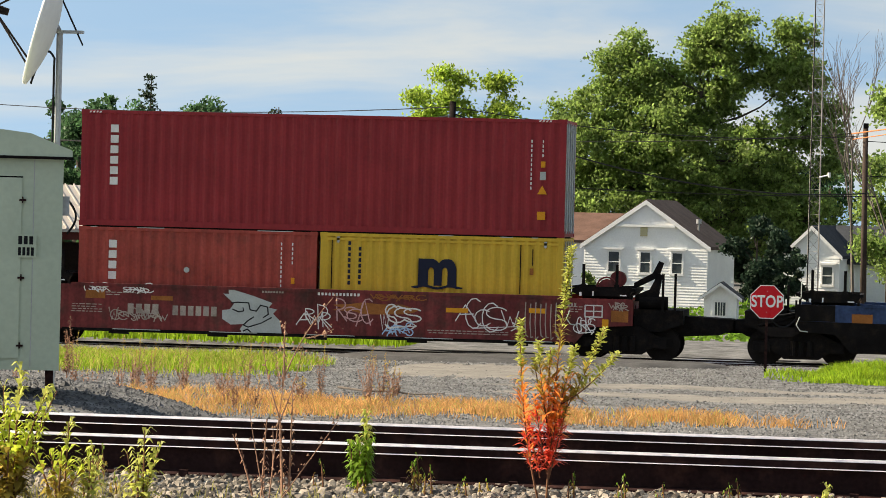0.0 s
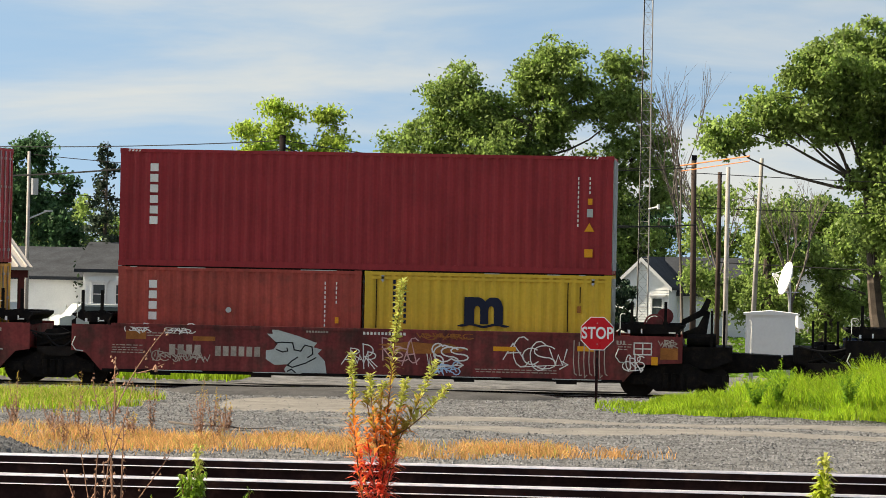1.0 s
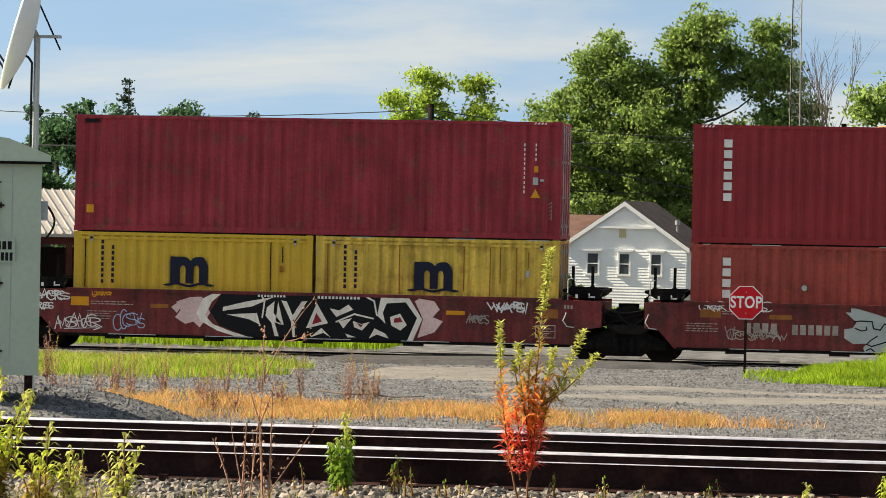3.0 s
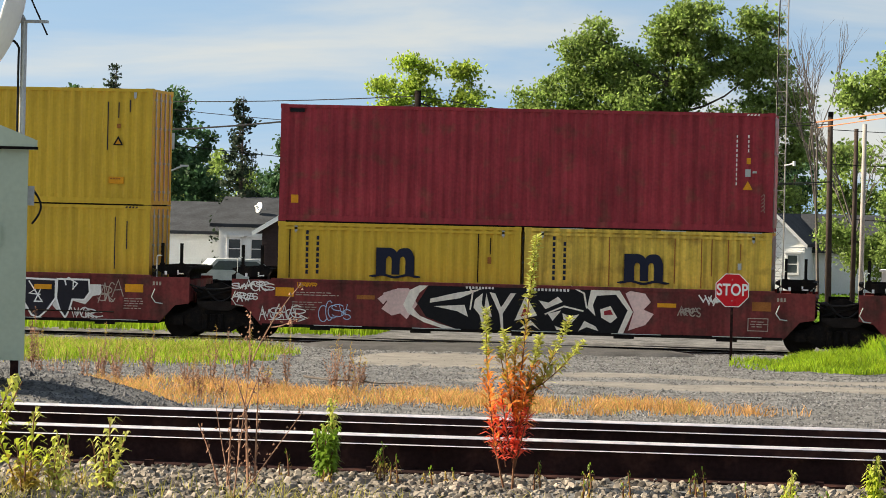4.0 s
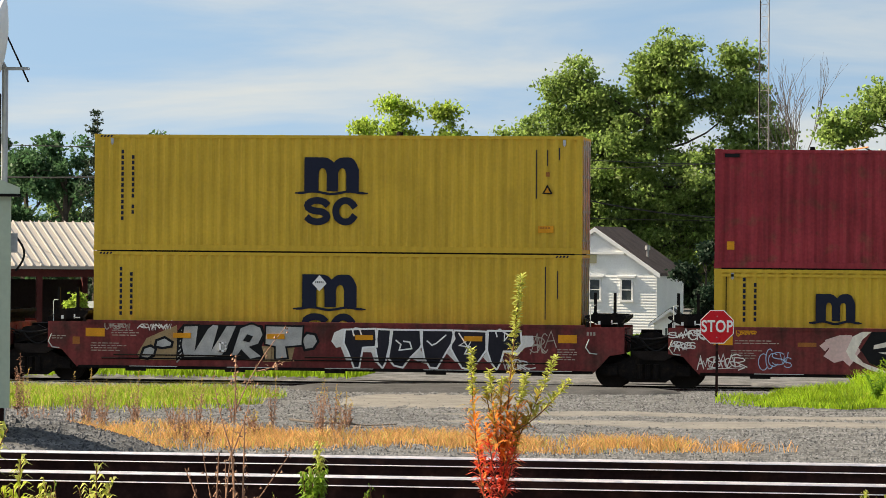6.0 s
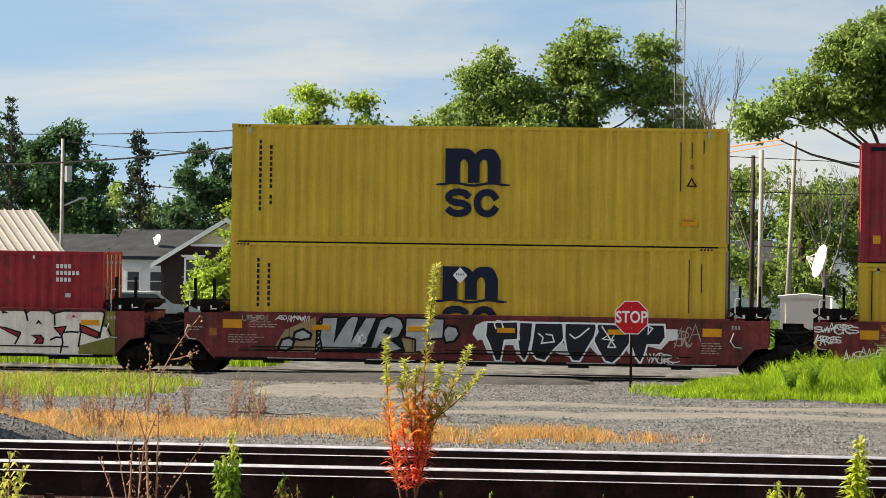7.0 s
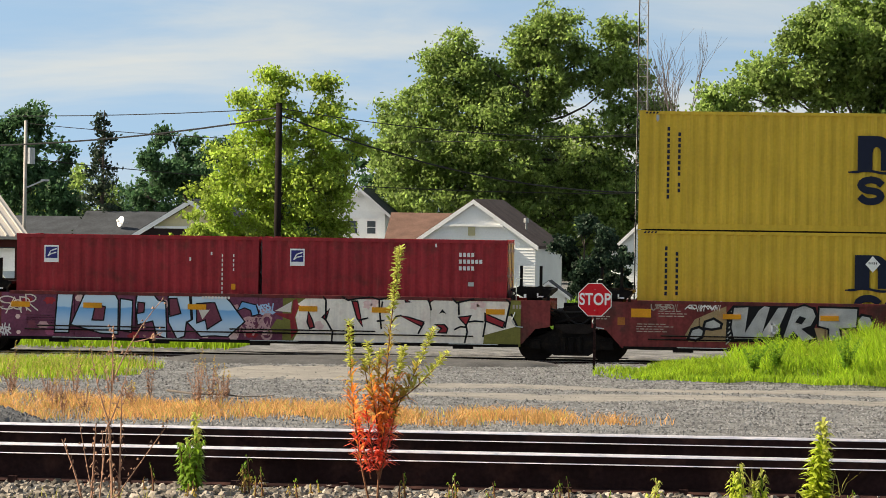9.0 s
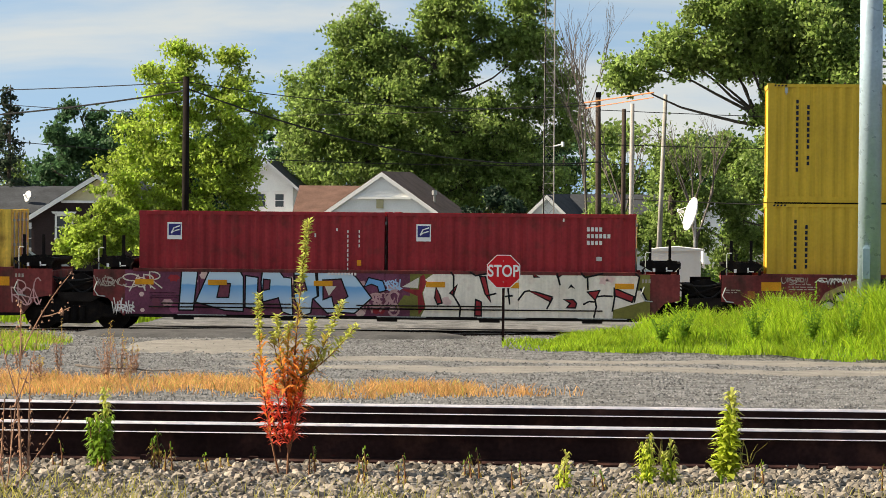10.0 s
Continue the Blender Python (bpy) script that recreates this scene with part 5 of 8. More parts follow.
outlined(car_c, [(5.58, 1.13), (5.69, 1.36), (6.04, 1.28), (6.12, 1.05), (5.95, 1.0), (5.91, 1.14), (5.76, 1.2)], DEEPBLUE, BLACKPAINT, 0.03, 0.008, "bright blue sprayed arrow")
hand_tag(car_c, 6.05, 1.30, 0.45, 0.22, 4, SKYBLUE, 72, 0.03, True)
hand_tag(car_c, 5.85, 0.95, 0.55, 0.26, 4, PINK, 73, 0.03)
for k, (x, z) in enumerate(((0.35, 1.3), (0.75, 0.7), (0.9, 1.3), (5.5, 1.2), (5.95, 0.55), (6.3, 1.1), (3.0, 0.47))):
    blob(car_c, x - 0.16, x + 0.16, z - 0.10, z + 0.10, 12, (CRIMSON, PINK)[k % 2], 80 + k, 0.0045, 0.4)
flat(car_c, [(6.35, 0.62), (6.56, 0.94), (6.82, 0.9), (6.72, 0.62)], OLIVE, 0.006)
flat(car_c, [(6.51, 1.14), (6.93, 1.38), (6.9, 1.11)], CREAM, 0.008, "mural_letter", "cream sprayed arm of a letter")
flat(car_c, [(7.04, 1.45), (7.11, 1.29), (7.0, 0.99), (7.08, 0.67), (6.92, 0.46), (6.89, 0.92), (6.49, 1.08), (6.92, 1.08), (6.96, 1.4)], CRIMSON, 0.010)
CREAMS = "cream fat sprayed letter with thin black lines"
flat(car_c, [(7.07, 1.32), (7.34, 1.51), (7.70, 1.51), (7.76, 1.45), (7.77, 0.94), (7.94, 0.66), (7.92, 0.40), (6.95, 0.38), (7.09, 0.66), (7.02, 0.99), (7.12, 1.28)], CREAM_WARM, 0.012, "mural_letter", CREAMS)
flat(car_c, [(7.774, 1.46), (7.86, 1.51), (8.18, 1.51), (8.32, 1.42), (8.88, 1.50), (9.35, 1.50), (9.35, 0.38), (7.93, 0.40), (7.945, 0.66), (7.774, 0.94)], CREAM_WARM, 0.012, "mural_letter", CREAMS)
flat(car_c, [(9.354, 1.50), (10.34, 1.50), (10.34, 0.38), (9.354, 0.38)], CREAM_WARM, 0.012, "mural_letter", CREAMS)
flat(car_c, [(10.344, 1.50), (10.90, 1.50), (10.98, 1.41), (11.03, 1.42), (11.04, 1.0), (11.22, 0.86), (11.19, 0.38), (10.344, 0.38)], CREAM_WARM, 0.012, "mural_letter", CREAMS)
flat(car_c, [(11.034, 1.42), (11.40, 1.50), (12.2, 1.50), (12.29, 1.42), (12.21, 1.1), (12.36, 1.11), (12.46, 0.86), (11.66, 0.63), (11.64, 0.40), (11.194, 0.38), (11.224, 0.86), (11.044, 1.0)], CREAM_WARM, 0.012, "mural_letter", CREAMS)
for pts in ([(7.34, 1.14), (7.44, 0.93), (7.49, 0.76), (7.38, 0.72), (7.31, 0.88)], [(7.86, 1.21), (7.77, 0.94), (7.68, 1.0)], [(8.41, 1.41), (8.55, 1.41), (8.68, 0.79), (8.54, 0.99)], [(9.58, 1.08), (9.81, 1.04), (10.18, 0.93), (10.14, 0.81)], [(10.46, 0.87), (10.69, 0.87), (10.77, 0.78), (10.74, 0.67), (10.53, 0.67), (10.62, 0.78)],
            [(11.03, 1.06), (11.33, 1.1), (11.22, 0.86)], [(11.68, 1.16), (12.16, 0.96), (12.12, 0.82), (11.68, 0.98)], [(10.26, 1.50), (10.45, 1.50), (10.31, 1.40)], [(8.31, 0.85), (8.45, 0.79), (8.45, 0.45), (8.29, 0.45)], [(9.69, 1.50), (9.85, 1.41), (9.73, 1.41)]):
    outlined(car_c, pts, CRIMSON, BLACKPAINT, 0.036, 0.016, "crimson sprayed shape")
flat(car_c, [(10.55, 1.13), (10.63, 1.25), (10.74, 1.13), (10.63, 1.17)], BLACKPAINT, 0.018)
for pts in ([(8.18, 1.51), (8.31, 1.43), (8.57, 1.48), (8.85, 1.51)], [(8.9, 1.51), (9.08, 1.46), (9.34, 1.51)], [(9.08, 1.46), (9.09, 1.19), (9.14, 0.75)], [(9.16, 1.4), (9.12, 1.14), (9.18, 1.19)], [(9.04, 0.93), (9.2, 0.95)], [(10.29, 1.50), (10.36, 1.23)], [(10.88, 1.51), (10.98, 1.41), (11.40, 1.51)], [(11.03, 1.4), (11.04, 1.13)], [(11.22, 0.86), (11.25, 0.7), (11.19, 0.45)],
            [(10.94, 0.76), (11.08, 0.83), (11.2, 0.82)], [(11.29, 0.95), (11.43, 0.97), (11.63, 0.96)], [(11.64, 0.6), (11.70, 0.98), (11.68, 1.16)], [(12.2, 1.51), (12.29, 1.43), (12.17, 0.83)], [(12.32, 1.15), (12.47, 0.86)], [(7.70, 1.51), (7.77, 1.42), (7.77, 0.94), (7.94, 0.66), (7.92, 0.42)], [(8.6, 0.95), (8.8, 1.0)], [(9.35, 0.85), (9.5, 1.05), (9.62, 1.08)], [(10.18, 0.9), (10.05, 0.65)]):
    line(car_c, pts, 0.042, BLACKPAINT, 0.020)
for k, (x, z) in enumerate(((8.79, 1.32), (8.97, 1.38), (11.42, 1.34), (11.58, 1.40), (7.6, 0.8))):
    blob(car_c, x - 0.13, x + 0.13, z - 0.12, z + 0.12, 10, PINKWASH, 90 + k, 0.0135, 0.6)
hand_tag(car_c, 5.6, 1.0, 0.8, 0.5, 3, PINK, 65, 0.05)
for x, m in ((-0.05, ORANGE), (1.75, ORANGE), (4.35, ORANGE), (7.1, ORANGE), (8.9, ORANGE), (11.7, ORANGE)):
    paint(car_c, Shape().box(x, x + 0.46, FACE - 0.03, FACE, 1.14, 1.27), m, "placard")
data_lines(car_c, 0.3, 0.95, 0.7, 4, 66)
hand_tag(car_c, -0.2, 1.4, 0.7, 0.4, 3, CREAM, 67, 0.03)
paint(car_c, bars_along(4.7, 1.47, 9, 0.05, 0.06, 0.03, y=FACE - 0.034), WHITE, "small_lettering_bar")
hand_tag(car_c, -1.0, 1.3, 0.75, 0.2, 4, WEATHERED_WHITE, 68, 0.024)
hand_tag(car_c, -0.6, 0.75, 0.6, 0.3, 4, WHITE, 69, 0.03)
for car in (car_c, car_d, car_e, car_a):
    for a, b, z in ((0.3, 11.4, 0.60), (0.6, 3.8, 0.69), (5.4, 9.0, 0.68)):
        if car in (car_c, car_d):
            paint(car, Shape().tube((a, FACE - 0.06, z), (b, FACE - 0.06, z), 0.017, n=8), BLACKSTEEL, "side_pipe", "thin air pipe along the side")
    # short pale strips along the lower edge of each side
    for k in range(5):
        paint(car, Shape().box(1.0 + 2.45 * k, 2.2 + 2.45 * k, FACE - 0.05, FACE - 0.032, 0.40, 0.418), PALEGREY, "worn_edge", "broken pale strip along the lower edge")
hand_tag(car_b, 12.3, 1.2, 0.7, 0.6, 3, PINK, 70, 0.03)
bar(car_b, 11.75, 1.3, 0.46, 0.22, ORANGE)
for k in range(5):
    paint((car_a, car_e, car_d, car_c, car_b)[k], bars_along(12.35, 1.38, 3, 0.05, 0.09, 0.03, y=FACE - 0.004), WEATHERED_WHITE, "small_lettering_bar")
bar(car_f, -0.35, 1.30, 0.5, 0.26, RUSTORANGE)
bar(car_f, 0.5, 1.3, 0.8, 0.1, WEATHERED_WHITE)

# brake wheel and gear on the end deck of the first car
wh = Shape()
for k in range(20):
    a, b = 2 * math.pi * k / 20, 2 * math.pi * (k + 1) / 20
    wh.tube((13.25 + 0.24 * math.cos(a), 0.2, 1.78 + 0.24 * math.sin(a)), (13.25 + 0.24 * math.cos(b), 0.2, 1.78 + 0.24 * math.sin(b)), 0.025, n=5)
wh.tube((13.25, 0.16, 1.78), (13.25, 0.26, 1.78), 0.2, n=20)
part("brake_wheel", wh, CARBROWN, car_a, "rusty brown brake wheel")
part("brake_stand", Shape().box(13.2, 13.3, 0.2, 0.4, 1.4, 1.8), BLACKSTEEL, car_a)
part("bracket", Shape().prism([(13.95, 1.45), (14.5, 1.45), (14.6, 2.1), (14.5, 2.15), (14.3, 1.75), (13.95, 1.6)], 0.3, 0.5), BLACKSTEEL, car_a)
part("end_sill", Shape().prism([(13.95, 0.72), (14.6, 0.72), (15.15, 0.92), (15.15, 1.26), (13.95, 1.26)], 0.1, 2.3), BLACKSTEEL, car_a)
part("air_reservoir", Shape().tube((14.05, 0.35, 1.42), (14.75, 0.35, 1.42), 0.16, n=14), BLACKSTEEL, car_a, "black air reservoir")
part("hand_brake", Shape().tube((13.5, 0.5, 1.98), (13.5, 0.75, 1.98), 0.2, n=16), CARBROWN, car_a, "rusty brown hand brake housing")
part("draft_gear", Shape().prism([(14.9, 0.60), (16.0, 0.66), (16.35, 0.80), (16.35, 1.06), (14.9, 1.12)], 0.7, 1.7), BLACKSTEEL, car_a)
part("brake_lever", Shape().prism([(13.9, 1.75), (14.5, 2.05), (14.62, 2.4), (14.5, 2.45), (14.35, 2.15), (13.9, 1.9)], 0.5, 0.62), BLACKSTEEL, car_a)
for x in (14.65, 14.95):
    part("stanchion", Shape().box(x - 0.03, x + 0.03, 0.0, 0.06, 1.2, 2.15), BLACKSTEEL, car_a)
part("coupler", Shape().box(15.05, 15.8, 1.05, 1.4, 0.72, 1.02).box(15.6, 16.0, 0.98, 1.45, 0.68, 1.06), BLACKSTEEL, car_a)
part("coupler", Shape().box(-3.6, -2.4, 1.05, 1.4, 0.72, 1.02), BLACKSTEEL, car_f)
part("draft_gear", Shape().prism([(-3.2, 0.82), (-2.9, 0.66), (-2.2, 0.58), (-2.2, 1.12), (-3.2, 1.06)], 0.7, 1.7), BLACKSTEEL, car_f)
part("end_sill", Shape().prism([(-2.95, 0.95), (-2.4, 0.78), (-1.65, 0.72), (-1.65, 1.3), (-2.95, 1.3)], 0.1, 2.3), BLACKSTEEL, car_f)
# black overlay on the end of the blue side
paint(car_f, Shape().prism([(-1.71, 0.84), (-0.74, 0.79), (-0.36, 0.36), (2.2, 0.36), (2.2, 0.62), (0.6, 1.08), (-1.71, 1.10)], FACE - 0.012, FACE), BLACKSTEEL, "grimy_patch", "black lower part of the car end")
paint(car_f, Shape().box(-1.71, -0.75, FACE - 0.013, FACE, 1.104, 1.50), BLACKSTEEL, "grimy_patch", "black upper part of the car end")
for x in (-2.5, -2.2, -1.9):
    part("stanchion", Shape().box(x - 0.03, x + 0.03, 0.0, 0.06, 1.2, 1.95), BLACKSTEEL, car_f)

# sunlit glints on the lower containers' worn top edges, painted as pale strips
RW = random.Random(91)
for c in (box_a2, box_a3, box_e2, box_e3):
    x = 0.3
    while x < 5.6:
        k = RW.uniform(0.1, 0.9)
        if RW.random() < 0.55:
            mark(c, Shape().box(x, min(5.8, x + k), -0.003, 0.05, STD - 0.022, STD - 0.004), PALEGREY, "worn_edge")
        x += k + RW.uniform(0.05, 0.5)


# ---- plants ----
def leaf_cloud(centres, radii, count, size, rng, flat=0.75, drop=0.0):
    """Leaves as small bent blades round the shells of many clumps. Returns a Shape."""
    c = np.asarray(centres, float)
    r = np.asarray(radii, float)
    share = r ** 2 * np.exp(rng.normal(0, 0.55, len(r)))
    pick = rng.choice(len(c), count, p=share / share.sum())
    d = rng.normal(size=(count, 3))
    d /= np.linalg.norm(d, axis=1)[:, None]
    rad = r[pick] * np.clip(np.abs(rng.normal(0.75, 0.42, count)), 0.05, 1.9)
    p = c[pick] + d * rad[:, None] * np.array([1, 1, flat])
    a = rng.normal(size=(count, 3))
    a[:, 2] -= drop
    a /= np.linalg.norm(a, axis=1)[:, None]
    b = np.cross(a, rng.normal(size=(count, 3)))
    b /= np.linalg.norm(b, axis=1)[:, None]
    s = size * rng.uniform(0.55, 1.35, count)[:, None]
    v = np.stack([p - a * s * 0.5, p + b * s * 0.28 , p + a * s * 0.5, p - b * s * 0.28], 1).reshape(-1, 3)
    f = np.arange(count * 4).reshape(-1, 4).tolist()
    sh = Shape()
    sh.v, sh.f, sh.count = [v], f, len(v)
    return sh


def tree(label, x, y, base, height, spread, leaves, material, seed, leaf=0.3, trunk=0.35, crown_from=0.25, clumps=34, bark=BARK, shape=1.0, category="tree", flat=0.8):
    rng = np.random.RandomState(seed)
    t = thing("tree", label, category, pose(x, y, base))
    s = Shape()
    top = Vector((rng.uniform(-0.4, 0.4), 0, height * 0.8))
    stem = [Vector((0, 0, -0.2)).lerp(top, k / 6) + Vector((rng.normal(0, 0.1), rng.normal(0, 0.1), 0)) * (k > 0) for k in range(7)]
    s.chain(stem, trunk, trunk * 0.2, 8)
    cs, rs = [], []
    limbs = max(5, clumps // 4)
    for k in range(limbs):
        h = crown_from + (1 - crown_from) * ((k + rng.uniform()) / limbs) ** 0.85
        env = math.sin(math.pi * min(1, max(0.05, (h - crown_from * 0.6) / (1.04 - crown_from * 0.6)))) ** 0.7
        w = spread * env ** shape
        q = 2.4 * k + rng.uniform(-0.5, 0.5)
        d = w * rng.uniform(0.45, 1.12)
        c = Vector((math.cos(q) * d, math.sin(q) * d * 0.8, height * h - rng.uniform(0, 0.05) * height))
        a = stem[min(6, max(1, int(6 * min(1, h * 0.75 / 0.8))))]
        m = a.lerp(c, 0.5) + Vector((0, 0, 0.04 * height * rng.uniform()))
        s.chain([a, m, c], trunk * 0.28, trunk * 0.05, 5)
        for j in range(7):
            o = Vector(rng.normal(0, 1, 3))
            o.normalize()
            reach = spread * rng.uniform(0.1, 0.42)
            e = c + Vector((o.x * reach, o.y * reach, o.z * reach * 0.75)) if j < 5 else a.lerp(c, rng.uniform(0.35, 0.8)) + o * spread * 0.1
            if e.z > height:
                e.z = height - rng.uniform(0, 0.05) * height
            cs.append(e)
            rs.append(spread * rng.uniform(0.09, 0.21))
            s.tube(c, e, trunk * 0.05, trunk * 0.02, 4, ends=False)
    part("trunk", s, bark, t)
    tagged(part("crown", leaf_cloud(cs, rs, leaves, leaf, rng, flat), material, t), kind="stuff")
    return t


def spruce(label, x, y, base, height, spread, leaves, seed):
    rng = np.random.RandomState(seed)
    t = thing("spruce_tree", label, "tree", pose(x, y, base))
    s = Shape().tube((0, 0, -0.2), (0.1, 0, height), 0.16, 0.02)
    cs, rs = [], []
    for k in range(70):
        h = 0.12 + 0.88 * k / 70
        w = spread * (1 - h) ** 0.8 * rng.uniform(0.5, 1.1) + 0.1
        q = rng.uniform(0, 6.28)
        c = Vector((math.cos(q) * w * 0.6, math.sin(q) * w * 0.6, height * h - 0.12 * w))
        s.tube((0, 0, height * h), (c.x * 1.5, c.y * 1.5, c.z - 0.1), 0.025, 0.008, 4)
        cs += [c, c * 1.0 + Vector((c.x * 0.6, c.y * 0.6, -0.15))]
        rs += [0.22 + 0.25 * w, 0.16 + 0.16 * w]
    part("trunk", s, BARK, t)
    tagged(part("needles", leaf_cloud(cs, rs, leaves, 0.2, rng, 0.4, 0.3), NEEDLE, t), kind="stuff")
    return t


def blades(name, label, material, places, height, width, rng, lean=0.35, category="grass"):
    """Grass: one bent blade for each place (x, y, z)."""
    p = np.asarray(places, float)
    n = len(p)
    q = rng.uniform(0, 2 * np.pi, n)
    h = np.asarray(height) * rng.uniform(0.45, 1.15, n)
    side = np.stack([np.cos(q), np.sin(q) * 0.4, 0 * q], -1) * (width * rng.uniform(0.6, 1.3, n))[:, None]
    bend = np.stack([rng.normal(0, lean, n), rng.normal(0, lean, n), 0 * q], -1) * h[:, None]
    up = np.stack([0 * q, 0 * q, h], -1)
    v = np.stack([p - side, p + side, p + side * 0.7 + bend * 0.35 + up * 0.6, p - side * 0.7 + bend * 0.35 + up * 0.6, p + bend + up], 1).reshape(-1, 3)
    k = np.arange(n)[:, None] * 5
    f = (k + np.array([[0, 1, 2, 3]])).tolist() + (k + np.array([[3, 2, 4]])).tolist()
    s = Shape()
    s.v, s.f, s.count = [v], f, len(v)
    return tagged(part(name, s, material), label, category, kind="stuff")


def scatter(n, x0, x1, y0, y1, rng, keep=None):
    x, y = rng.uniform(x0, x1, n), rng.uniform(y0, y1, n)
    if keep is not None:
        m = keep(x, y)
        x, y = x[m], y[m]
    return np.stack([x, y, ground_height(x, y)], -1)


def lobed_tree(label, x, y, base, lobes, leaves, material, seed, leaf=0.3, trunk=0.4, foot=0.0, category="tree", clump=0.5, per=5.5, top=0.75):
    """A tree whose crown is made of several boughs with gaps between them. lobes: place across, height, half width and half height of each bough."""
    rng = np.random.RandomState(seed)
    t = thing("tree", label, category, pose(x, y, base))
    s = Shape()
    high = max(l[1] for l in lobes)
    mid = sum(l[0] * l[2] for l in lobes) / sum(l[2] for l in lobes)
    crown = Vector((mid * 0.7 + foot * 0.3, 0, high * top))
    stem = [Vector((foot, 0, -0.2)).lerp(crown, k / 6) + Vector((rng.normal(0, trunk * 0.3), rng.normal(0, trunk * 0.3), 0)) * (k > 0) for k in range(7)]
    s.chain(stem, trunk, trunk * 0.25, 8)
    cs, rs = [], []
    for lx, lz, rx, rz in lobes:
        depth = min(rx, 1.6 * rz) * 1.1
        c = Vector((lx, rng.uniform(-0.5, 0.5) * depth, lz))
        j = min(6, max(1, int(6 * min(1, (lz - rz) / (high * top)))))
        a = stem[j]
        n, sag = (c - a).length, rng.uniform(-0.05, 0.12)
        s.chain([a.lerp(c, k / 5) + Vector((rng.normal(0, 0.02), 0, -sag * math.sin(math.pi * k / 5))) * n for k in range(6)], trunk * 0.2, trunk * 0.05, 5)
        for _ in range(max(8, int(per * rx * rz / clump ** 2))):
            o = Vector(rng.normal(0, 1, 3)).normalized()
            r = rng.uniform(0.15, 1.0) ** 0.6 * rng.uniform(0.8, 1.35)
            e = c + Vector((o.x * rx * r, o.y * depth * r, o.z * rz * r))
            cs.append(e)
            rs.append(clump * rng.uniform(0.35, 1.35))
            if rng.uniform() < 0.5:
                s.chain([c, c.lerp(e, 0.5) + Vector((0, 0, 0.1 * rz)), e], trunk * 0.045, trunk * 0.018, 4)
    part("trunk", s, BARK, t)
    tagged(part("crown", leaf_cloud(cs, rs, leaves, leaf, rng, 0.6, 0.35), material, t), kind="stuff")
    return t


lobed_tree("tall broad maple with dark green leaves and gaps of sky", -13.2, 211, -0.4, [(-4.65, 14.43, 1.25, 1.47), (-3.44, 12.77, 1.76, 1.62), (-2.40, 11.92, 1.47, 1.47), (0.89, 15.53, 1.47, 1.54), (-0.67, 14.61, 1.25, 1.25), (5.16, 15.12, 1.10, 1.47), (2.80, 14.23, 0.81, 1.10), (2.80, 8.33, 1.84, 1.47), (-3.44, 7.75, 2.57, 1.84), (7.65, 8.04, 1.03, 1.47), (-9.16, 7.34, 1.10, 1.47), (-8.36, 9.43, 1.40, 2.02), (-5.35, 12.58, 2.02, 1.84), (-6.91, 10.66, 2.02, 1.84), (0.55, 13.51, 2.13, 2.20), (-1.53, 10.71, 2.76, 1.84), (-3.09, 9.66, 2.94, 2.20), (1.41, 11.79, 1.29, 1.84), (5.30, 12.87, 1.69, 1.84), (4.01, 13.20, 0.92, 1.47), (5.75, 9.75, 1.91, 2.28), (7.31, 10.12, 0.88, 1.47), (-6.56, 8.06, 2.76, 2.20), (-4.31, 5.83, 3.31, 2.20), (-7.95, 5.27, 1.54, 1.84), (-0.32, 7.43, 3.31, 2.94), (4.01, 6.09, 2.94, 2.20), (2.11, 3.65, 4.04, 2.02), (6.09, 4.21, 2.20, 2.02), (-2.40, 3.77, 2.57, 1.65)], 150000, LEAF_MID, 11, leaf=0.27, trunk=0.5, clump=0.75, per=6.0)
lobed_tree("light yellow-green young tree beside the dark pole", -15.6, 115, -0.4, [(-1.12, 2.14, 1.15, 0.60), (-2.26, 2.26, 0.93, 0.60), (0.29, 2.10, 1.12, 0.56), (-0.84, 1.33, 1.30, 0.56), (-1.88, 3.02, 1.12, 0.75), (-0.18, 2.85, 1.30, 0.75), (1.43, 2.92, 0.93, 0.75), (-0.84, 5.01, 1.12, 0.84), (0.77, 7.20, 0.75, 0.65), (-0.84, 7.47, 0.75, 0.56), (1.05, 4.84, 1.12, 0.93), (-0.84, 3.69, 1.49, 0.56), (-0.18, 8.08, 0.60, 0.67), (-1.31, 7.88, 0.48, 0.34), (1.28, 8.36, 0.45, 0.28), (1.52, 7.72, 0.52, 0.48), (1.90, 6.93, 0.52, 0.48), (2.47, 6.28, 0.30, 0.37), (-1.56, 5.91, 0.93, 0.82), (-2.20, 5.19, 0.63, 0.52), (1.05, 6.07, 0.97, 0.97), (2.00, 4.76, 0.45, 0.60), (-1.78, 4.15, 1.02, 0.84), (0.11, 4.36, 1.15, 1.02), (1.52, 3.90, 0.82, 0.84), (-0.93, 6.75, 0.67, 0.63), (-0.08, 6.15, 0.75, 0.93)], 58000, LEAF_LIGHT, 21, leaf=0.15, trunk=0.13, clump=0.36, per=4.2)
lobed_tree("yellow-green shrub beside the brown house", -17.6, 108, -0.4, [(0.21, 3.11, 0.83, 0.45), (-0.50, 2.57, 0.68, 0.49), (0.83, 2.62, 0.75, 0.64), (-0.86, 1.98, 0.64, 0.49), (0.03, 1.99, 0.94, 0.53)], 20000, LEAF_LIGHT, 22, leaf=0.13, trunk=0.06, category="shrub", clump=0.22, per=5, top=0.5)
tree("yellow-green shrub before the metal-roofed shelter", -24.6, 106, -0.4, 2.3, 1.0, 9000, LEAF_LIGHT, 23, leaf=0.12, trunk=0.08, crown_from=0.05, clumps=18, category="shrub")
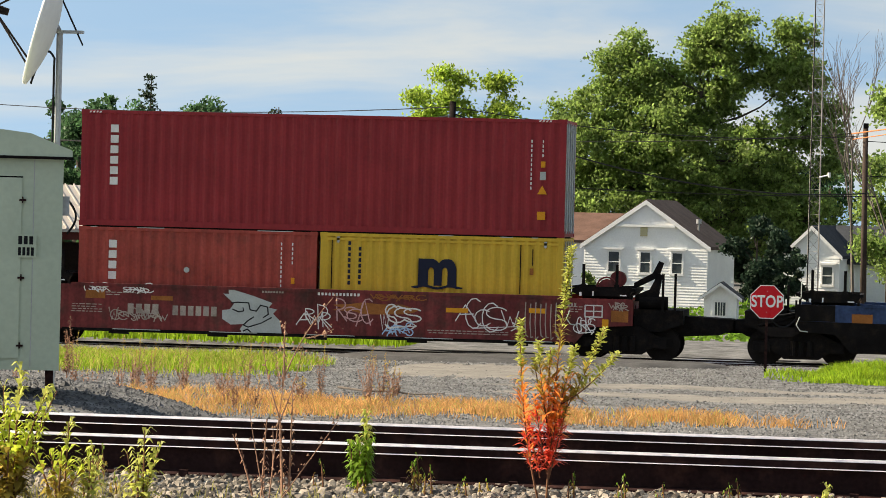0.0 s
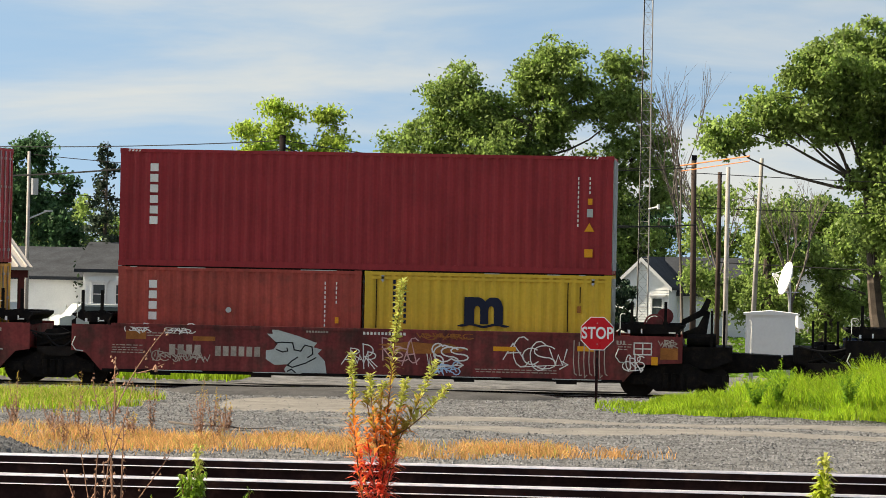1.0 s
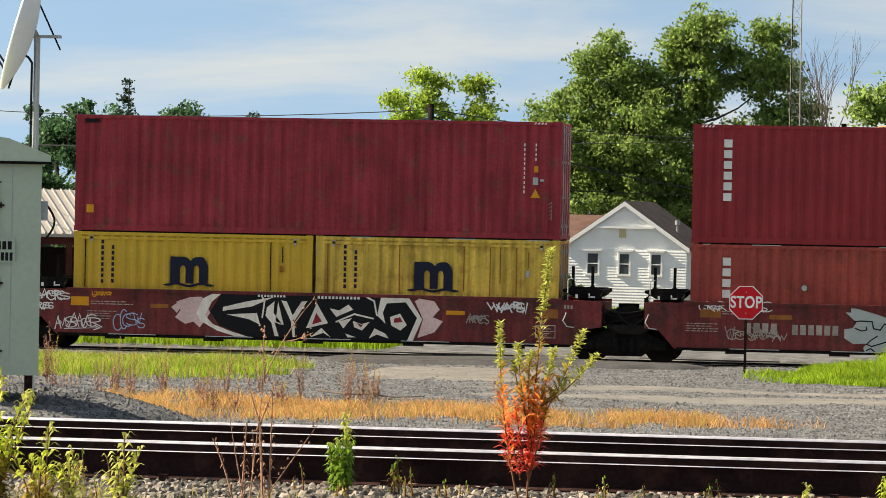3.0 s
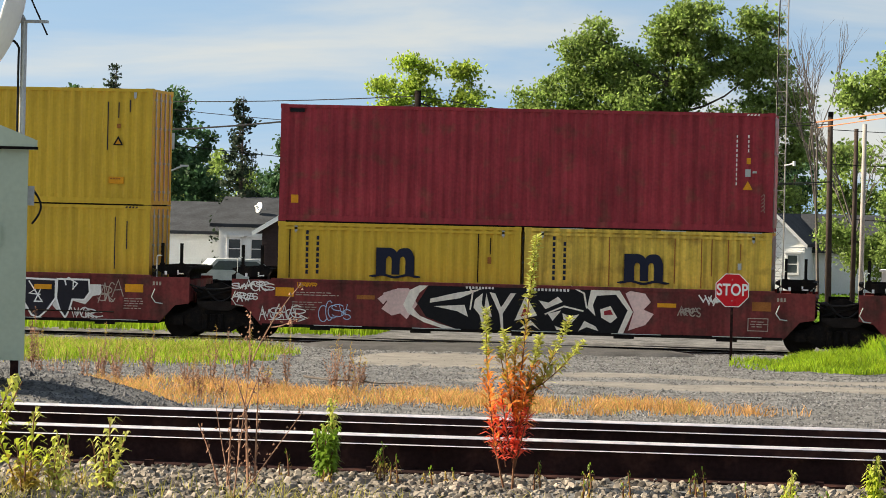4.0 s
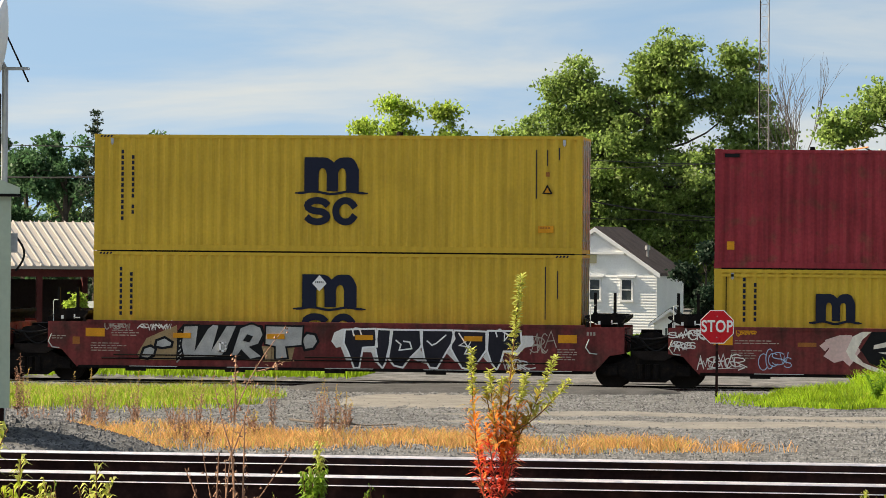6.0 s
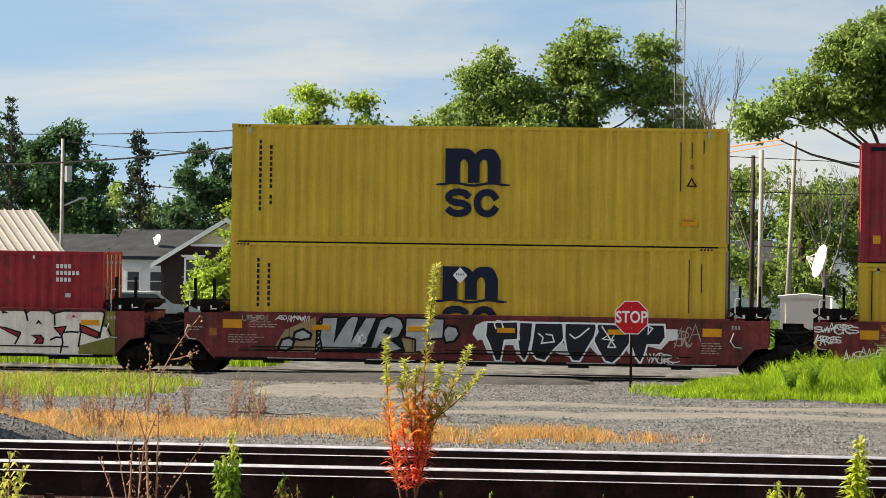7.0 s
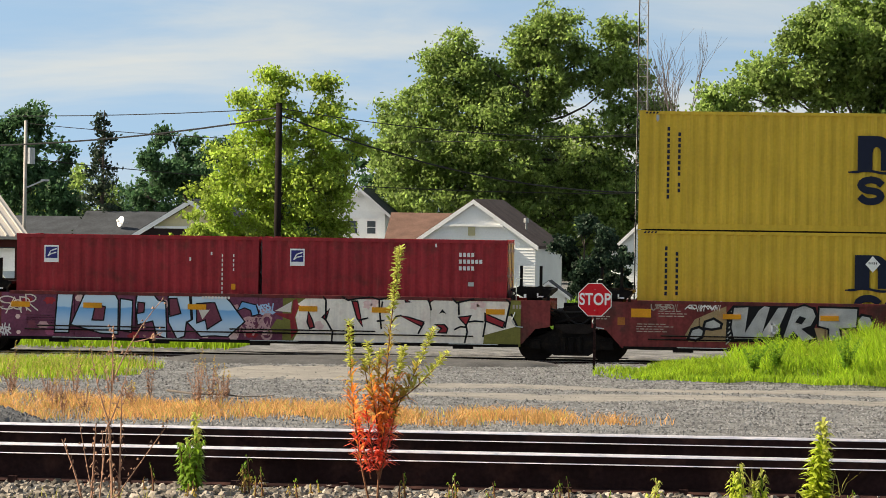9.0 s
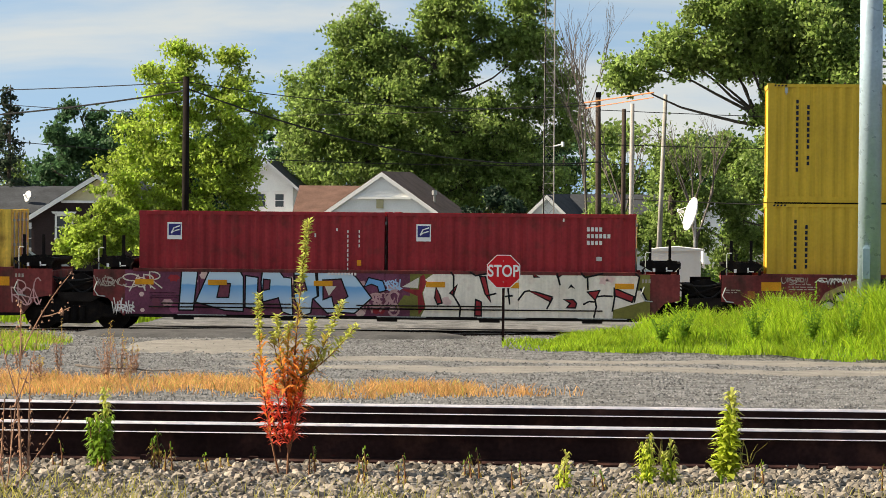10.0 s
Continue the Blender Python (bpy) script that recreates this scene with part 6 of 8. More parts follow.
tree("round dark green tree behind the shelter", -36.0, 170, -0.4, 9.10, 3.3, 26000, LEAF_DARK, 31, leaf=0.26, crown_from=0.05, clumps=44)
tree("tall dark green tree behind the shelter", -41.2, 172, -0.4, 9.80, 3.4, 24000, LEAF_DARK, 32, leaf=0.26, crown_from=0.1, clumps=40)
tree("dark green tree beyond the grey roof", -31.0, 190, -0.4, 9.0, 3.0, 22000, LEAF_DARK, 33, leaf=0.28, crown_from=0.08, clumps=40)
tree("dark green tree beyond the houses", -46.0, 185, -0.4, 9.8, 4.0, 20000, LEAF_DARK, 34, leaf=0.28, crown_from=0.08, clumps=40)
spruce("dark ragged spruce with a bent thin tip", -28.5, 150, -0.4, 8.5, 1.7, 5200, 41)
spruce("dark ragged spruce behind the shelter", -38.4, 168, -0.4, 10.6, 1.5, 3600, 42)
lobed_tree("tall leaning willow with bright and dark leaves", 4.6, 122, -0.4, [(-0.29, 7.12, 0.96, 0.96), (0.51, 5.73, 1.17, 1.17), (1.61, 7.14, 1.27, 1.49), (0.81, 4.33, 1.27, 0.96), (-0.29, 4.52, 0.85, 0.85), (-2.29, 10.61, 1.17, 0.85), (1.61, 10.35, 1.49, 1.27), (-0.29, 9.13, 1.49, 0.85), (-3.20, 8.70, 0.96, 0.53), (0.41, 11.54, 1.91, 0.85), (-5.24, 8.51, 0.93, 0.51), (-5.64, 7.91, 0.59, 0.25), (-4.00, 9.09, 1.17, 0.72), (-2.76, 9.54, 1.17, 1.10), (-1.29, 10.22, 1.59, 1.27), (0.61, 10.04, 1.59, 1.17), (2.02, 8.85, 1.17, 1.06), (-1.89, 8.35, 1.17, 0.42), (0.11, 8.29, 1.17, 0.51)], 85000, LEAF_MID, 51, leaf=0.19, trunk=0.36, clump=0.45, per=5.0, top=0.55)
tree("tall willow at the edge of the yard", 8.6, 120, -0.4, 11.10, 4.2, 44000, LEAF_MID, 52, leaf=0.19, trunk=0.4, crown_from=0.2, clumps=50)
tree("low green thicket behind the poles", 0.6, 150, -0.4, 7.0, 3.4, 24000, LEAF_MID, 53, leaf=0.2, crown_from=0.02, clumps=40, category="thicket")
tree("low green thicket behind the poles", 3.4, 156, -0.4, 6.8, 3.2, 22000, LEAF_MID, 56, leaf=0.2, crown_from=0.02, clumps=40, category="thicket")
tree("low green thicket behind the poles", 6.6, 150, -0.4, 6.4, 3.4, 22000, LEAF_MID, 54, leaf=0.2, crown_from=0.02, clumps=40, category="thicket")
# fills in the shaded underside of the maple with darkened leaves
tree("green thicket under the maple, coloured dark for shade", -10.50, 220.2, -0.4, 8.2, 5.2, 34000, LEAF_SHADED, 55, leaf=0.28, crown_from=0.02, clumps=44, category="thicket")


def bare_tree(label, x, y, height, seed):
    rng = random.Random(seed)
    t = thing("dead_tree", label, "tree", pose(x, y, -0.4))
    s = Shape()

    def grow(p, d, length, r, level):
        q = p + d * length
        s.tube(p, q, r, r * 0.6, 5, ends=False)
        if level:
            for k in range(3 if level > 1 else 2):
                e = (d + Vector((rng.uniform(-0.45, 0.45), rng.uniform(-0.4, 0.4), rng.uniform(0, 0.25)))).normalized()
                grow(q - d * length * 0.25 * k / 2, e, length * rng.uniform(0.55, 0.8), r * 0.6, level - 1)

    grow(Vector((0, 0, -0.1)), Vector((rng.uniform(-0.08, 0.08), 0, 1)).normalized(), height * 0.36, 0.085, 5)
    part("trunk", s, DEADWOOD, t)


bare_tree("bare grey dead tree with thin upright branches", -2.9, 150, 12.6, 3)
bare_tree("bare grey dead tree with thin upright branches", -1.4, 152, 9.8, 7)
bare_tree("pale dead tree among the thicket", 1.6, 135, 7.0, 9)


# ---- houses ----
def house(label, x0, x1, y0, depth, eave, ridge, wall, roof, trim=TRIMWHITE, base=-0.4, windows=(), vent=None, along="y", gable=None, over=0.35, gable_from=None, turn=0.0):
    """A gabled house. along: the way of the ridge, away from the yard (y) or along it (x). windows: centre and size (x, z, w, h) on the near wall."""
    h = thing("house", label, "house", pose((x0 + x1) / 2, y0, base, 0, 0, turn))
    w, e, r = (x1 - x0) / 2, eave - base, ridge - base
    body = Shape()
    if along == "y":
        body.prism([(-w, -0.3), (w, -0.3), (w, e), (0, r), (-w, e)], 0, depth)
    else:
        body.box(-w, w, 0, depth, -0.3, e)
    part("wall", body, wall, h)
    rf = Shape()
    if along == "y":
        k = (r - e) / w
        for sgn in (-1, 1):
            rf.prism([(sgn * (w + over), e - k * over + 0.03), (0, r + 0.03), (0, r + 0.19), (sgn * (w + over), e - k * over + 0.17)], -over, depth + over)
        part("roof", rf, roof, h)
        tr = Shape()
        for sgn in (-1, 1):
            tr.prism([(sgn * (w + over + 0.02), e - k * over - 0.06), (0, r - 0.05), (0, r + 0.15), (sgn * (w + over + 0.02), e - k * over + 0.14)], -over - 0.04, -over + 0.02)
        part("barge_board", tr, trim, h)
        if gable is not None:
            g = e + 0.04 if gable_from is None else gable_from - base
            q = 0.98 * w * (r - g) / (r - e)
            p = part("gable_panel", Shape().prism([(-q, g), (q, g), (0, r - 0.08)], -0.05, 0.0), gable, h)
            part("gable_band", Shape().box(-q, q, -0.16, 0.0, g - 0.10, g), trim, p)
    else:
        m = depth / 2
        k = (r - e) / m
        n = Shape()
        v = [(-w - over, -over, e - k * over), (w + over, -over, e - k * over), (w + over, m, r), (-w - over, m, r), (w + over, depth + over, e - k * over), (-w - over, depth + over, e - k * over)]
        v2 = [(x, y, z + 0.15) for x, y, z in v]
        n.add(v + v2, [(6, 7, 8, 9), (9, 8, 10, 11), (0, 3, 2, 1), (3, 5, 4, 2), (0, 1, 7, 6), (1, 2, 8, 7), (2, 4, 10, 8), (4, 5, 11, 10), (5, 3, 9, 11), (3, 0, 6, 9)])
        part("roof", n, roof, h)
        for sgn in (-1, 1):
            part("gable_wall", Shape().add([(sgn * w, 0, e), (sgn * w, depth, e), (sgn * w, m, r), (sgn * w * 0.98, 0, e), (sgn * w * 0.98, depth, e), (sgn * w * 0.98, m, r)], [(0, 1, 2), (5, 4, 3), (0, 3, 4, 1), (1, 4, 5, 2), (2, 5, 3, 0)]), wall, h)
    cx = (x0 + x1) / 2
    # lap boards on the near wall
    lap = Shape()
    z = 0.1
    while z < e - 0.05:
        lap.add([(-w - 0.004, -0.004, z + 0.12), (w + 0.004, -0.004, z + 0.12), (w + 0.004, -0.022, z), (-w - 0.004, -0.022, z), (-w, 0, z), (w, 0, z)], [(3, 2, 1, 0), (4, 5, 2, 3)])
        z += 0.125
    part("lap_siding", lap, wall, h)
    for wx, wz, ww, wh in windows:
        a, b = wx - cx, wz - base
        win = part("window", Shape().box(a - ww / 2 - 0.08, a - ww / 2, -0.06, 0.02, b - wh / 2 - 0.08, b + wh / 2 + 0.08).box(a + ww / 2, a + ww / 2 + 0.08, -0.06, 0.02, b - wh / 2 - 0.08, b + wh / 2 + 0.08)
                   .box(a - ww / 2, a + ww / 2, -0.06, 0.02, b + wh / 2, b + wh / 2 + 0.10).box(a - ww / 2 - 0.1, a + ww / 2 + 0.1, -0.09, 0.02, b - wh / 2 - 0.1, b - wh / 2).box(a - ww / 2, a + ww / 2, -0.05, 0.0, b - 0.02, b + 0.02), trim, h)
        part("window_head", Shape().prism([(a - ww / 2 - 0.16, b + wh / 2 + 0.10), (a + ww / 2 + 0.16, b + wh / 2 + 0.10), (a + ww / 2 + 0.22, b + wh / 2 + 0.19), (a - ww / 2 - 0.22, b + wh / 2 + 0.19)], -0.13, 0.0), trim, win)
        part("pane", Shape().box(a - ww / 2, a + ww / 2, -0.034, -0.026, b - wh / 2, b + wh / 2), GLASS, win)
    if vent:
        a, b = vent[0] - cx, vent[1] - base
        v = Shape().box(a - 0.15, a + 0.15, -0.09, 0, b - 0.22, b + 0.16)
        part("gable_vent", v, TANSIDING, h)
    return h


white_house = house("white lap-sided house with a brown shingle roof", -14.72, -9.20, 150, 6, 2.33, 4.23, SIDING, SHINGLE_BROWN, windows=[(-13.37, 1.65, 0.46, 0.87), (-11.96, 1.65, 0.42, 0.87), (-10.54, 1.65, 0.42, 0.87)], vent=(-12.05, 3.02), gable=TRIMWHITE, gable_from=3.30, turn=-8, over=0.14)
part("roof_vent", Shape().tube((1.9, 2.1, 2.9), (1.9, 2.1, 3.9), 0.05).tube((1.9, 2.1, 3.8), (1.9, 2.1, 4.0), 0.12), GALV, white_house)


def small_shed():
    t = thing("small_shed", "small white wooden shed with a gabled roof", "shed", pose(-7.55, 131, -0.42))
    part("wall", Shape().prism([(-0.62, -0.1), (0.62, -0.1), (0.62, 1.05), (0, 1.5), (-0.62, 1.05)], 0, 1.6), SIDING, t)
    for k in (-1, 1):
        part("roof", Shape().prism([(k * 0.82, 0.93), (0, 1.53), (0, 1.63), (k * 0.82, 1.03)], -0.2, 1.8), SHINGLE_GREY, t)
        part("barge_board", Shape().prism([(k * 0.84, 0.88), (0, 1.48), (0, 1.60), (k * 0.84, 1.00)], -0.24, -0.2), TRIMWHITE, t)
    d = part("door", Shape().box(-0.3, 0.3, -0.03, 0.0, 0.0, 0.95), TRIMWHITE, t)
    part("pane", Shape().box(-0.2, 0.2, -0.036, -0.028, 0.35, 0.85), GLASS, d)
    for x in (-0.1, 0.0, 0.1):
        part("glazing_bar", Shape().box(x - 0.012, x + 0.012, -0.05, -0.03, 0.35, 0.85), TRIMWHITE, d)


small_shed()
# hedge leaves use the darkened green to look shaded
tree("green hedge behind the small white shed, coloured dark for shade", -6.35, 139, -0.42, 4.3, 1.45, 16000, LEAF_SHADED, 71, leaf=0.17, trunk=0.1, crown_from=0.02, clumps=30, category="hedge")
tree("green hedge behind the small white shed, coloured dark for shade", -5.6, 141, -0.42, 3.3, 1.15, 16000, LEAF_SHADED, 72, leaf=0.17, trunk=0.1, crown_from=0.02, clumps=28, category="hedge")
tree("light green shrub before the white house", -13.0, 137, -0.42, 1.75, 0.8, 5000, LEAF_MID, 73, leaf=0.12, trunk=0.05, crown_from=0.02, clumps=18, category="shrub")
house("low white house with a rust-brown roof", -20.4, -16.9, 196, 7, 2.3, 3.75, SIDING, SHINGLE_RED, along="x")
house("tall white house among the trees", -24.6, -21.6, 204, 6, 3.9, 5.2, SIDING, SHINGLE_GREY, windows=[(-23.5, 3.0, 0.5, 0.75), (-22.4, 3.0, 0.5, 0.75)])
house("white gabled house with a grey roof", -6.35, -3.75, 160, 8, 2.05, 3.3, SIDING, SHINGLE_GREY, turn=-9, over=0.14, windows=[(-4.3, 1.15, 0.45, 0.8)])
house("pale house wing with a grey shingle roof", -3.75, 0.6, 162, 6, 1.85, 3.35, SIDING, SHINGLE_GREY, along="x")
house("dark brown house with a cream gable", -25.6, -20.1, 140, 9, 2.30, 4.0, BROWNSIDING, SHINGLE_GREY, windows=[(-24.25, 1.95, 0.6, 0.9)], gable=CREAMSIDING, gable_from=3.05)
house("white low house with a dark grey roof", -33.5, -27.6, 150, 8, 2.05, 3.25, SIDING, SHINGLE_GREY, along="x", windows=[(-28.9, 1.3, 0.5, 0.8)])
house("low white house wing with a grey roof beside the brown house", -28.6, -25.7, 146, 6, 2.45, 3.5, SIDING, SHINGLE_GREY, along="x", windows=[(-27.9, 1.4, 0.5, 0.8), (-26.9, 1.4, 0.5, 0.8)])
house("white gabled house far behind the thicket", 2.6, 5.6, 190, 8, 2.6, 3.7, SIDING, SHINGLE_GREY, windows=[(3.9, 2.0, 0.4, 0.7)])


def shelter():
    t = thing("open_shelter", "open shelter with a beige ribbed metal roof on dark red posts", "shelter", pose(-23.64, 112, -0.4, 0, 0, 30))
    ridge, eave, n, d = 4.57, 3.1, -15.0, 7.0
    v = [(n, 0, eave), (0, 0, eave), (0, d / 2, ridge), (n, d / 2, ridge), (0, d, eave), (n, d, eave)]
    v2 = [(x, y, z - 0.1) for x, y, z in v]
    part("roof", Shape().add(v + v2, [(0, 1, 2, 3), (3, 2, 4, 5), (7, 6, 9, 8), (8, 9, 11, 10), (0, 6, 7, 1), (1, 7, 8, 2), (2, 8, 10, 4), (4, 10, 11, 5), (0, 3, 9, 6), (3, 5, 11, 9)]), METALROOF, t)
    k = n + 0.1
    while k < -0.02:
        part("seam", Shape().add([(k - 0.02, -0.01, eave), (k + 0.02, -0.01, eave), (k + 0.02, -0.01, eave + 0.05), (k - 0.02, -0.01, eave + 0.05), (k - 0.02, d / 2, ridge), (k + 0.02, d / 2, ridge), (k + 0.02, d / 2, ridge + 0.05), (k - 0.02, d / 2, ridge + 0.05)], [(0, 1, 2, 3), (3, 2, 6, 7), (0, 3, 7, 4), (1, 5, 6, 2), (5, 4, 7, 6)]), METALROOF, t)
        k += 0.3
    for x in (-14.6, -11, -7.4, -3.8, -0.3):
        for y in (0.3, d - 0.3):
            part("post", Shape().box(x - 0.09, x + 0.09, y - 0.09, y + 0.09, -0.1, eave), BARNRED, t)
    part("beam", Shape().box(n + 0.2, -0.1, 0.2, 0.4, eave - 0.35, eave - 0.1), BARNRED, t)
    part("beam", Shape().box(n + 0.2, -0.1, d - 0.4, d - 0.2, eave - 0.35, eave - 0.1), BARNRED, t)
    part("gable_end", Shape().add([(-0.05, 0.2, eave - 0.1), (-0.05, d - 0.2, eave - 0.1), (-0.05, d / 2, ridge - 0.15), (-0.1, 0.2, eave - 0.1), (-0.1, d - 0.2, eave - 0.1), (-0.1, d / 2, ridge - 0.15)], [(0, 1, 2), (5, 4, 3), (0, 3, 4, 1), (1, 4, 5, 2), (2, 5, 3, 0)]), METALROOF, t)
    # dark panel added to stand for the dim space under the roof
    part("back_wall", Shape().box(n + 0.2, -0.3, d - 0.2, d - 0.1, -0.1, 2.6), BROWNSIDING, t)


shelter()
RB = random.Random(77)
for k in range(27):
    bx = -68 + k * 3.7 + RB.uniform(-1.5, 1.5)
    tree("dark green tree in the far belt behind the houses", bx, 236 + RB.uniform(-6, 6), -0.4, RB.uniform(6.4, 8.8), RB.uniform(3.4, 4.6), 6500, (LEAF_DARK, LEAF_MID)[k % 3 == 0], 600 + k, leaf=0.36, crown_from=0.01, clumps=48)


def parked_car(label, x, y, rz):
    t = thing("parked_car", label, "car", pose(x, y, -0.38, 0, 0, rz))
    part("body", Shape().prism([(-2.2, 0.35), (2.2, 0.35), (2.25, 0.7), (1.9, 0.92), (1.1, 1.0), (-1.9, 1.02), (-2.2, 0.9)], -0.85, 0.85), PALEGREY, t)
    part("cabin", Shape().prism([(-1.75, 1.0), (1.1, 0.98), (0.45, 1.46), (-1.3, 1.48)], -0.74, 0.74), PALEGREY, t)
    part("side_window", Shape().prism([(-1.55, 1.04), (0.85, 1.03), (0.38, 1.38), (-1.2, 1.4)], -0.755, -0.742), GLASS, t)
    part("windscreen", Shape().add([(1.12, -0.66, 1.0), (1.12, 0.66, 1.0), (0.5, 0.6, 1.44), (0.5, -0.6, 1.44), (1.1, -0.66, 0.98), (1.1, 0.66, 0.98)], [(0, 1, 2, 3), (0, 4, 5, 1)]), GLASS, t)
    for wx in (-1.35, 1.4):
        for wy in (-0.78, 0.78):
            part("wheel", Shape().tube((wx, wy - 0.1, 0.33), (wx, wy + 0.1, 0.33), 0.33, n=18), CABLE, t)


parked_car("pale grey parked car beside the white house", -26.0, 138, 25)
parked_car("pale grey parked car beyond the crossing", -31.5, 140, 160)


# ---- poles, mast, wires ----
def pole(name, label, x, y, top, r0, r1, material, lean=0.0, base=-0.1):
    t = thing(name, label, "pole", pose(x, y, base))
    part("shaft", Shape().tube((0, 0, -0.1), (lean, 0, top - base), r0, r1, 28), material, t, smooth=True)
    return t


p = pole("utility_pole", "dark creosoted wooden utility pole", -13.2, 96, 6.62, 0.105, 0.09, WOODPOLE)
part("pole_cap", Shape().tube((0, 0, 6.68), (0, 0, 6.76), 0.1, 0.08), WOODPOLE, p)
p = pole("utility_pole", "dark wooden pole carrying a long orange arm", -1.97, 120, 6.85, 0.115, 0.09, BROWNPOLE, lean=-0.08, base=-0.4)
arm = Shape().tube((-0.55, 0, 7.05), (1.85, -8, 7.18), 0.022, n=6).tube((-0.5, 0, 6.86), (1.85, -8, 7.02), 0.016, n=6)
part("cross_arm", arm, ORANGEARM, p, "orange painted arm")
part("bracket_box", Shape().box(-0.16, 0.02, -0.1, 0.1, 7.25, 7.42), BLACKSTEEL, p)
pole("steel_pole", "pale galvanised steel pole", -0.68, 95, 5.95, 0.075, 0.06, GREYPOLE)
pole("utility_pole", "thin dark wooden pole", -1.24, 130, 6.7, 0.10, 0.08, BROWNPOLE, base=-0.4)
pole("leaning_pole", "pale wooden pole that leans to one side", 0.05, 125, 7.1, 0.1, 0.07, GREYPOLE, lean=0.26, base=-0.4)
p = pole("street_lamp", "grey street lamp pole with a transformer", -26.6, 125, 6.9, 0.08, 0.06, GREYPOLE, base=-0.4)
part("transformer", Shape().tube((0.22, 0, 5.7), (0.22, 0, 6.3), 0.14, n=10), GALV, p)
part("lamp_arm", Shape().tube((0, 0, 4.8), (0.7, 0, 5.1), 0.03).box(0.6, 0.9, -0.06, 0.06, 5.07, 5.14), GALV, p)
p = pole("large_steel_pole", "thick blue-grey painted steel pole in tall grass", 4.87, 79, 12.8, 0.265, 0.255, POLEBLUE, base=0.0)
part("hand_hole", Shape().box(-0.16, 0.0, -0.30, -0.2, 1.55, 2.25), POLEBLUE, p)


def lattice_mast():
    t = thing("lattice_mast", "tall thin three-legged lattice radio mast", "mast", pose(-4.3, 140, -0.4))
    legs = [Vector((0.3 * math.cos(a), 0.3 * math.sin(a), 0)) for a in (math.pi, -math.pi / 3, math.pi / 3)]
    top = 20
    for q in legs:
        part("leg", Shape().tube(q, Vector((q.x * 0.7, q.y * 0.7, top)), 0.022, 0.018, 6), GREYPOLE, t)
    k = 0
    br = Shape()
    z = 0.3
    while z < top - 0.5:
        for i in range(3):
            a, b = legs[i], legs[(i + 1) % 3]
            s0, s1 = 1 - 0.3 * z / top, 1 - 0.3 * (z + 0.5) / top
            br.tube((a.x * s0, a.y * s0, z), (b.x * s1, b.y * s1, z + 0.5), 0.009, n=4, ends=False)
            br.tube((a.x * s1, a.y * s1, z + 0.5), (b.x * s1, b.y * s1, z + 0.5), 0.007, n=4, ends=False)
        z += 0.5
    tagged(part("bracing", br, GREYPOLE, t), kind="stuff")
    part("feed_cable", Shape().tube((-0.28, -0.1, 0.2), (-0.2, -0.1, top), 0.024, n=6), CABLE, t)
    part("antenna", Shape().tube((0.1, -0.3, 5.8), (0.5, -0.3, 5.9), 0.03).tube((0.5, -0.3, 5.8), (0.5, -0.3, 6.0), 0.06), DISHWHITE, t)


lattice_mast()


def wire(label, a, b, sag, r):
    a, b = Vector(a), Vector(b)
    pts = [a.lerp(b, k / 16) - Vector((0, 0, sag * 4 * (k / 16) * (1 - k / 16))) for k in range(17)]
    tagged(part("overhead_wire", Shape().chain(pts, r, r, 5), CABLE), label + " strung between poles", "wire")


wire("thick black overhead cable leaving the dark pole", (-13.3, 96, 6.25), (-33, 112, 5.9), 0.55, 0.026)
wire("thick black overhead cable leaving the dark pole", (-13.1, 96, 6.3), (-1.9, 120, 4.6), 0.75, 0.024)
wire("thin overhead wire", (-13.3, 96, 6.5), (-40, 118, 7.6), 0.5, 0.014)
wire("thin overhead wire", (-13.1, 96, 6.5), (-2.0, 120, 6.6), 0.4, 0.014)
wire("thin overhead wire", (-26.6, 125, 6.8), (-2.0, 120, 6.7), 0.55, 0.014)
wire("thin overhead wire", (-26.6, 125, 5.5), (-1.2, 130, 4.6), 0.4, 0.016)
wire("thin overhead wire", (-2.0, 120, 6.4), (30, 120, 6.3), 0.3, 0.014)
wire("thin overhead wire", (-1.2, 130, 3.3), (30, 120, 2.6), 0.1, 0.02)
wire("thin overhead wire", (-2.0, 120, 5.2), (30, 118, 5.6), 0.3, 0.014)


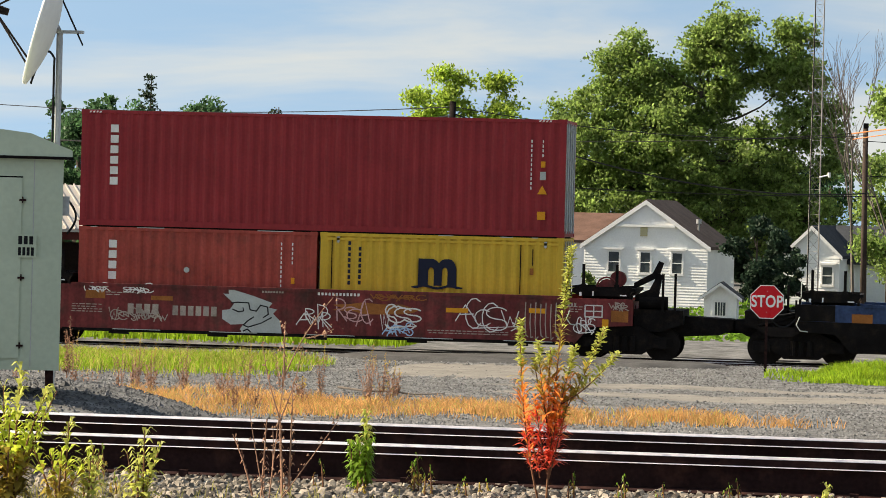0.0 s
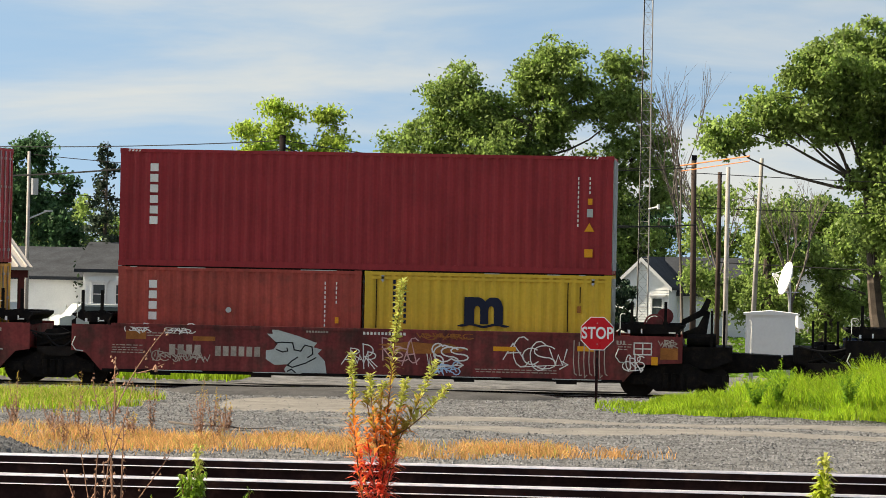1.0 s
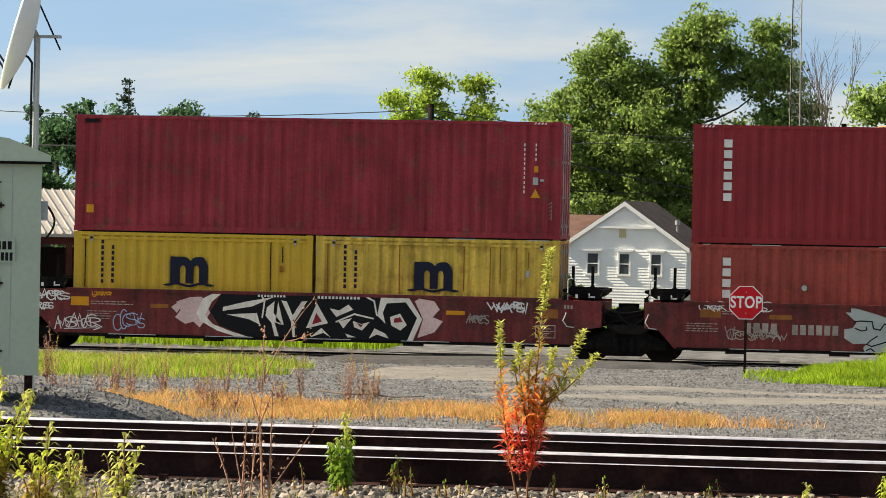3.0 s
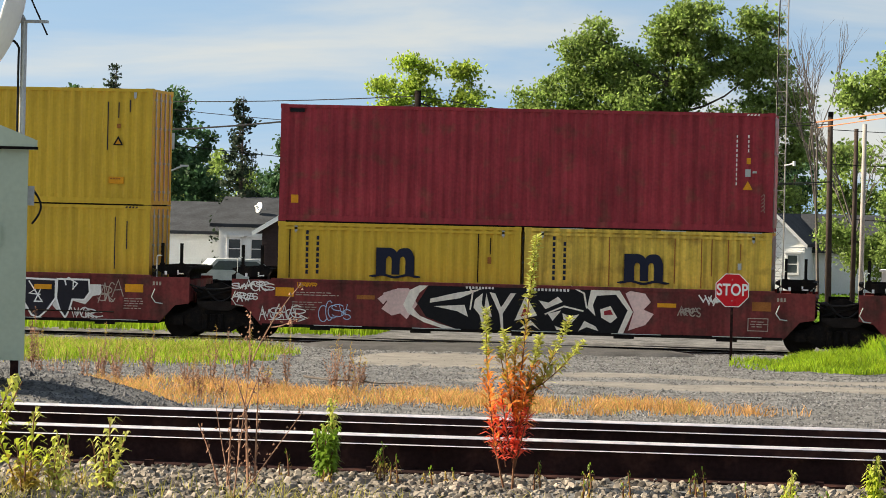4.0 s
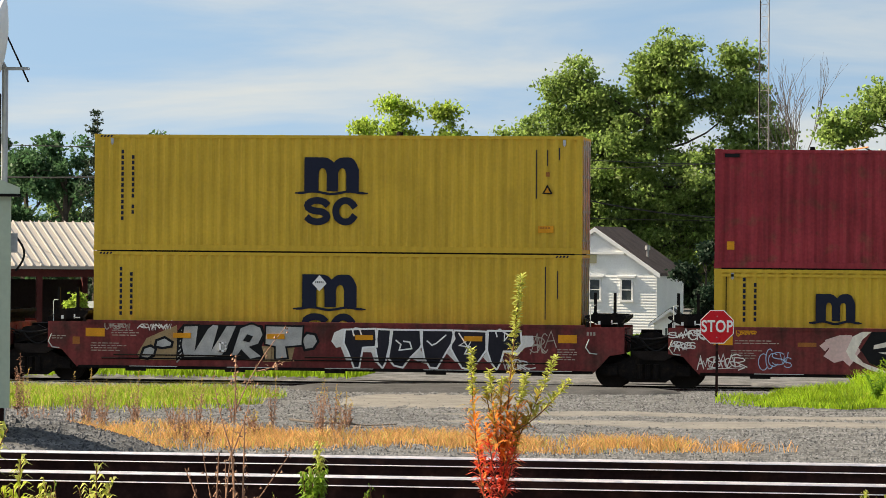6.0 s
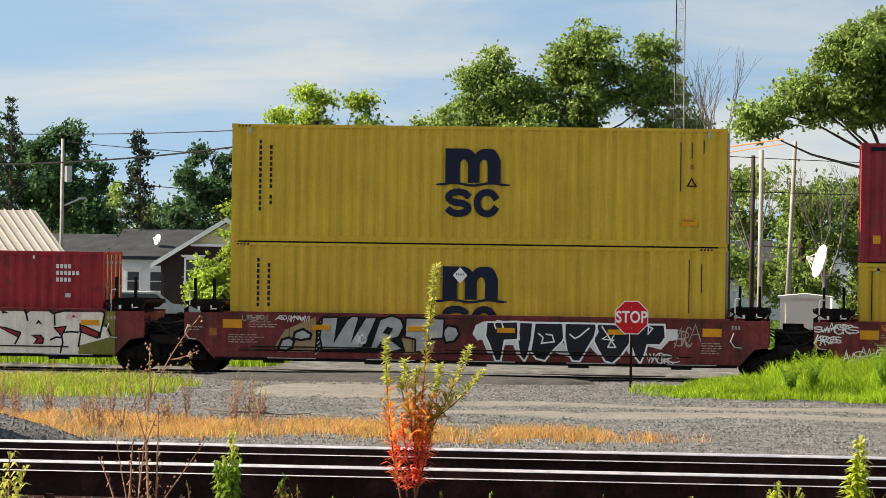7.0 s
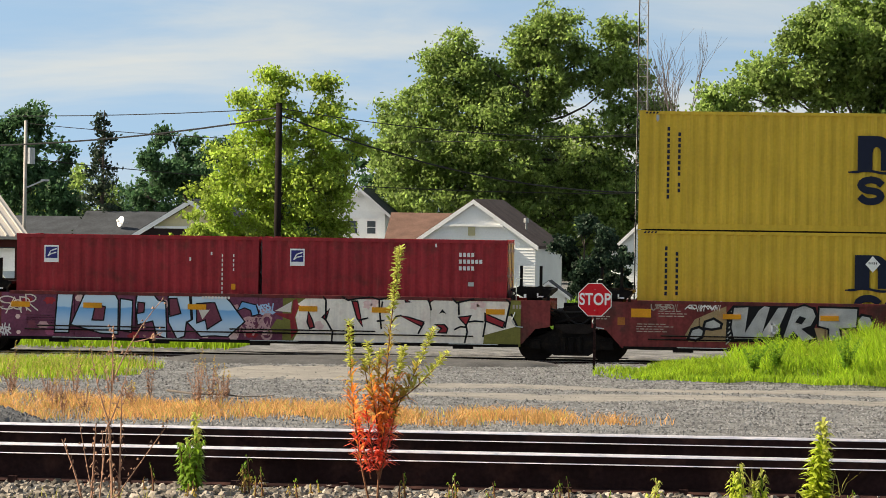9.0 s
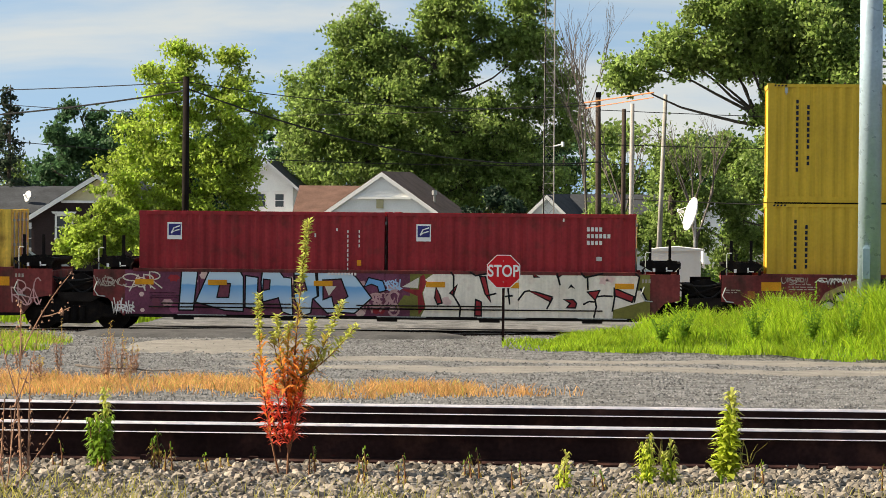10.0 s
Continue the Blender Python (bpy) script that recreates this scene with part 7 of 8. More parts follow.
# ---- signal gear ----
def stop_sign():
    t = thing("stop_sign", "red octagonal stop sign on a dark steel post", "road sign", pose(-3.47, 78.6, 0.03))
    part("post", Shape().box(-0.03, 0.03, 0.012, 0.05, -0.1, 1.9), STEEL, t)

    def octagon(r):
        return [(r / math.cos(math.pi / 8) * math.cos(math.pi / 8 + k * math.pi / 4), 1.62 + r / math.cos(math.pi / 8) * math.sin(math.pi / 8 + k * math.pi / 4)) for k in range(8)]

    p = part("plate", Shape().prism(octagon(0.381), 0.0, 0.010), SIGNWHITE, t)
    part("red_field", Shape().prism(octagon(0.362), -0.003, 0.002), SIGNRED, p)
    cu = bpy.data.curves.new("lettering", "FONT")
    cu.body, cu.size, cu.align_x, cu.align_y, cu.offset, cu.extrude = "STOP", 0.345, "CENTER", "CENTER", 0.008, 0.002
    cu.space_character = 1.05
    tmp = new("lettering", cu)
    me = bpy.data.meshes.new_from_object(tmp.evaluated_get(bpy.context.evaluated_depsgraph_get()))
    bpy.data.objects.remove(tmp)
    me.transform(pose(0, -0.006, 1.62, 90, 0, 0) @ Matrix.Diagonal((0.84, 1.08, 1, 1)))
    me.materials.clear()
    part("lettering", me, SIGNWHITE, p, "white capital letters")
    part("bolt", Shape().tube((0, -0.012, 1.86), (0, 0, 1.86), 0.012, n=8), GALV, t)
    part("bolt", Shape().tube((0, -0.012, 1.38), (0, 0, 1.38), 0.012, n=8), GALV, t)


stop_sign()


def signal_cabinet():
    t = thing("signal_cabinet", "grey-green painted steel signal cabinet on short legs", "cabinet", pose(-9.975, 34.3, 1.62, 0, 0, 14.2))
    w, d, e = 1.22, 1.8, 2.30
    part("body", Shape().box(-w, w, 0, d, 0.08, e), CABINET, t)
    part("roof", Shape().prism([(-w - 0.09, e - 0.02), (w + 0.09, e - 0.02), (w + 0.09, e + 0.05), (w * 0.72, e + 0.22), (0, e + 0.32), (-w * 0.72, e + 0.22), (-w - 0.09, e + 0.05)], -0.09, d + 0.09), CABINET, t)
    part("drip_edge", Shape().box(-w - 0.1, w + 0.1, -0.1, -0.085, e - 0.045, e - 0.015), BLACKSTEEL, t)
    dr = part("door", Shape().box(-w + 0.1, w - 0.42, -0.02, 0.0, 0.2, e - 0.24), CABINET, t)
    part("door_gap", Shape().box(-w + 0.09, w - 0.41, -0.006, -0.001, e - 0.24, e - 0.225), BLACKSTEEL, dr)
    for z in (0.32, 1.02, 1.82):
        part("hinge", Shape().box(w - 0.445, w - 0.375, -0.03, 0.0, z, z + 0.02).tube((w - 0.41, -0.025, z - 0.02), (w - 0.41, -0.025, z + 0.045), 0.008, n=6), STEEL, dr)
    pl = part("sign_plate", Shape().box(w - 0.46, w - 0.26, -0.030, -0.018, 1.24, 1.48), CABINET, t, "painted plate with dark lettering bars")
    part("lettering_bar", bars_along(w - 0.445, 1.46, 3, 0.040, 0.085, 0.016, y=-0.034), BLACKPAINT, pl)
    part("lettering_bar", bars_along(w - 0.445, 1.345, 4, 0.030, 0.085, 0.014, y=-0.034), BLACKPAINT, pl)
    part("seam", Shape().box(w - 0.30, w - 0.292, -0.004, 0.0, 0.1, e - 0.05), GALV, t)
    for x in (-w + 0.1, w - 0.1):
        for y in (0.1, d - 0.1):
            part("leg", Shape().box(x - 0.04, x + 0.04, y - 0.04, y + 0.04, -0.5, 0.09), STEEL, t)
    part("conduit_box", Shape().box(w, w + 0.07, 0.15, 0.3, e - 0.62, e - 0.42), GALV, t)
    pts = [Vector((w + 0.05 + 0.09 * math.sin(math.pi * k / 10), 0.2, e - 0.45 - 0.36 * k / 10)) for k in range(11)]
    part("cable", Shape().chain(pts, 0.012, 0.012), CABLE, t)
    return t


signal_cabinet()


def dish(label, x, y, z0, mast_top, radius, facing, side):
    """A satellite dish on a post: a shallow bowl whose rim faces the given way, held by an arm."""
    t = thing("satellite_dish", label, "satellite dish", pose(x, y, z0))
    part("mast", Shape().tube((0, 0, -0.35), (0, 0, mast_top), 0.035, n=10), GALV, t)
    f = Vector(facing).normalized()
    u = f.orthogonal().normalized()
    v = f.cross(u)
    c = Vector(side)
    s, n, rings = Shape(), 36, 7
    verts, faces = [], []
    for lay in (0.0, -0.035):
        for k in range(rings):
            r = radius * k / (rings - 1)
            for q in range(n):
                a = 2 * math.pi * q / n
                verts.append(c + (u * math.cos(a) + v * math.sin(a)) * r + f * (0.22 * radius * (r / radius) ** 2 + lay))
    for lay in (0, 1):
        for k in range(rings - 1):
            for q in range(n):
                i, j = lay * rings * n + k * n + q, lay * rings * n + k * n + (q + 1) % n
                faces.append((i, j, j + n, i + n) if lay == 0 else (i, i + n, j + n, j))
    e = (rings - 1) * n
    faces += [(e + q, e + (q + 1) % n, rings * n + e + (q + 1) % n, rings * n + e + q) for q in range(n)]
    part("reflector", Shape().add(verts, faces), DISHWHITE, t, "white dish bowl", smooth=True)
    part("back_bracket", Shape().tube(c - f * 0.03, Vector((0, 0, mast_top - 0.02)), 0.03).box(-0.12, 0.26, -0.06, 0.06, mast_top - 0.03, mast_top), GALV, t)
    feed = c + f * radius * 1.0
    arm = Shape().tube(c - v * radius * 0.97 + f * 0.2 * radius, feed, 0.012, n=5).tube(c + v * radius * 0.97 + f * 0.2 * radius, feed, 0.012, n=5).tube(c + u * radius * 0.97 + f * 0.2 * radius, feed, 0.012, n=5)
    arm.tube(feed, feed - f * 0.18, 0.05, 0.04, n=8)
    part("feed_arm", arm, BLACKSTEEL if radius > 0.5 else DISHWHITE, t)
    return t, c, f, u, v


d1, c1, f1, u1, v1 = dish("large white satellite dish on a grey post beside the cabinet", -9.405, 36.7, 1.6, 3.72, 0.70, (-0.97, -0.20, 0.27), (-0.03, -0.12, 3.76))
part("guy_rod", Shape().tube((-0.02, -0.02, 4.15), (0.26, 0.0, 3.56), 0.010, n=5), BLACKSTEEL, d1)
pts = [Vector((-0.3 + 0.26 * k / 10, -0.05, 3.13 + 0.36 * math.sin(math.pi * k / 14))) for k in range(11)] + [Vector((-0.045, -0.04, 3.3 - 0.13 * k)) for k in range(11)]
part("cable", Shape().chain(pts, 0.013, 0.013), CABLE, d1)
dish("small white satellite dish on a grey roof", -27.0, 146.9, 2.85, 0.30, 0.24, (-0.7, -0.65, 0.25), (0, -0.05, 0.34))
dish("small white satellite dish behind the far signal cabinet", 1.08, 95.5, -0.05, 2.6, 0.47, (-0.93, -0.30, 0.26), (-0.05, -0.1, 2.95))


def far_cabinet():
    t = thing("signal_cabinet", "white painted steel signal cabinet beyond the tracks", "cabinet", pose(0.55, 93, -0.05))
    part("body", Shape().box(-0.67, 0.67, 0, 1.0, 0.75, 1.98), DISHWHITE, t)
    part("roof", Shape().prism([(-0.73, 1.98), (0.73, 1.98), (0.73, 2.03), (0, 2.10), (-0.73, 2.03)], -0.06, 1.06), DISHWHITE, t)
    part("door", Shape().box(-0.5, 0.5, -0.02, 0, 0.85, 1.9), DISHWHITE, t)
    for x in (-0.5, 0.5):
        for y in (0.1, 0.9):
            part("leg", Shape().box(x - 0.05, x + 0.05, y - 0.05, y + 0.05, 0, 0.76), GALV, t)


far_cabinet()


# ---- ballast and grass ----
def stones():
    rng = np.random.RandomState(7)
    n = 27000
    x, y = rng.uniform(-6, 3.6, n), np.where(rng.uniform(size=n) < 0.75, rng.uniform(12.8, 15.7, n), rng.uniform(15.7, 19.0, n))
    m = ~((np.abs(y - NEAR_Y) < 0.95) & (rng.uniform(size=n) < 0.3))
    x, y = x[m], y[m]
    n = len(x)
    z = ground_height(x, y)
    base = np.array([(1, 0, -0.3), (0.3, 0.95, -0.2), (-0.8, 0.6, -0.35), (-0.85, -0.55, -0.2), (0.25, -0.95, -0.3), (0.5, 0.1, 0.6), (-0.3, 0.5, 0.55), (-0.4, -0.4, 0.65)])
    tri = [(0, 1, 5), (1, 6, 5), (1, 2, 6), (2, 7, 6), (2, 3, 7), (3, 4, 7), (4, 5, 7), (4, 0, 5), (5, 6, 7)]
    a = rng.uniform(0, 6.28, n)
    s = np.clip(0.0120 * np.exp(rng.normal(0, 0.4, n)), 0.005, 0.024)
    v = base[None] * (1 + rng.normal(0, 0.18, (n, 8, 3))) * np.stack([s * rng.uniform(0.9, 1.6, n), s, s * rng.uniform(0.6, 1.1, n)], -1)[:, None]
    v = np.stack([v[..., 0] * np.cos(a)[:, None] - v[..., 1] * np.sin(a)[:, None], v[..., 0] * np.sin(a)[:, None] + v[..., 1] * np.cos(a)[:, None], v[..., 2]], -1)
    v += np.stack([x, y, z + s * 0.4], -1)[:, None]
    sh = Shape()
    sh.v, sh.count = [v.reshape(-1, 3)], n * 8
    sh.f = (np.arange(n)[:, None, None] * 8 + np.array(tri)[None]).reshape(-1, 3).tolist()
    tagged(part("ballast", sh, STONE), "loose grey and tan ballast stones along the near rails", "ballast", kind="stuff")


stones()


def pad_gravel():
    rng = np.random.RandomState(9)
    n = 36000
    x, y = rng.uniform(-13, -4.0, n), rng.uniform(19.5, 42, n)
    z = ground_height(x, y)
    keep = z > 0.6
    x, y, z = x[keep], y[keep], z[keep]
    n = len(x)
    s = 0.0145 * np.exp(rng.normal(0, 0.4, n))
    base = np.array([(1, 0, 0), (0, 1, 0), (-1, 0.2, 0), (0.1, -1, 0), (0.1, 0, 0.8)])
    v = base[None] * (1 + rng.normal(0, 0.25, (n, 5, 3))) * s[:, None, None] + np.stack([x, y, z], -1)[:, None]
    sh = Shape()
    sh.v, sh.count = [v.reshape(-1, 3)], n * 5
    sh.f = (np.arange(n)[:, None, None] * 5 + np.array([(0, 1, 4), (1, 2, 4), (2, 3, 4), (3, 0, 4)])[None]).reshape(-1, 3).tolist()
    tagged(part("pad_gravel", sh, DARK_SHADED_STONE), "blue-grey gravel heaped round the cabinet, dark with shadow in its colour", "gravel", kind="stuff")


pad_gravel()


def pebbles():
    rng = np.random.RandomState(8)
    n = 120000
    x, y = rng.uniform(-24, 9, n), 52 + 31 * rng.uniform(0, 1, n)
    s = np.clip(0.018 * np.exp(rng.normal(0, 0.45, n)), 0.006, 0.036)
    base = np.array([(1, 0, 0), (0, 1, 0), (-1, 0.2, 0), (0.1, -1, 0), (0.1, 0, 0.8)])
    a = rng.uniform(0, 6.28, n)
    v = base[None] * (1 + rng.normal(0, 0.2, (n, 5, 3))) * s[:, None, None]
    v = np.stack([v[..., 0] * np.cos(a)[:, None] - v[..., 1] * np.sin(a)[:, None], v[..., 0] * np.sin(a)[:, None] + v[..., 1] * np.cos(a)[:, None], v[..., 2]], -1)
    v += np.stack([x, y, ground_height(x, y)], -1)[:, None]
    sh = Shape()
    sh.v, sh.count = [v.reshape(-1, 3)], n * 5
    sh.f = (np.arange(n)[:, None, None] * 5 + np.array([(0, 1, 4), (1, 2, 4), (2, 3, 4), (3, 0, 4)])[None]).reshape(-1, 3).tolist()
    tagged(part("gravel", sh, PEBBLE), "loose grey gravel strewn over the yard", "gravel", kind="stuff")


pebbles()
R = np.random.RandomState(99)
dry_keep = lambda x, y: R.uniform(size=len(x)) < np.clip(1.25 - np.abs(y - 59.1 + 0.11 * (x + 11) - 0.35 * np.sin(x * 1.3)) / (2.7 - 0.13 * np.clip(x + 11, 0, 9)) - np.clip(x + 4.5, 0, 9) * 0.27, 0, 1) * np.clip(0.62 + 0.5 * np.sin(x * 1.9 + y) + 0.4 * np.sin(y * 2.3 - x * 0.8) + 0.35 * np.sin(x * 5.1), 0.12, 1)
blades("dry_grass", "strip of dry orange grass along the foot of the bank", GRASS_DRY, scatter(46000, -14.5, -1.2, 54.8, 63.5, R, dry_keep), 0.2, 0.009, R, lean=0.6)
blades("dry_grass", "paler straw stalks in the dry grass strip", GRASS_PALE, scatter(7000, -14.5, -3, 54.8, 63.5, R, dry_keep), 0.2, 0.008, R, lean=0.6)
edge = lambda x, y: R.uniform(size=len(x)) < np.clip((-13.0 - x + 0.6 * np.sin(y * 2)) * 0.55, 0, 1) * np.clip((y - 69) / 4, 0.06, 1)
blades("grass", "patch of bright green grass beside the track", GRASS, scatter(26000, -26, -13.0, 69, 78.5, R, edge), 0.2, 0.014, R)
blades("grass", "patch of pale yellowing grass beside the track", GRASS_PALE, scatter(16000, -26, -13.0, 68, 78.5, R, edge), 0.24, 0.010, R, lean=0.5)
blades("grass", "green grass beyond the train", GRASS, scatter(26000, -40, -13.2, 87.7, 96, R), 0.3, 0.025, R)
blades("grass", "green lawn before the houses beyond the tracks", GRASS_DEEP, scatter(30000, -34, 6, 100, 176, R), 0.10, 0.09, R)
verge = lambda x: 74.3 - 0.60 * (x + 2.0) - 0.05 * np.clip(x + 0.5, 0, 9) ** 2 * 0.4 + 0.25 * np.sin(x * 3.1) + 0.15 * np.sin(x * 7.3 + 1)
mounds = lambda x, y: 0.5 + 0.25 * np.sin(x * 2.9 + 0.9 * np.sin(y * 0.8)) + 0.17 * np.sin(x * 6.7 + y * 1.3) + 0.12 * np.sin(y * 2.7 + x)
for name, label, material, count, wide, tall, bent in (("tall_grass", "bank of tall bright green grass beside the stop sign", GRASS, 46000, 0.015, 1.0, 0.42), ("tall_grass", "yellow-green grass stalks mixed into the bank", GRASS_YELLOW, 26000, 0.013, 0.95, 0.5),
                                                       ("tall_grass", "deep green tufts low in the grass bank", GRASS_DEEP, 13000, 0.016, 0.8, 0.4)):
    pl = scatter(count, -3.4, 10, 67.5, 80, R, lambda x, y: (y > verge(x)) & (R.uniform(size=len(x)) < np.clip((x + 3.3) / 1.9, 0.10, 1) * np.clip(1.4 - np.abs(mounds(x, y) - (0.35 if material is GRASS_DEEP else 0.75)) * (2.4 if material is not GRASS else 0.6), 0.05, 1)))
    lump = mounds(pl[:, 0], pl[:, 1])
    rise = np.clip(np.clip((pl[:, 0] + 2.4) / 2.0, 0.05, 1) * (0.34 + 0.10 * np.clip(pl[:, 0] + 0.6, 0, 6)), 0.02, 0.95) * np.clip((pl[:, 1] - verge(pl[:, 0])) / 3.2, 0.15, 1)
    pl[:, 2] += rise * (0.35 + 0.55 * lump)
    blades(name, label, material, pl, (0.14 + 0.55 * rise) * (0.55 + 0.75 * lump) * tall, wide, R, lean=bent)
heads = scatter(520, -0.5, 7.5, 69, 79, R, lambda x, y: y > verge(x) + 0.5)
lift = np.clip(0.34 + 0.10 * np.clip(heads[:, 0] + 0.6, 0, 6), 0, 0.95) * np.clip((heads[:, 1] - verge(heads[:, 0])) / 3.2, 0.15, 1)
sh = Shape()
for (x, y, z), u in zip(heads, lift):
    h = z + u * 0.75 + 0.18 + 0.5 * u * R.uniform(0.5, 1.1)
    k = R.uniform(0.010, 0.020)
    sh.add([(x - k, y, h), (x, y - k, h), (x + k, y, h), (x, y + k, h), (x, y, h + k * 0.8)], [(0, 1, 4), (1, 2, 4), (2, 3, 4), (3, 0, 4), (3, 2, 1, 0)])
tagged(part("seed_heads", sh, GRASS_PALE), "tiny pale flower heads over the grass bank", "flowers", kind="stuff")
for k in range(9):
    x, y = -4.6 + k * 0.62 + R.uniform(-0.3, 0.3), 15.6 + R.uniform(0, 0.7)
    if k > 2:
        blades("grass_tuft", "small tuft of dry grass between the rails", GRASS_PALE, np.array([(x + R.normal(0, 0.03), y + R.normal(0, 0.03), 2.12) for _ in range(16)]), 0.17, 0.003, R, lean=0.45)
blades("weedy_grass", "pale sparse grass on the near bank", GRASS_PALE, scatter(11000, -5.5, 3.2, 12.9, 15.2, R, lambda x, y: R.uniform(size=len(x)) < np.clip((14.45 + 0.5 * np.clip(-2.3 - x, 0, 1) - y) * 0.9, 0, 0.9) * (0.3 + 0.7 * (np.sin(x * 2.1) + np.sin(x * 5.3 + 1) > 0.1))), 0.085, 0.0022, R, lean=0.6)


def weed(label, x, y, height, stems, leaves, leaf, paints, seed, spread=0.12, top_tuft=0, lean=0.1, stem_paint=None, droop=0.3, base_z=None, category="weed"):
    """A tall weed: several thin stems, each set round with narrow leaves; the paints go from the foot to the top."""
    rng = random.Random(seed)
    z0 = float(ground_height(x, y)) if base_z is None else base_z
    t = thing("weed", label, category, pose(x, y, z0))
    groups = [Shape() for _ in paints]
    for k in range(stems):
        s = Shape()
        h = height * (1 if k == 0 else rng.uniform(0.55, 0.86))
        q = k * 2.4 + rng.uniform(-0.4, 0.4)
        d = spread * (0.15 if k == 0 else rng.uniform(0.5, 1))
        if k > 0:
            d *= 1 if math.cos(q) > 0 else 1
        tip = Vector((math.cos(q) * d + lean * h * 0.2, math.sin(q) * d, h))
        foot = Vector((math.cos(q) * 0.02, math.sin(q) * 0.02, -0.02))
        mid = foot + Vector((tip.x * 0.22, tip.y * 0.22, h * 0.5))
        path = [foot.lerp(mid, i / 5).lerp(mid.lerp(tip, i / 5), i / 5) for i in range(6)]
        s.chain(path, 0.006, 0.002, 5)
        part("stem", s, stem_paint or STEM, t)
        n = int(leaves * h / height)
        for i in range(n):
            u = 0.12 + 0.88 * i / n
            f = u * 5
            j = min(4, int(f))
            p = path[j].lerp(path[j + 1], f - j)
            a = rng.uniform(0, 6.28)
            size = leaf * rng.uniform(0.6, 1.2) * (1.15 - 0.55 * u)
            if u > 0.9 and top_tuft:
                size = leaf * rng.uniform(0.35, 0.6)
            out = Vector((math.cos(a), math.sin(a), rng.uniform(0.1, 0.9) - droop * (1 - u)))
            out.normalize()
            side = out.cross(Vector((0, 0, 1))).normalized() * size * 0.165
            m = p + out * size * 0.5 + Vector((0, 0, 0.02))
            e = p + out * size - Vector((0, 0, size * 0.25 * rng.random()))
            v = min(0.999, max(0, (p.z / height) + rng.uniform(-0.12, 0.12)))
            groups[int(v * len(paints))].add([p, m + side, e, m - side], [(0, 1, 2, 3)])
    for g, m in zip(groups, paints):
        if g.f:
            tagged(part("foliage", g, m, t), kind="stuff")
    return t


def autumn_weed():
    """The tall weed by the near rail: two stems from one root that fork, red at the foot, pale green tufts at the tips."""
    rng = random.Random(17)
    x0, y0 = -1.60, 14.95
    z0 = float(ground_height(x0, y0))
    t = thing("weed", "tall forked weed with red lower leaves and pale green tips", "weed", pose(x0, y0, z0))
    H = 3.26 - z0
    groups = [(WEED_RED, Shape()), (WEED_ORANGE, Shape()), (WEED_OLIVE, Shape()), (WEED, Shape())]
    # foot, bend and tip of each stem: x, y, height; then how early its leaves turn green
    stems = [((0, 0, -0.03), (0.02, 0, 0.55), (0.085, 0, H), 0.0), ((-0.03, 0.01, -0.02), (-0.13, 0.02, 0.34), (-0.135, 0.03, 0.79), 0.10),
             ((0.005, 0, 0.30), (-0.03, -0.04, 0.48), (-0.045, -0.06, 0.70), 0.10), ((0.005, 0, 0.36), (-0.01, 0.05, 0.52), (-0.005, 0.08, 0.66), 0.10), ((0.0, 0.02, 0.34), (-0.05, 0.03, 0.50), (-0.075, 0.03, 0.62), 0.12),
             ((0.005, 0, 0.28), (0.12, 0.02, 0.46), (0.235, 0.04, 0.76), 0.10), ((0.04, 0, 0.42), (0.17, -0.04, 0.48), (0.305, -0.06, 0.66), 0.20),
             ((0.0, 0, 0.16), (0.05, -0.05, 0.42), (0.12, -0.08, 0.68), 0.0), ((-0.03, 0.01, 0.10), (-0.06, 0.04, 0.22), (-0.10, 0.06, 0.36), -0.3), ((0.0, 0, 0.05), (0.03, 0.05, 0.3), (0.06, 0.08, 0.50), -0.1),
             ((0.0, 0.01, 0.12), (-0.03, -0.03, 0.26), (-0.055, -0.05, 0.46), -0.25), ((0.01, 0, 0.1), (0.05, -0.03, 0.26), (0.085, -0.05, 0.42), -0.1)]
    for a, b, c, early in stems:
        a, b, c = Vector(a), Vector(b), Vector(c)
        path = [a.lerp(b, i / 9).lerp(b.lerp(c, i / 9), i / 9) for i in range(10)]
        part("stem", Shape().chain(path, 0.0055 if a.z < 0.05 else 0.0035, 0.0018, 5), STEM, t)
        length = (c - a).length
        n = int(length * (200 if b.z < 0.3 else 300))
        for i in range(n):
            u = 0.10 + 0.90 * i / n if a.z < 0.05 else 0.04 + 0.96 * i / n
            f = u * 9
            j = min(8, int(f))
            q = path[j].lerp(path[j + 1], f - j)
            if q.z < 0.13 or (0.72 < u < 0.86 and rng.random() < 0.12):
                continue
            w = rng.uniform(0, 6.28)
            size = rng.uniform(0.04, 0.10) * (1.0 if q.z < 0.6 else 0.7)
            for _ in range(3 if u > 0.76 else 1):
                if u > 0.76:
                    size = rng.uniform(0.018, 0.042)
                    w = rng.uniform(0, 6.28)
                out = Vector((math.cos(w), math.sin(w), rng.uniform(0.0, 1.1))).normalized()
                side = out.cross(Vector((0, 0, 1))).normalized() * size * (0.18 if u > 0.76 else 0.09)
                m = q + out * size * 0.5 + Vector((0, 0, size * 0.10))
                e = q + out * size - Vector((0, 0, size * 0.3 * rng.random()))
                v = q.z / H + early + rng.uniform(-0.10, 0.10) + (0.25 if u > 0.76 else 0) + 0.5 * max(-0.2, q.x)
                k = 0 if v < 0.27 else 1 if v < 0.50 else 2 if v < 0.72 else 3
                groups[k][1].add([q, m + side, e, m - side], [(0, 1, 2, 3)])
    for m, g in groups:
        tagged(part("foliage", g, m, t), kind="stuff")


autumn_weed()


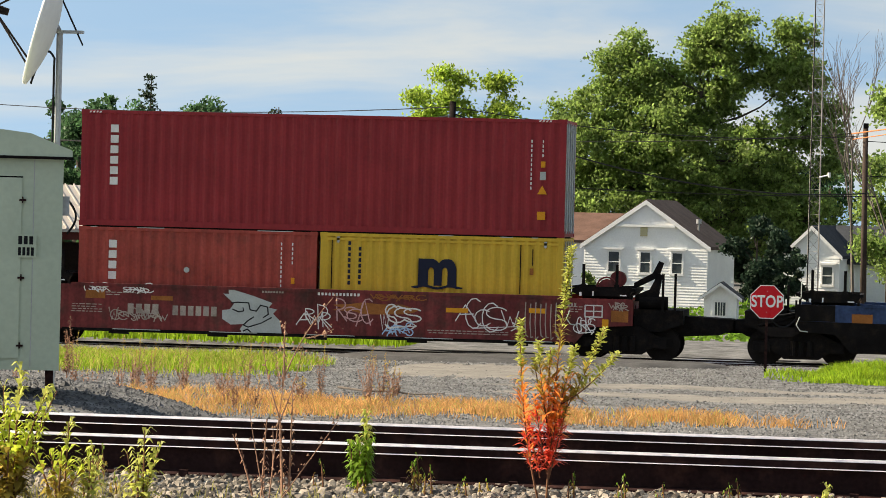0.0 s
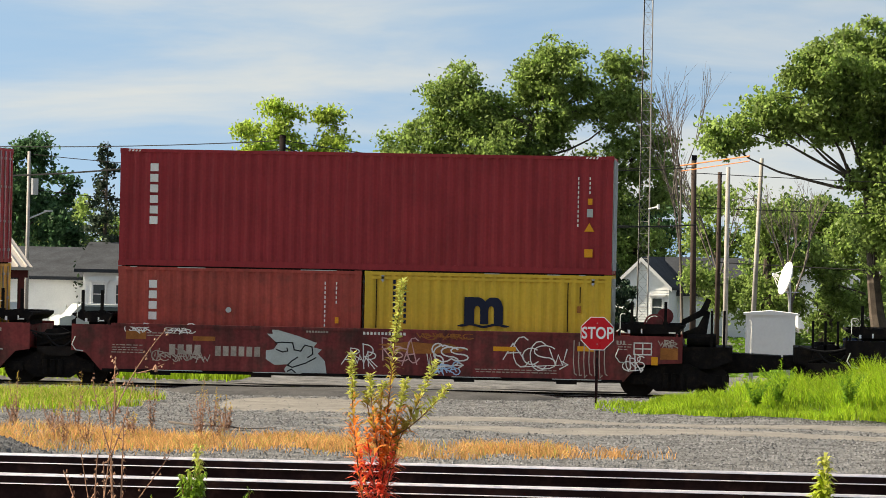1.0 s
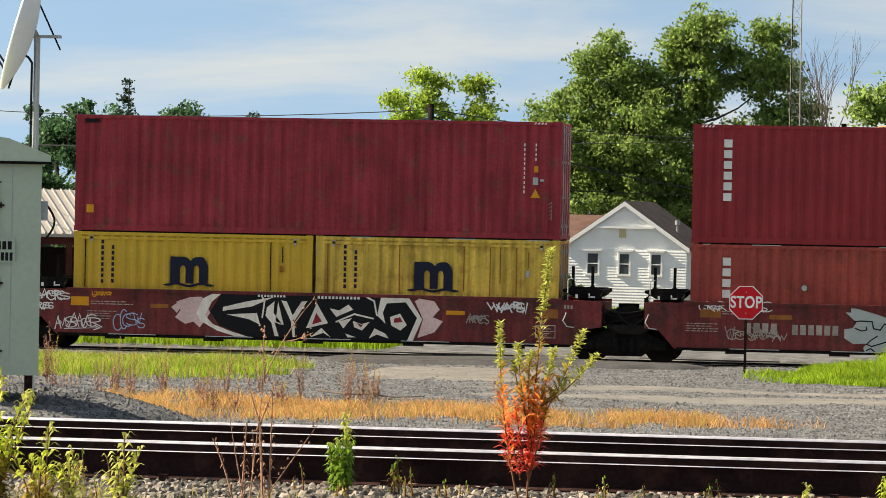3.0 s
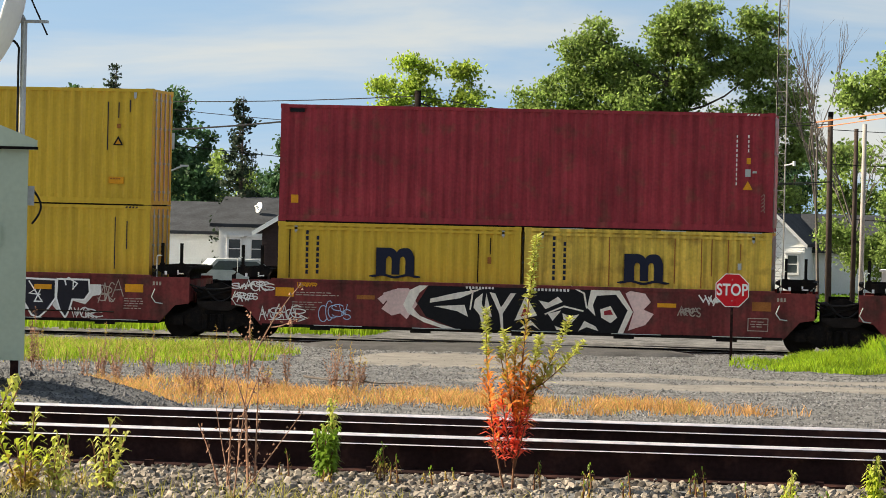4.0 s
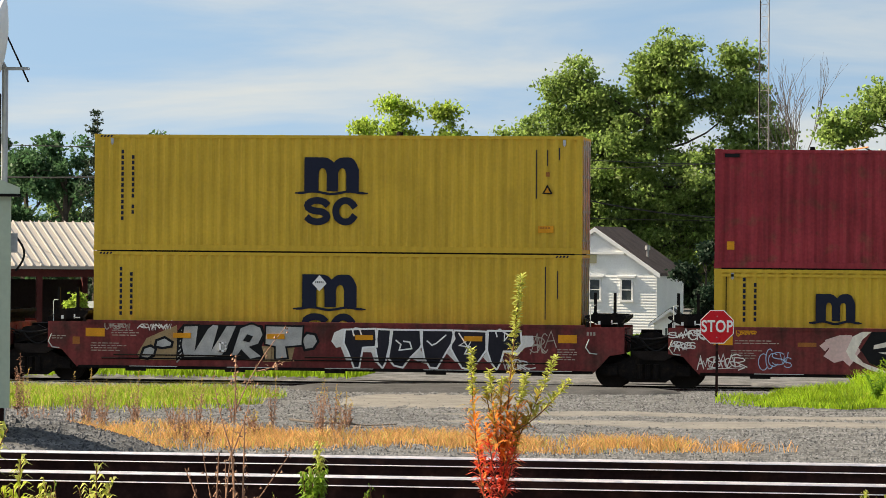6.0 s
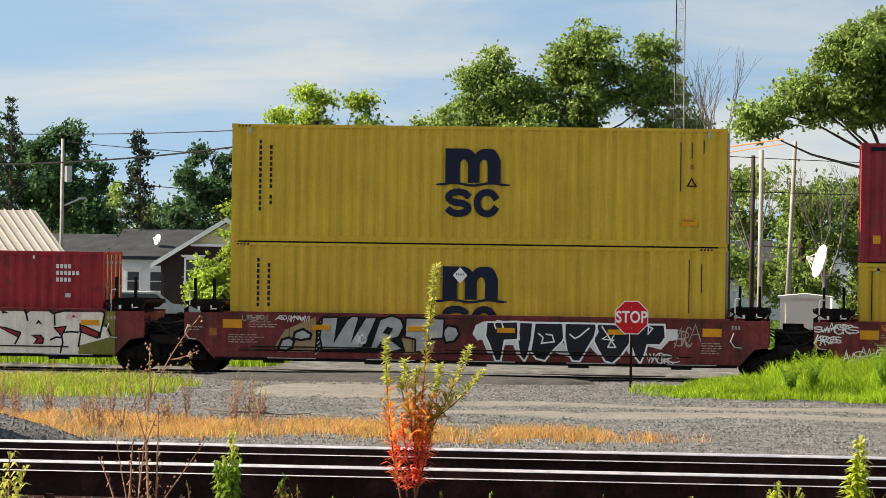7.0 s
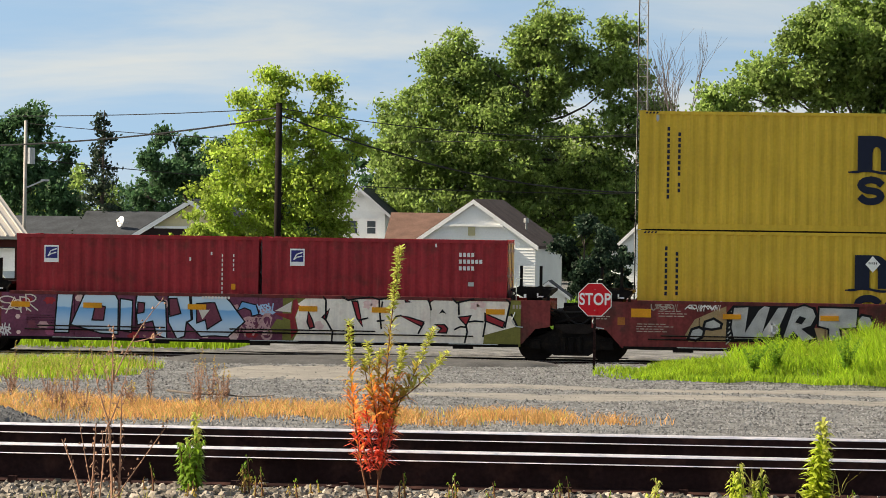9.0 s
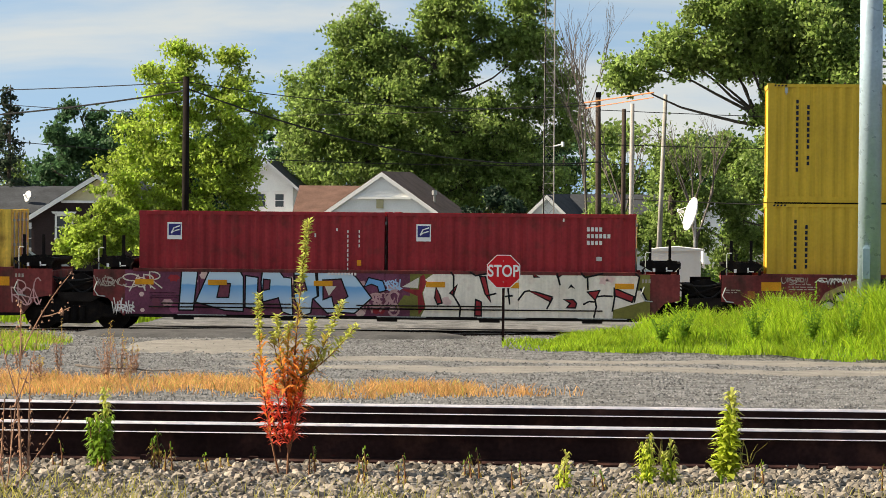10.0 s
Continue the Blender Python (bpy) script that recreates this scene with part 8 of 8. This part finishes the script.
def dry_weed():
    """A dry, bare, forked weed with small seed bits at the ends of its twigs."""
    rng = random.Random(5)
    t = thing("dry_weed", "dry reddish-brown weed with bare forked stems", "weed", pose(-2.64, 13.9, float(ground_height(-2.64, 13.9))))
    bits = Shape()
    for a, b, c in (((0, 0, -0.03), (0.03, 0, 0.3), (0.06, 0, 0.56)), ((0.06, 0, 0.56), (0.13, 0.02, 0.75), (0.25, 0.03, 0.89)), ((0.06, 0, 0.56), (0.055, -0.02, 0.7), (0.064, -0.03, 0.78)), ((0.03, 0, 0.35), (0.10, 0.03, 0.5), (0.12, 0.05, 0.66)),
                    ((0.02, 0.02, 0.0), (0.12, 0.02, 0.15), (0.28, 0.04, 0.38)), ((0.14, 0.02, 0.72), (0.18, 0.0, 0.72), (0.26, 0.0, 0.76)), ((0, 0, 0.0), (-0.05, 0.02, 0.2), (-0.09, 0.03, 0.42)), ((0.0, 0, 0.0), (0.02, 0.05, 0.18), (0.0, 0.09, 0.34)), ((0.04, 0, 0.4), (-0.02, 0.02, 0.55), (-0.04, 0.02, 0.70))):
        a, b, c = Vector(a), Vector(b), Vector(c)
        path = [a.lerp(b, i / 6).lerp(b.lerp(c, i / 6), i / 6) for i in range(7)]
        part("stem", Shape().chain(path, 0.0035, 0.0014, 5), DRYSTEM, t)
        for i in range(16):
            p = path[rng.randint(2, 6)] + Vector((rng.gauss(0, 0.012), rng.gauss(0, 0.012), rng.gauss(0, 0.012)))
            r = rng.uniform(0.003, 0.008)
            bits.add([p + Vector((-r, 0, 0)), p + Vector((0, -r, 0)), p + Vector((r, 0, 0)), p + Vector((0, r, 0)), p + Vector((0, 0, r * 1.6))], [(0, 1, 4), (1, 2, 4), (2, 3, 4), (3, 0, 4)])
    tagged(part("seed_spray", bits, DRYSTEM, t), kind="stuff")


dry_weed()
weed("bushy green weed beside the rail", -2.46, 15.2, 0.34, 5, 120, 0.062, [WEED_GREEN, WEED_GREEN, WEED], 102, spread=0.07)
weed("small green weed beside the rail", -2.22, 15.2, 0.16, 3, 22, 0.04, [WEED_OLIVE, WEED_GREEN], 103, spread=0.04)
weed("bright yellow-green weed with a bushy top", 0.31, 14.8, 0.38, 3, 150, 0.095, [WEED_BRIGHT, WEED_BRIGHT, WEED_BRIGHT, WEED], 104, spread=0.03, lean=0.2, stem_paint=WEED_GREEN, droop=-0.2)
weed("bright yellow-green weed by the near rail", -0.03, 14.7, 0.20, 3, 70, 0.055, [WEED_BRIGHT, WEED_BRIGHT, WEED], 105, spread=0.03, stem_paint=WEED_GREEN)
weed("bright yellow-green weed by the near rail", 0.06, 14.7, 0.18, 2, 60, 0.05, [WEED_BRIGHT, WEED], 115, spread=0.03, stem_paint=WEED_GREEN)
weed("pale green weed by the near rail", -0.38, 14.4, 0.15, 3, 40, 0.045, [WEED_BRIGHT, WEED], 106, spread=0.05)
weed("bushy yellow-green weed close to the camera", -3.66, 13.6, 0.58, 9, 80, 0.095, [WEED_OLIVE, WEED_BRIGHT, WEED], 107, spread=0.26)
weed("pale green weed on the bank", -3.52, 13.9, 0.34, 5, 44, 0.085, [WEED_OLIVE, WEED_BRIGHT, WEED], 118, spread=0.2)
weed("yellow-green weed on the bank", -3.25, 14.2, 0.30, 4, 34, 0.08, [WEED, WEED], 108, spread=0.10)
weed("yellow-green weed on the bank", -3.42, 14.0, 0.24, 4, 30, 0.07, [WEED, WEED], 109, spread=0.10)
weed("dry brown weed with bare stems", -2.70, 14.6, 0.50, 3, 26, 0.03, [DRYSTEM, DRYSTEM], 110, spread=0.12, stem_paint=DRYSTEM)
weed("dry brown weed with bare stems", -2.82, 14.6, 0.34, 2, 16, 0.028, [DRYSTEM, DRYSTEM], 111, spread=0.20, stem_paint=DRYSTEM)
R2 = random.Random(12)
for k in range(26):
    weed("small grey-green weed among the ballast stones", R2.uniform(-4.2, 1.5), R2.uniform(14.3, 15.3), R2.uniform(0.06, 0.16), 2, 12, 0.025, [WEED_OLIVE, WEED_GREEN], 200 + k, spread=0.03)
for k in range(26):
    weed("dry reddish-brown weed in the grass by the bank", R2.uniform(-15.6, -9.4), R2.uniform(56, 65), R2.uniform(0.4, 1.15), 5, 36, 0.10, [DRYSTEM, DRYSTEM, WEED_OLIVE], 300 + k, spread=0.22, stem_paint=DRYSTEM)
weed("tall rust-coloured dry weed in the grass", -16.6, 66, 1.2, 4, 70, 0.12, [DRYSTEM, DRYSTEM], 330, spread=0.18, stem_paint=DRYSTEM)
stick = Shape().chain([Vector((-11.0, 64.9, 0.09)), Vector((-10.4, 64.4, 0.06)), Vector((-9.9, 64.3, 0.07)), Vector((-9.4, 63.9, 0.05)), Vector((-8.8, 63.9, 0.08))], 0.024, 0.010, 6)
tagged(part("fallen_branch", stick, DEADWOOD), "long weathered fallen branch lying on gravel", "branch")
R3 = random.Random(31)
for k, x in enumerate((0.15, 0.62, 2.1, 3.3, 4.1, 5.2)):
    y = 74.3 - 0.60 * (x + 2.0) + R3.uniform(1.0, 2.6)
    weed("bushy deep green weed in the tall grass", x, y, 0.75 + 0.10 * x + R3.uniform(0, 0.25), 9, 70, 0.13, [GRASS_DEEP, GRASS_DEEP, GRASS], 700 + k, spread=0.42, stem_paint=GRASS_DEEP, base_z=float(ground_height(x, y)) + 0.22 + 0.05 * x)


def motions():
    for ob, x, y, z in MOVERS:
        walk(ob, [(t, pose(s + x, y, z)) for t, s in TRAIN])
    ts, ss = [t for t, _ in TRAIN], [s for _, s in TRAIN]
    turns = []
    for k in range(101):
        s = float(np.interp(k / 10, ts, ss))
        turns.append((k / 10, math.degrees((s - ss[0]) / 0.42)))
    for w, x in SPINNERS:
        walk(w, [(t, pose(x, 1.22, 0.42, 0, a, 0)) for t, a in turns])


motions()
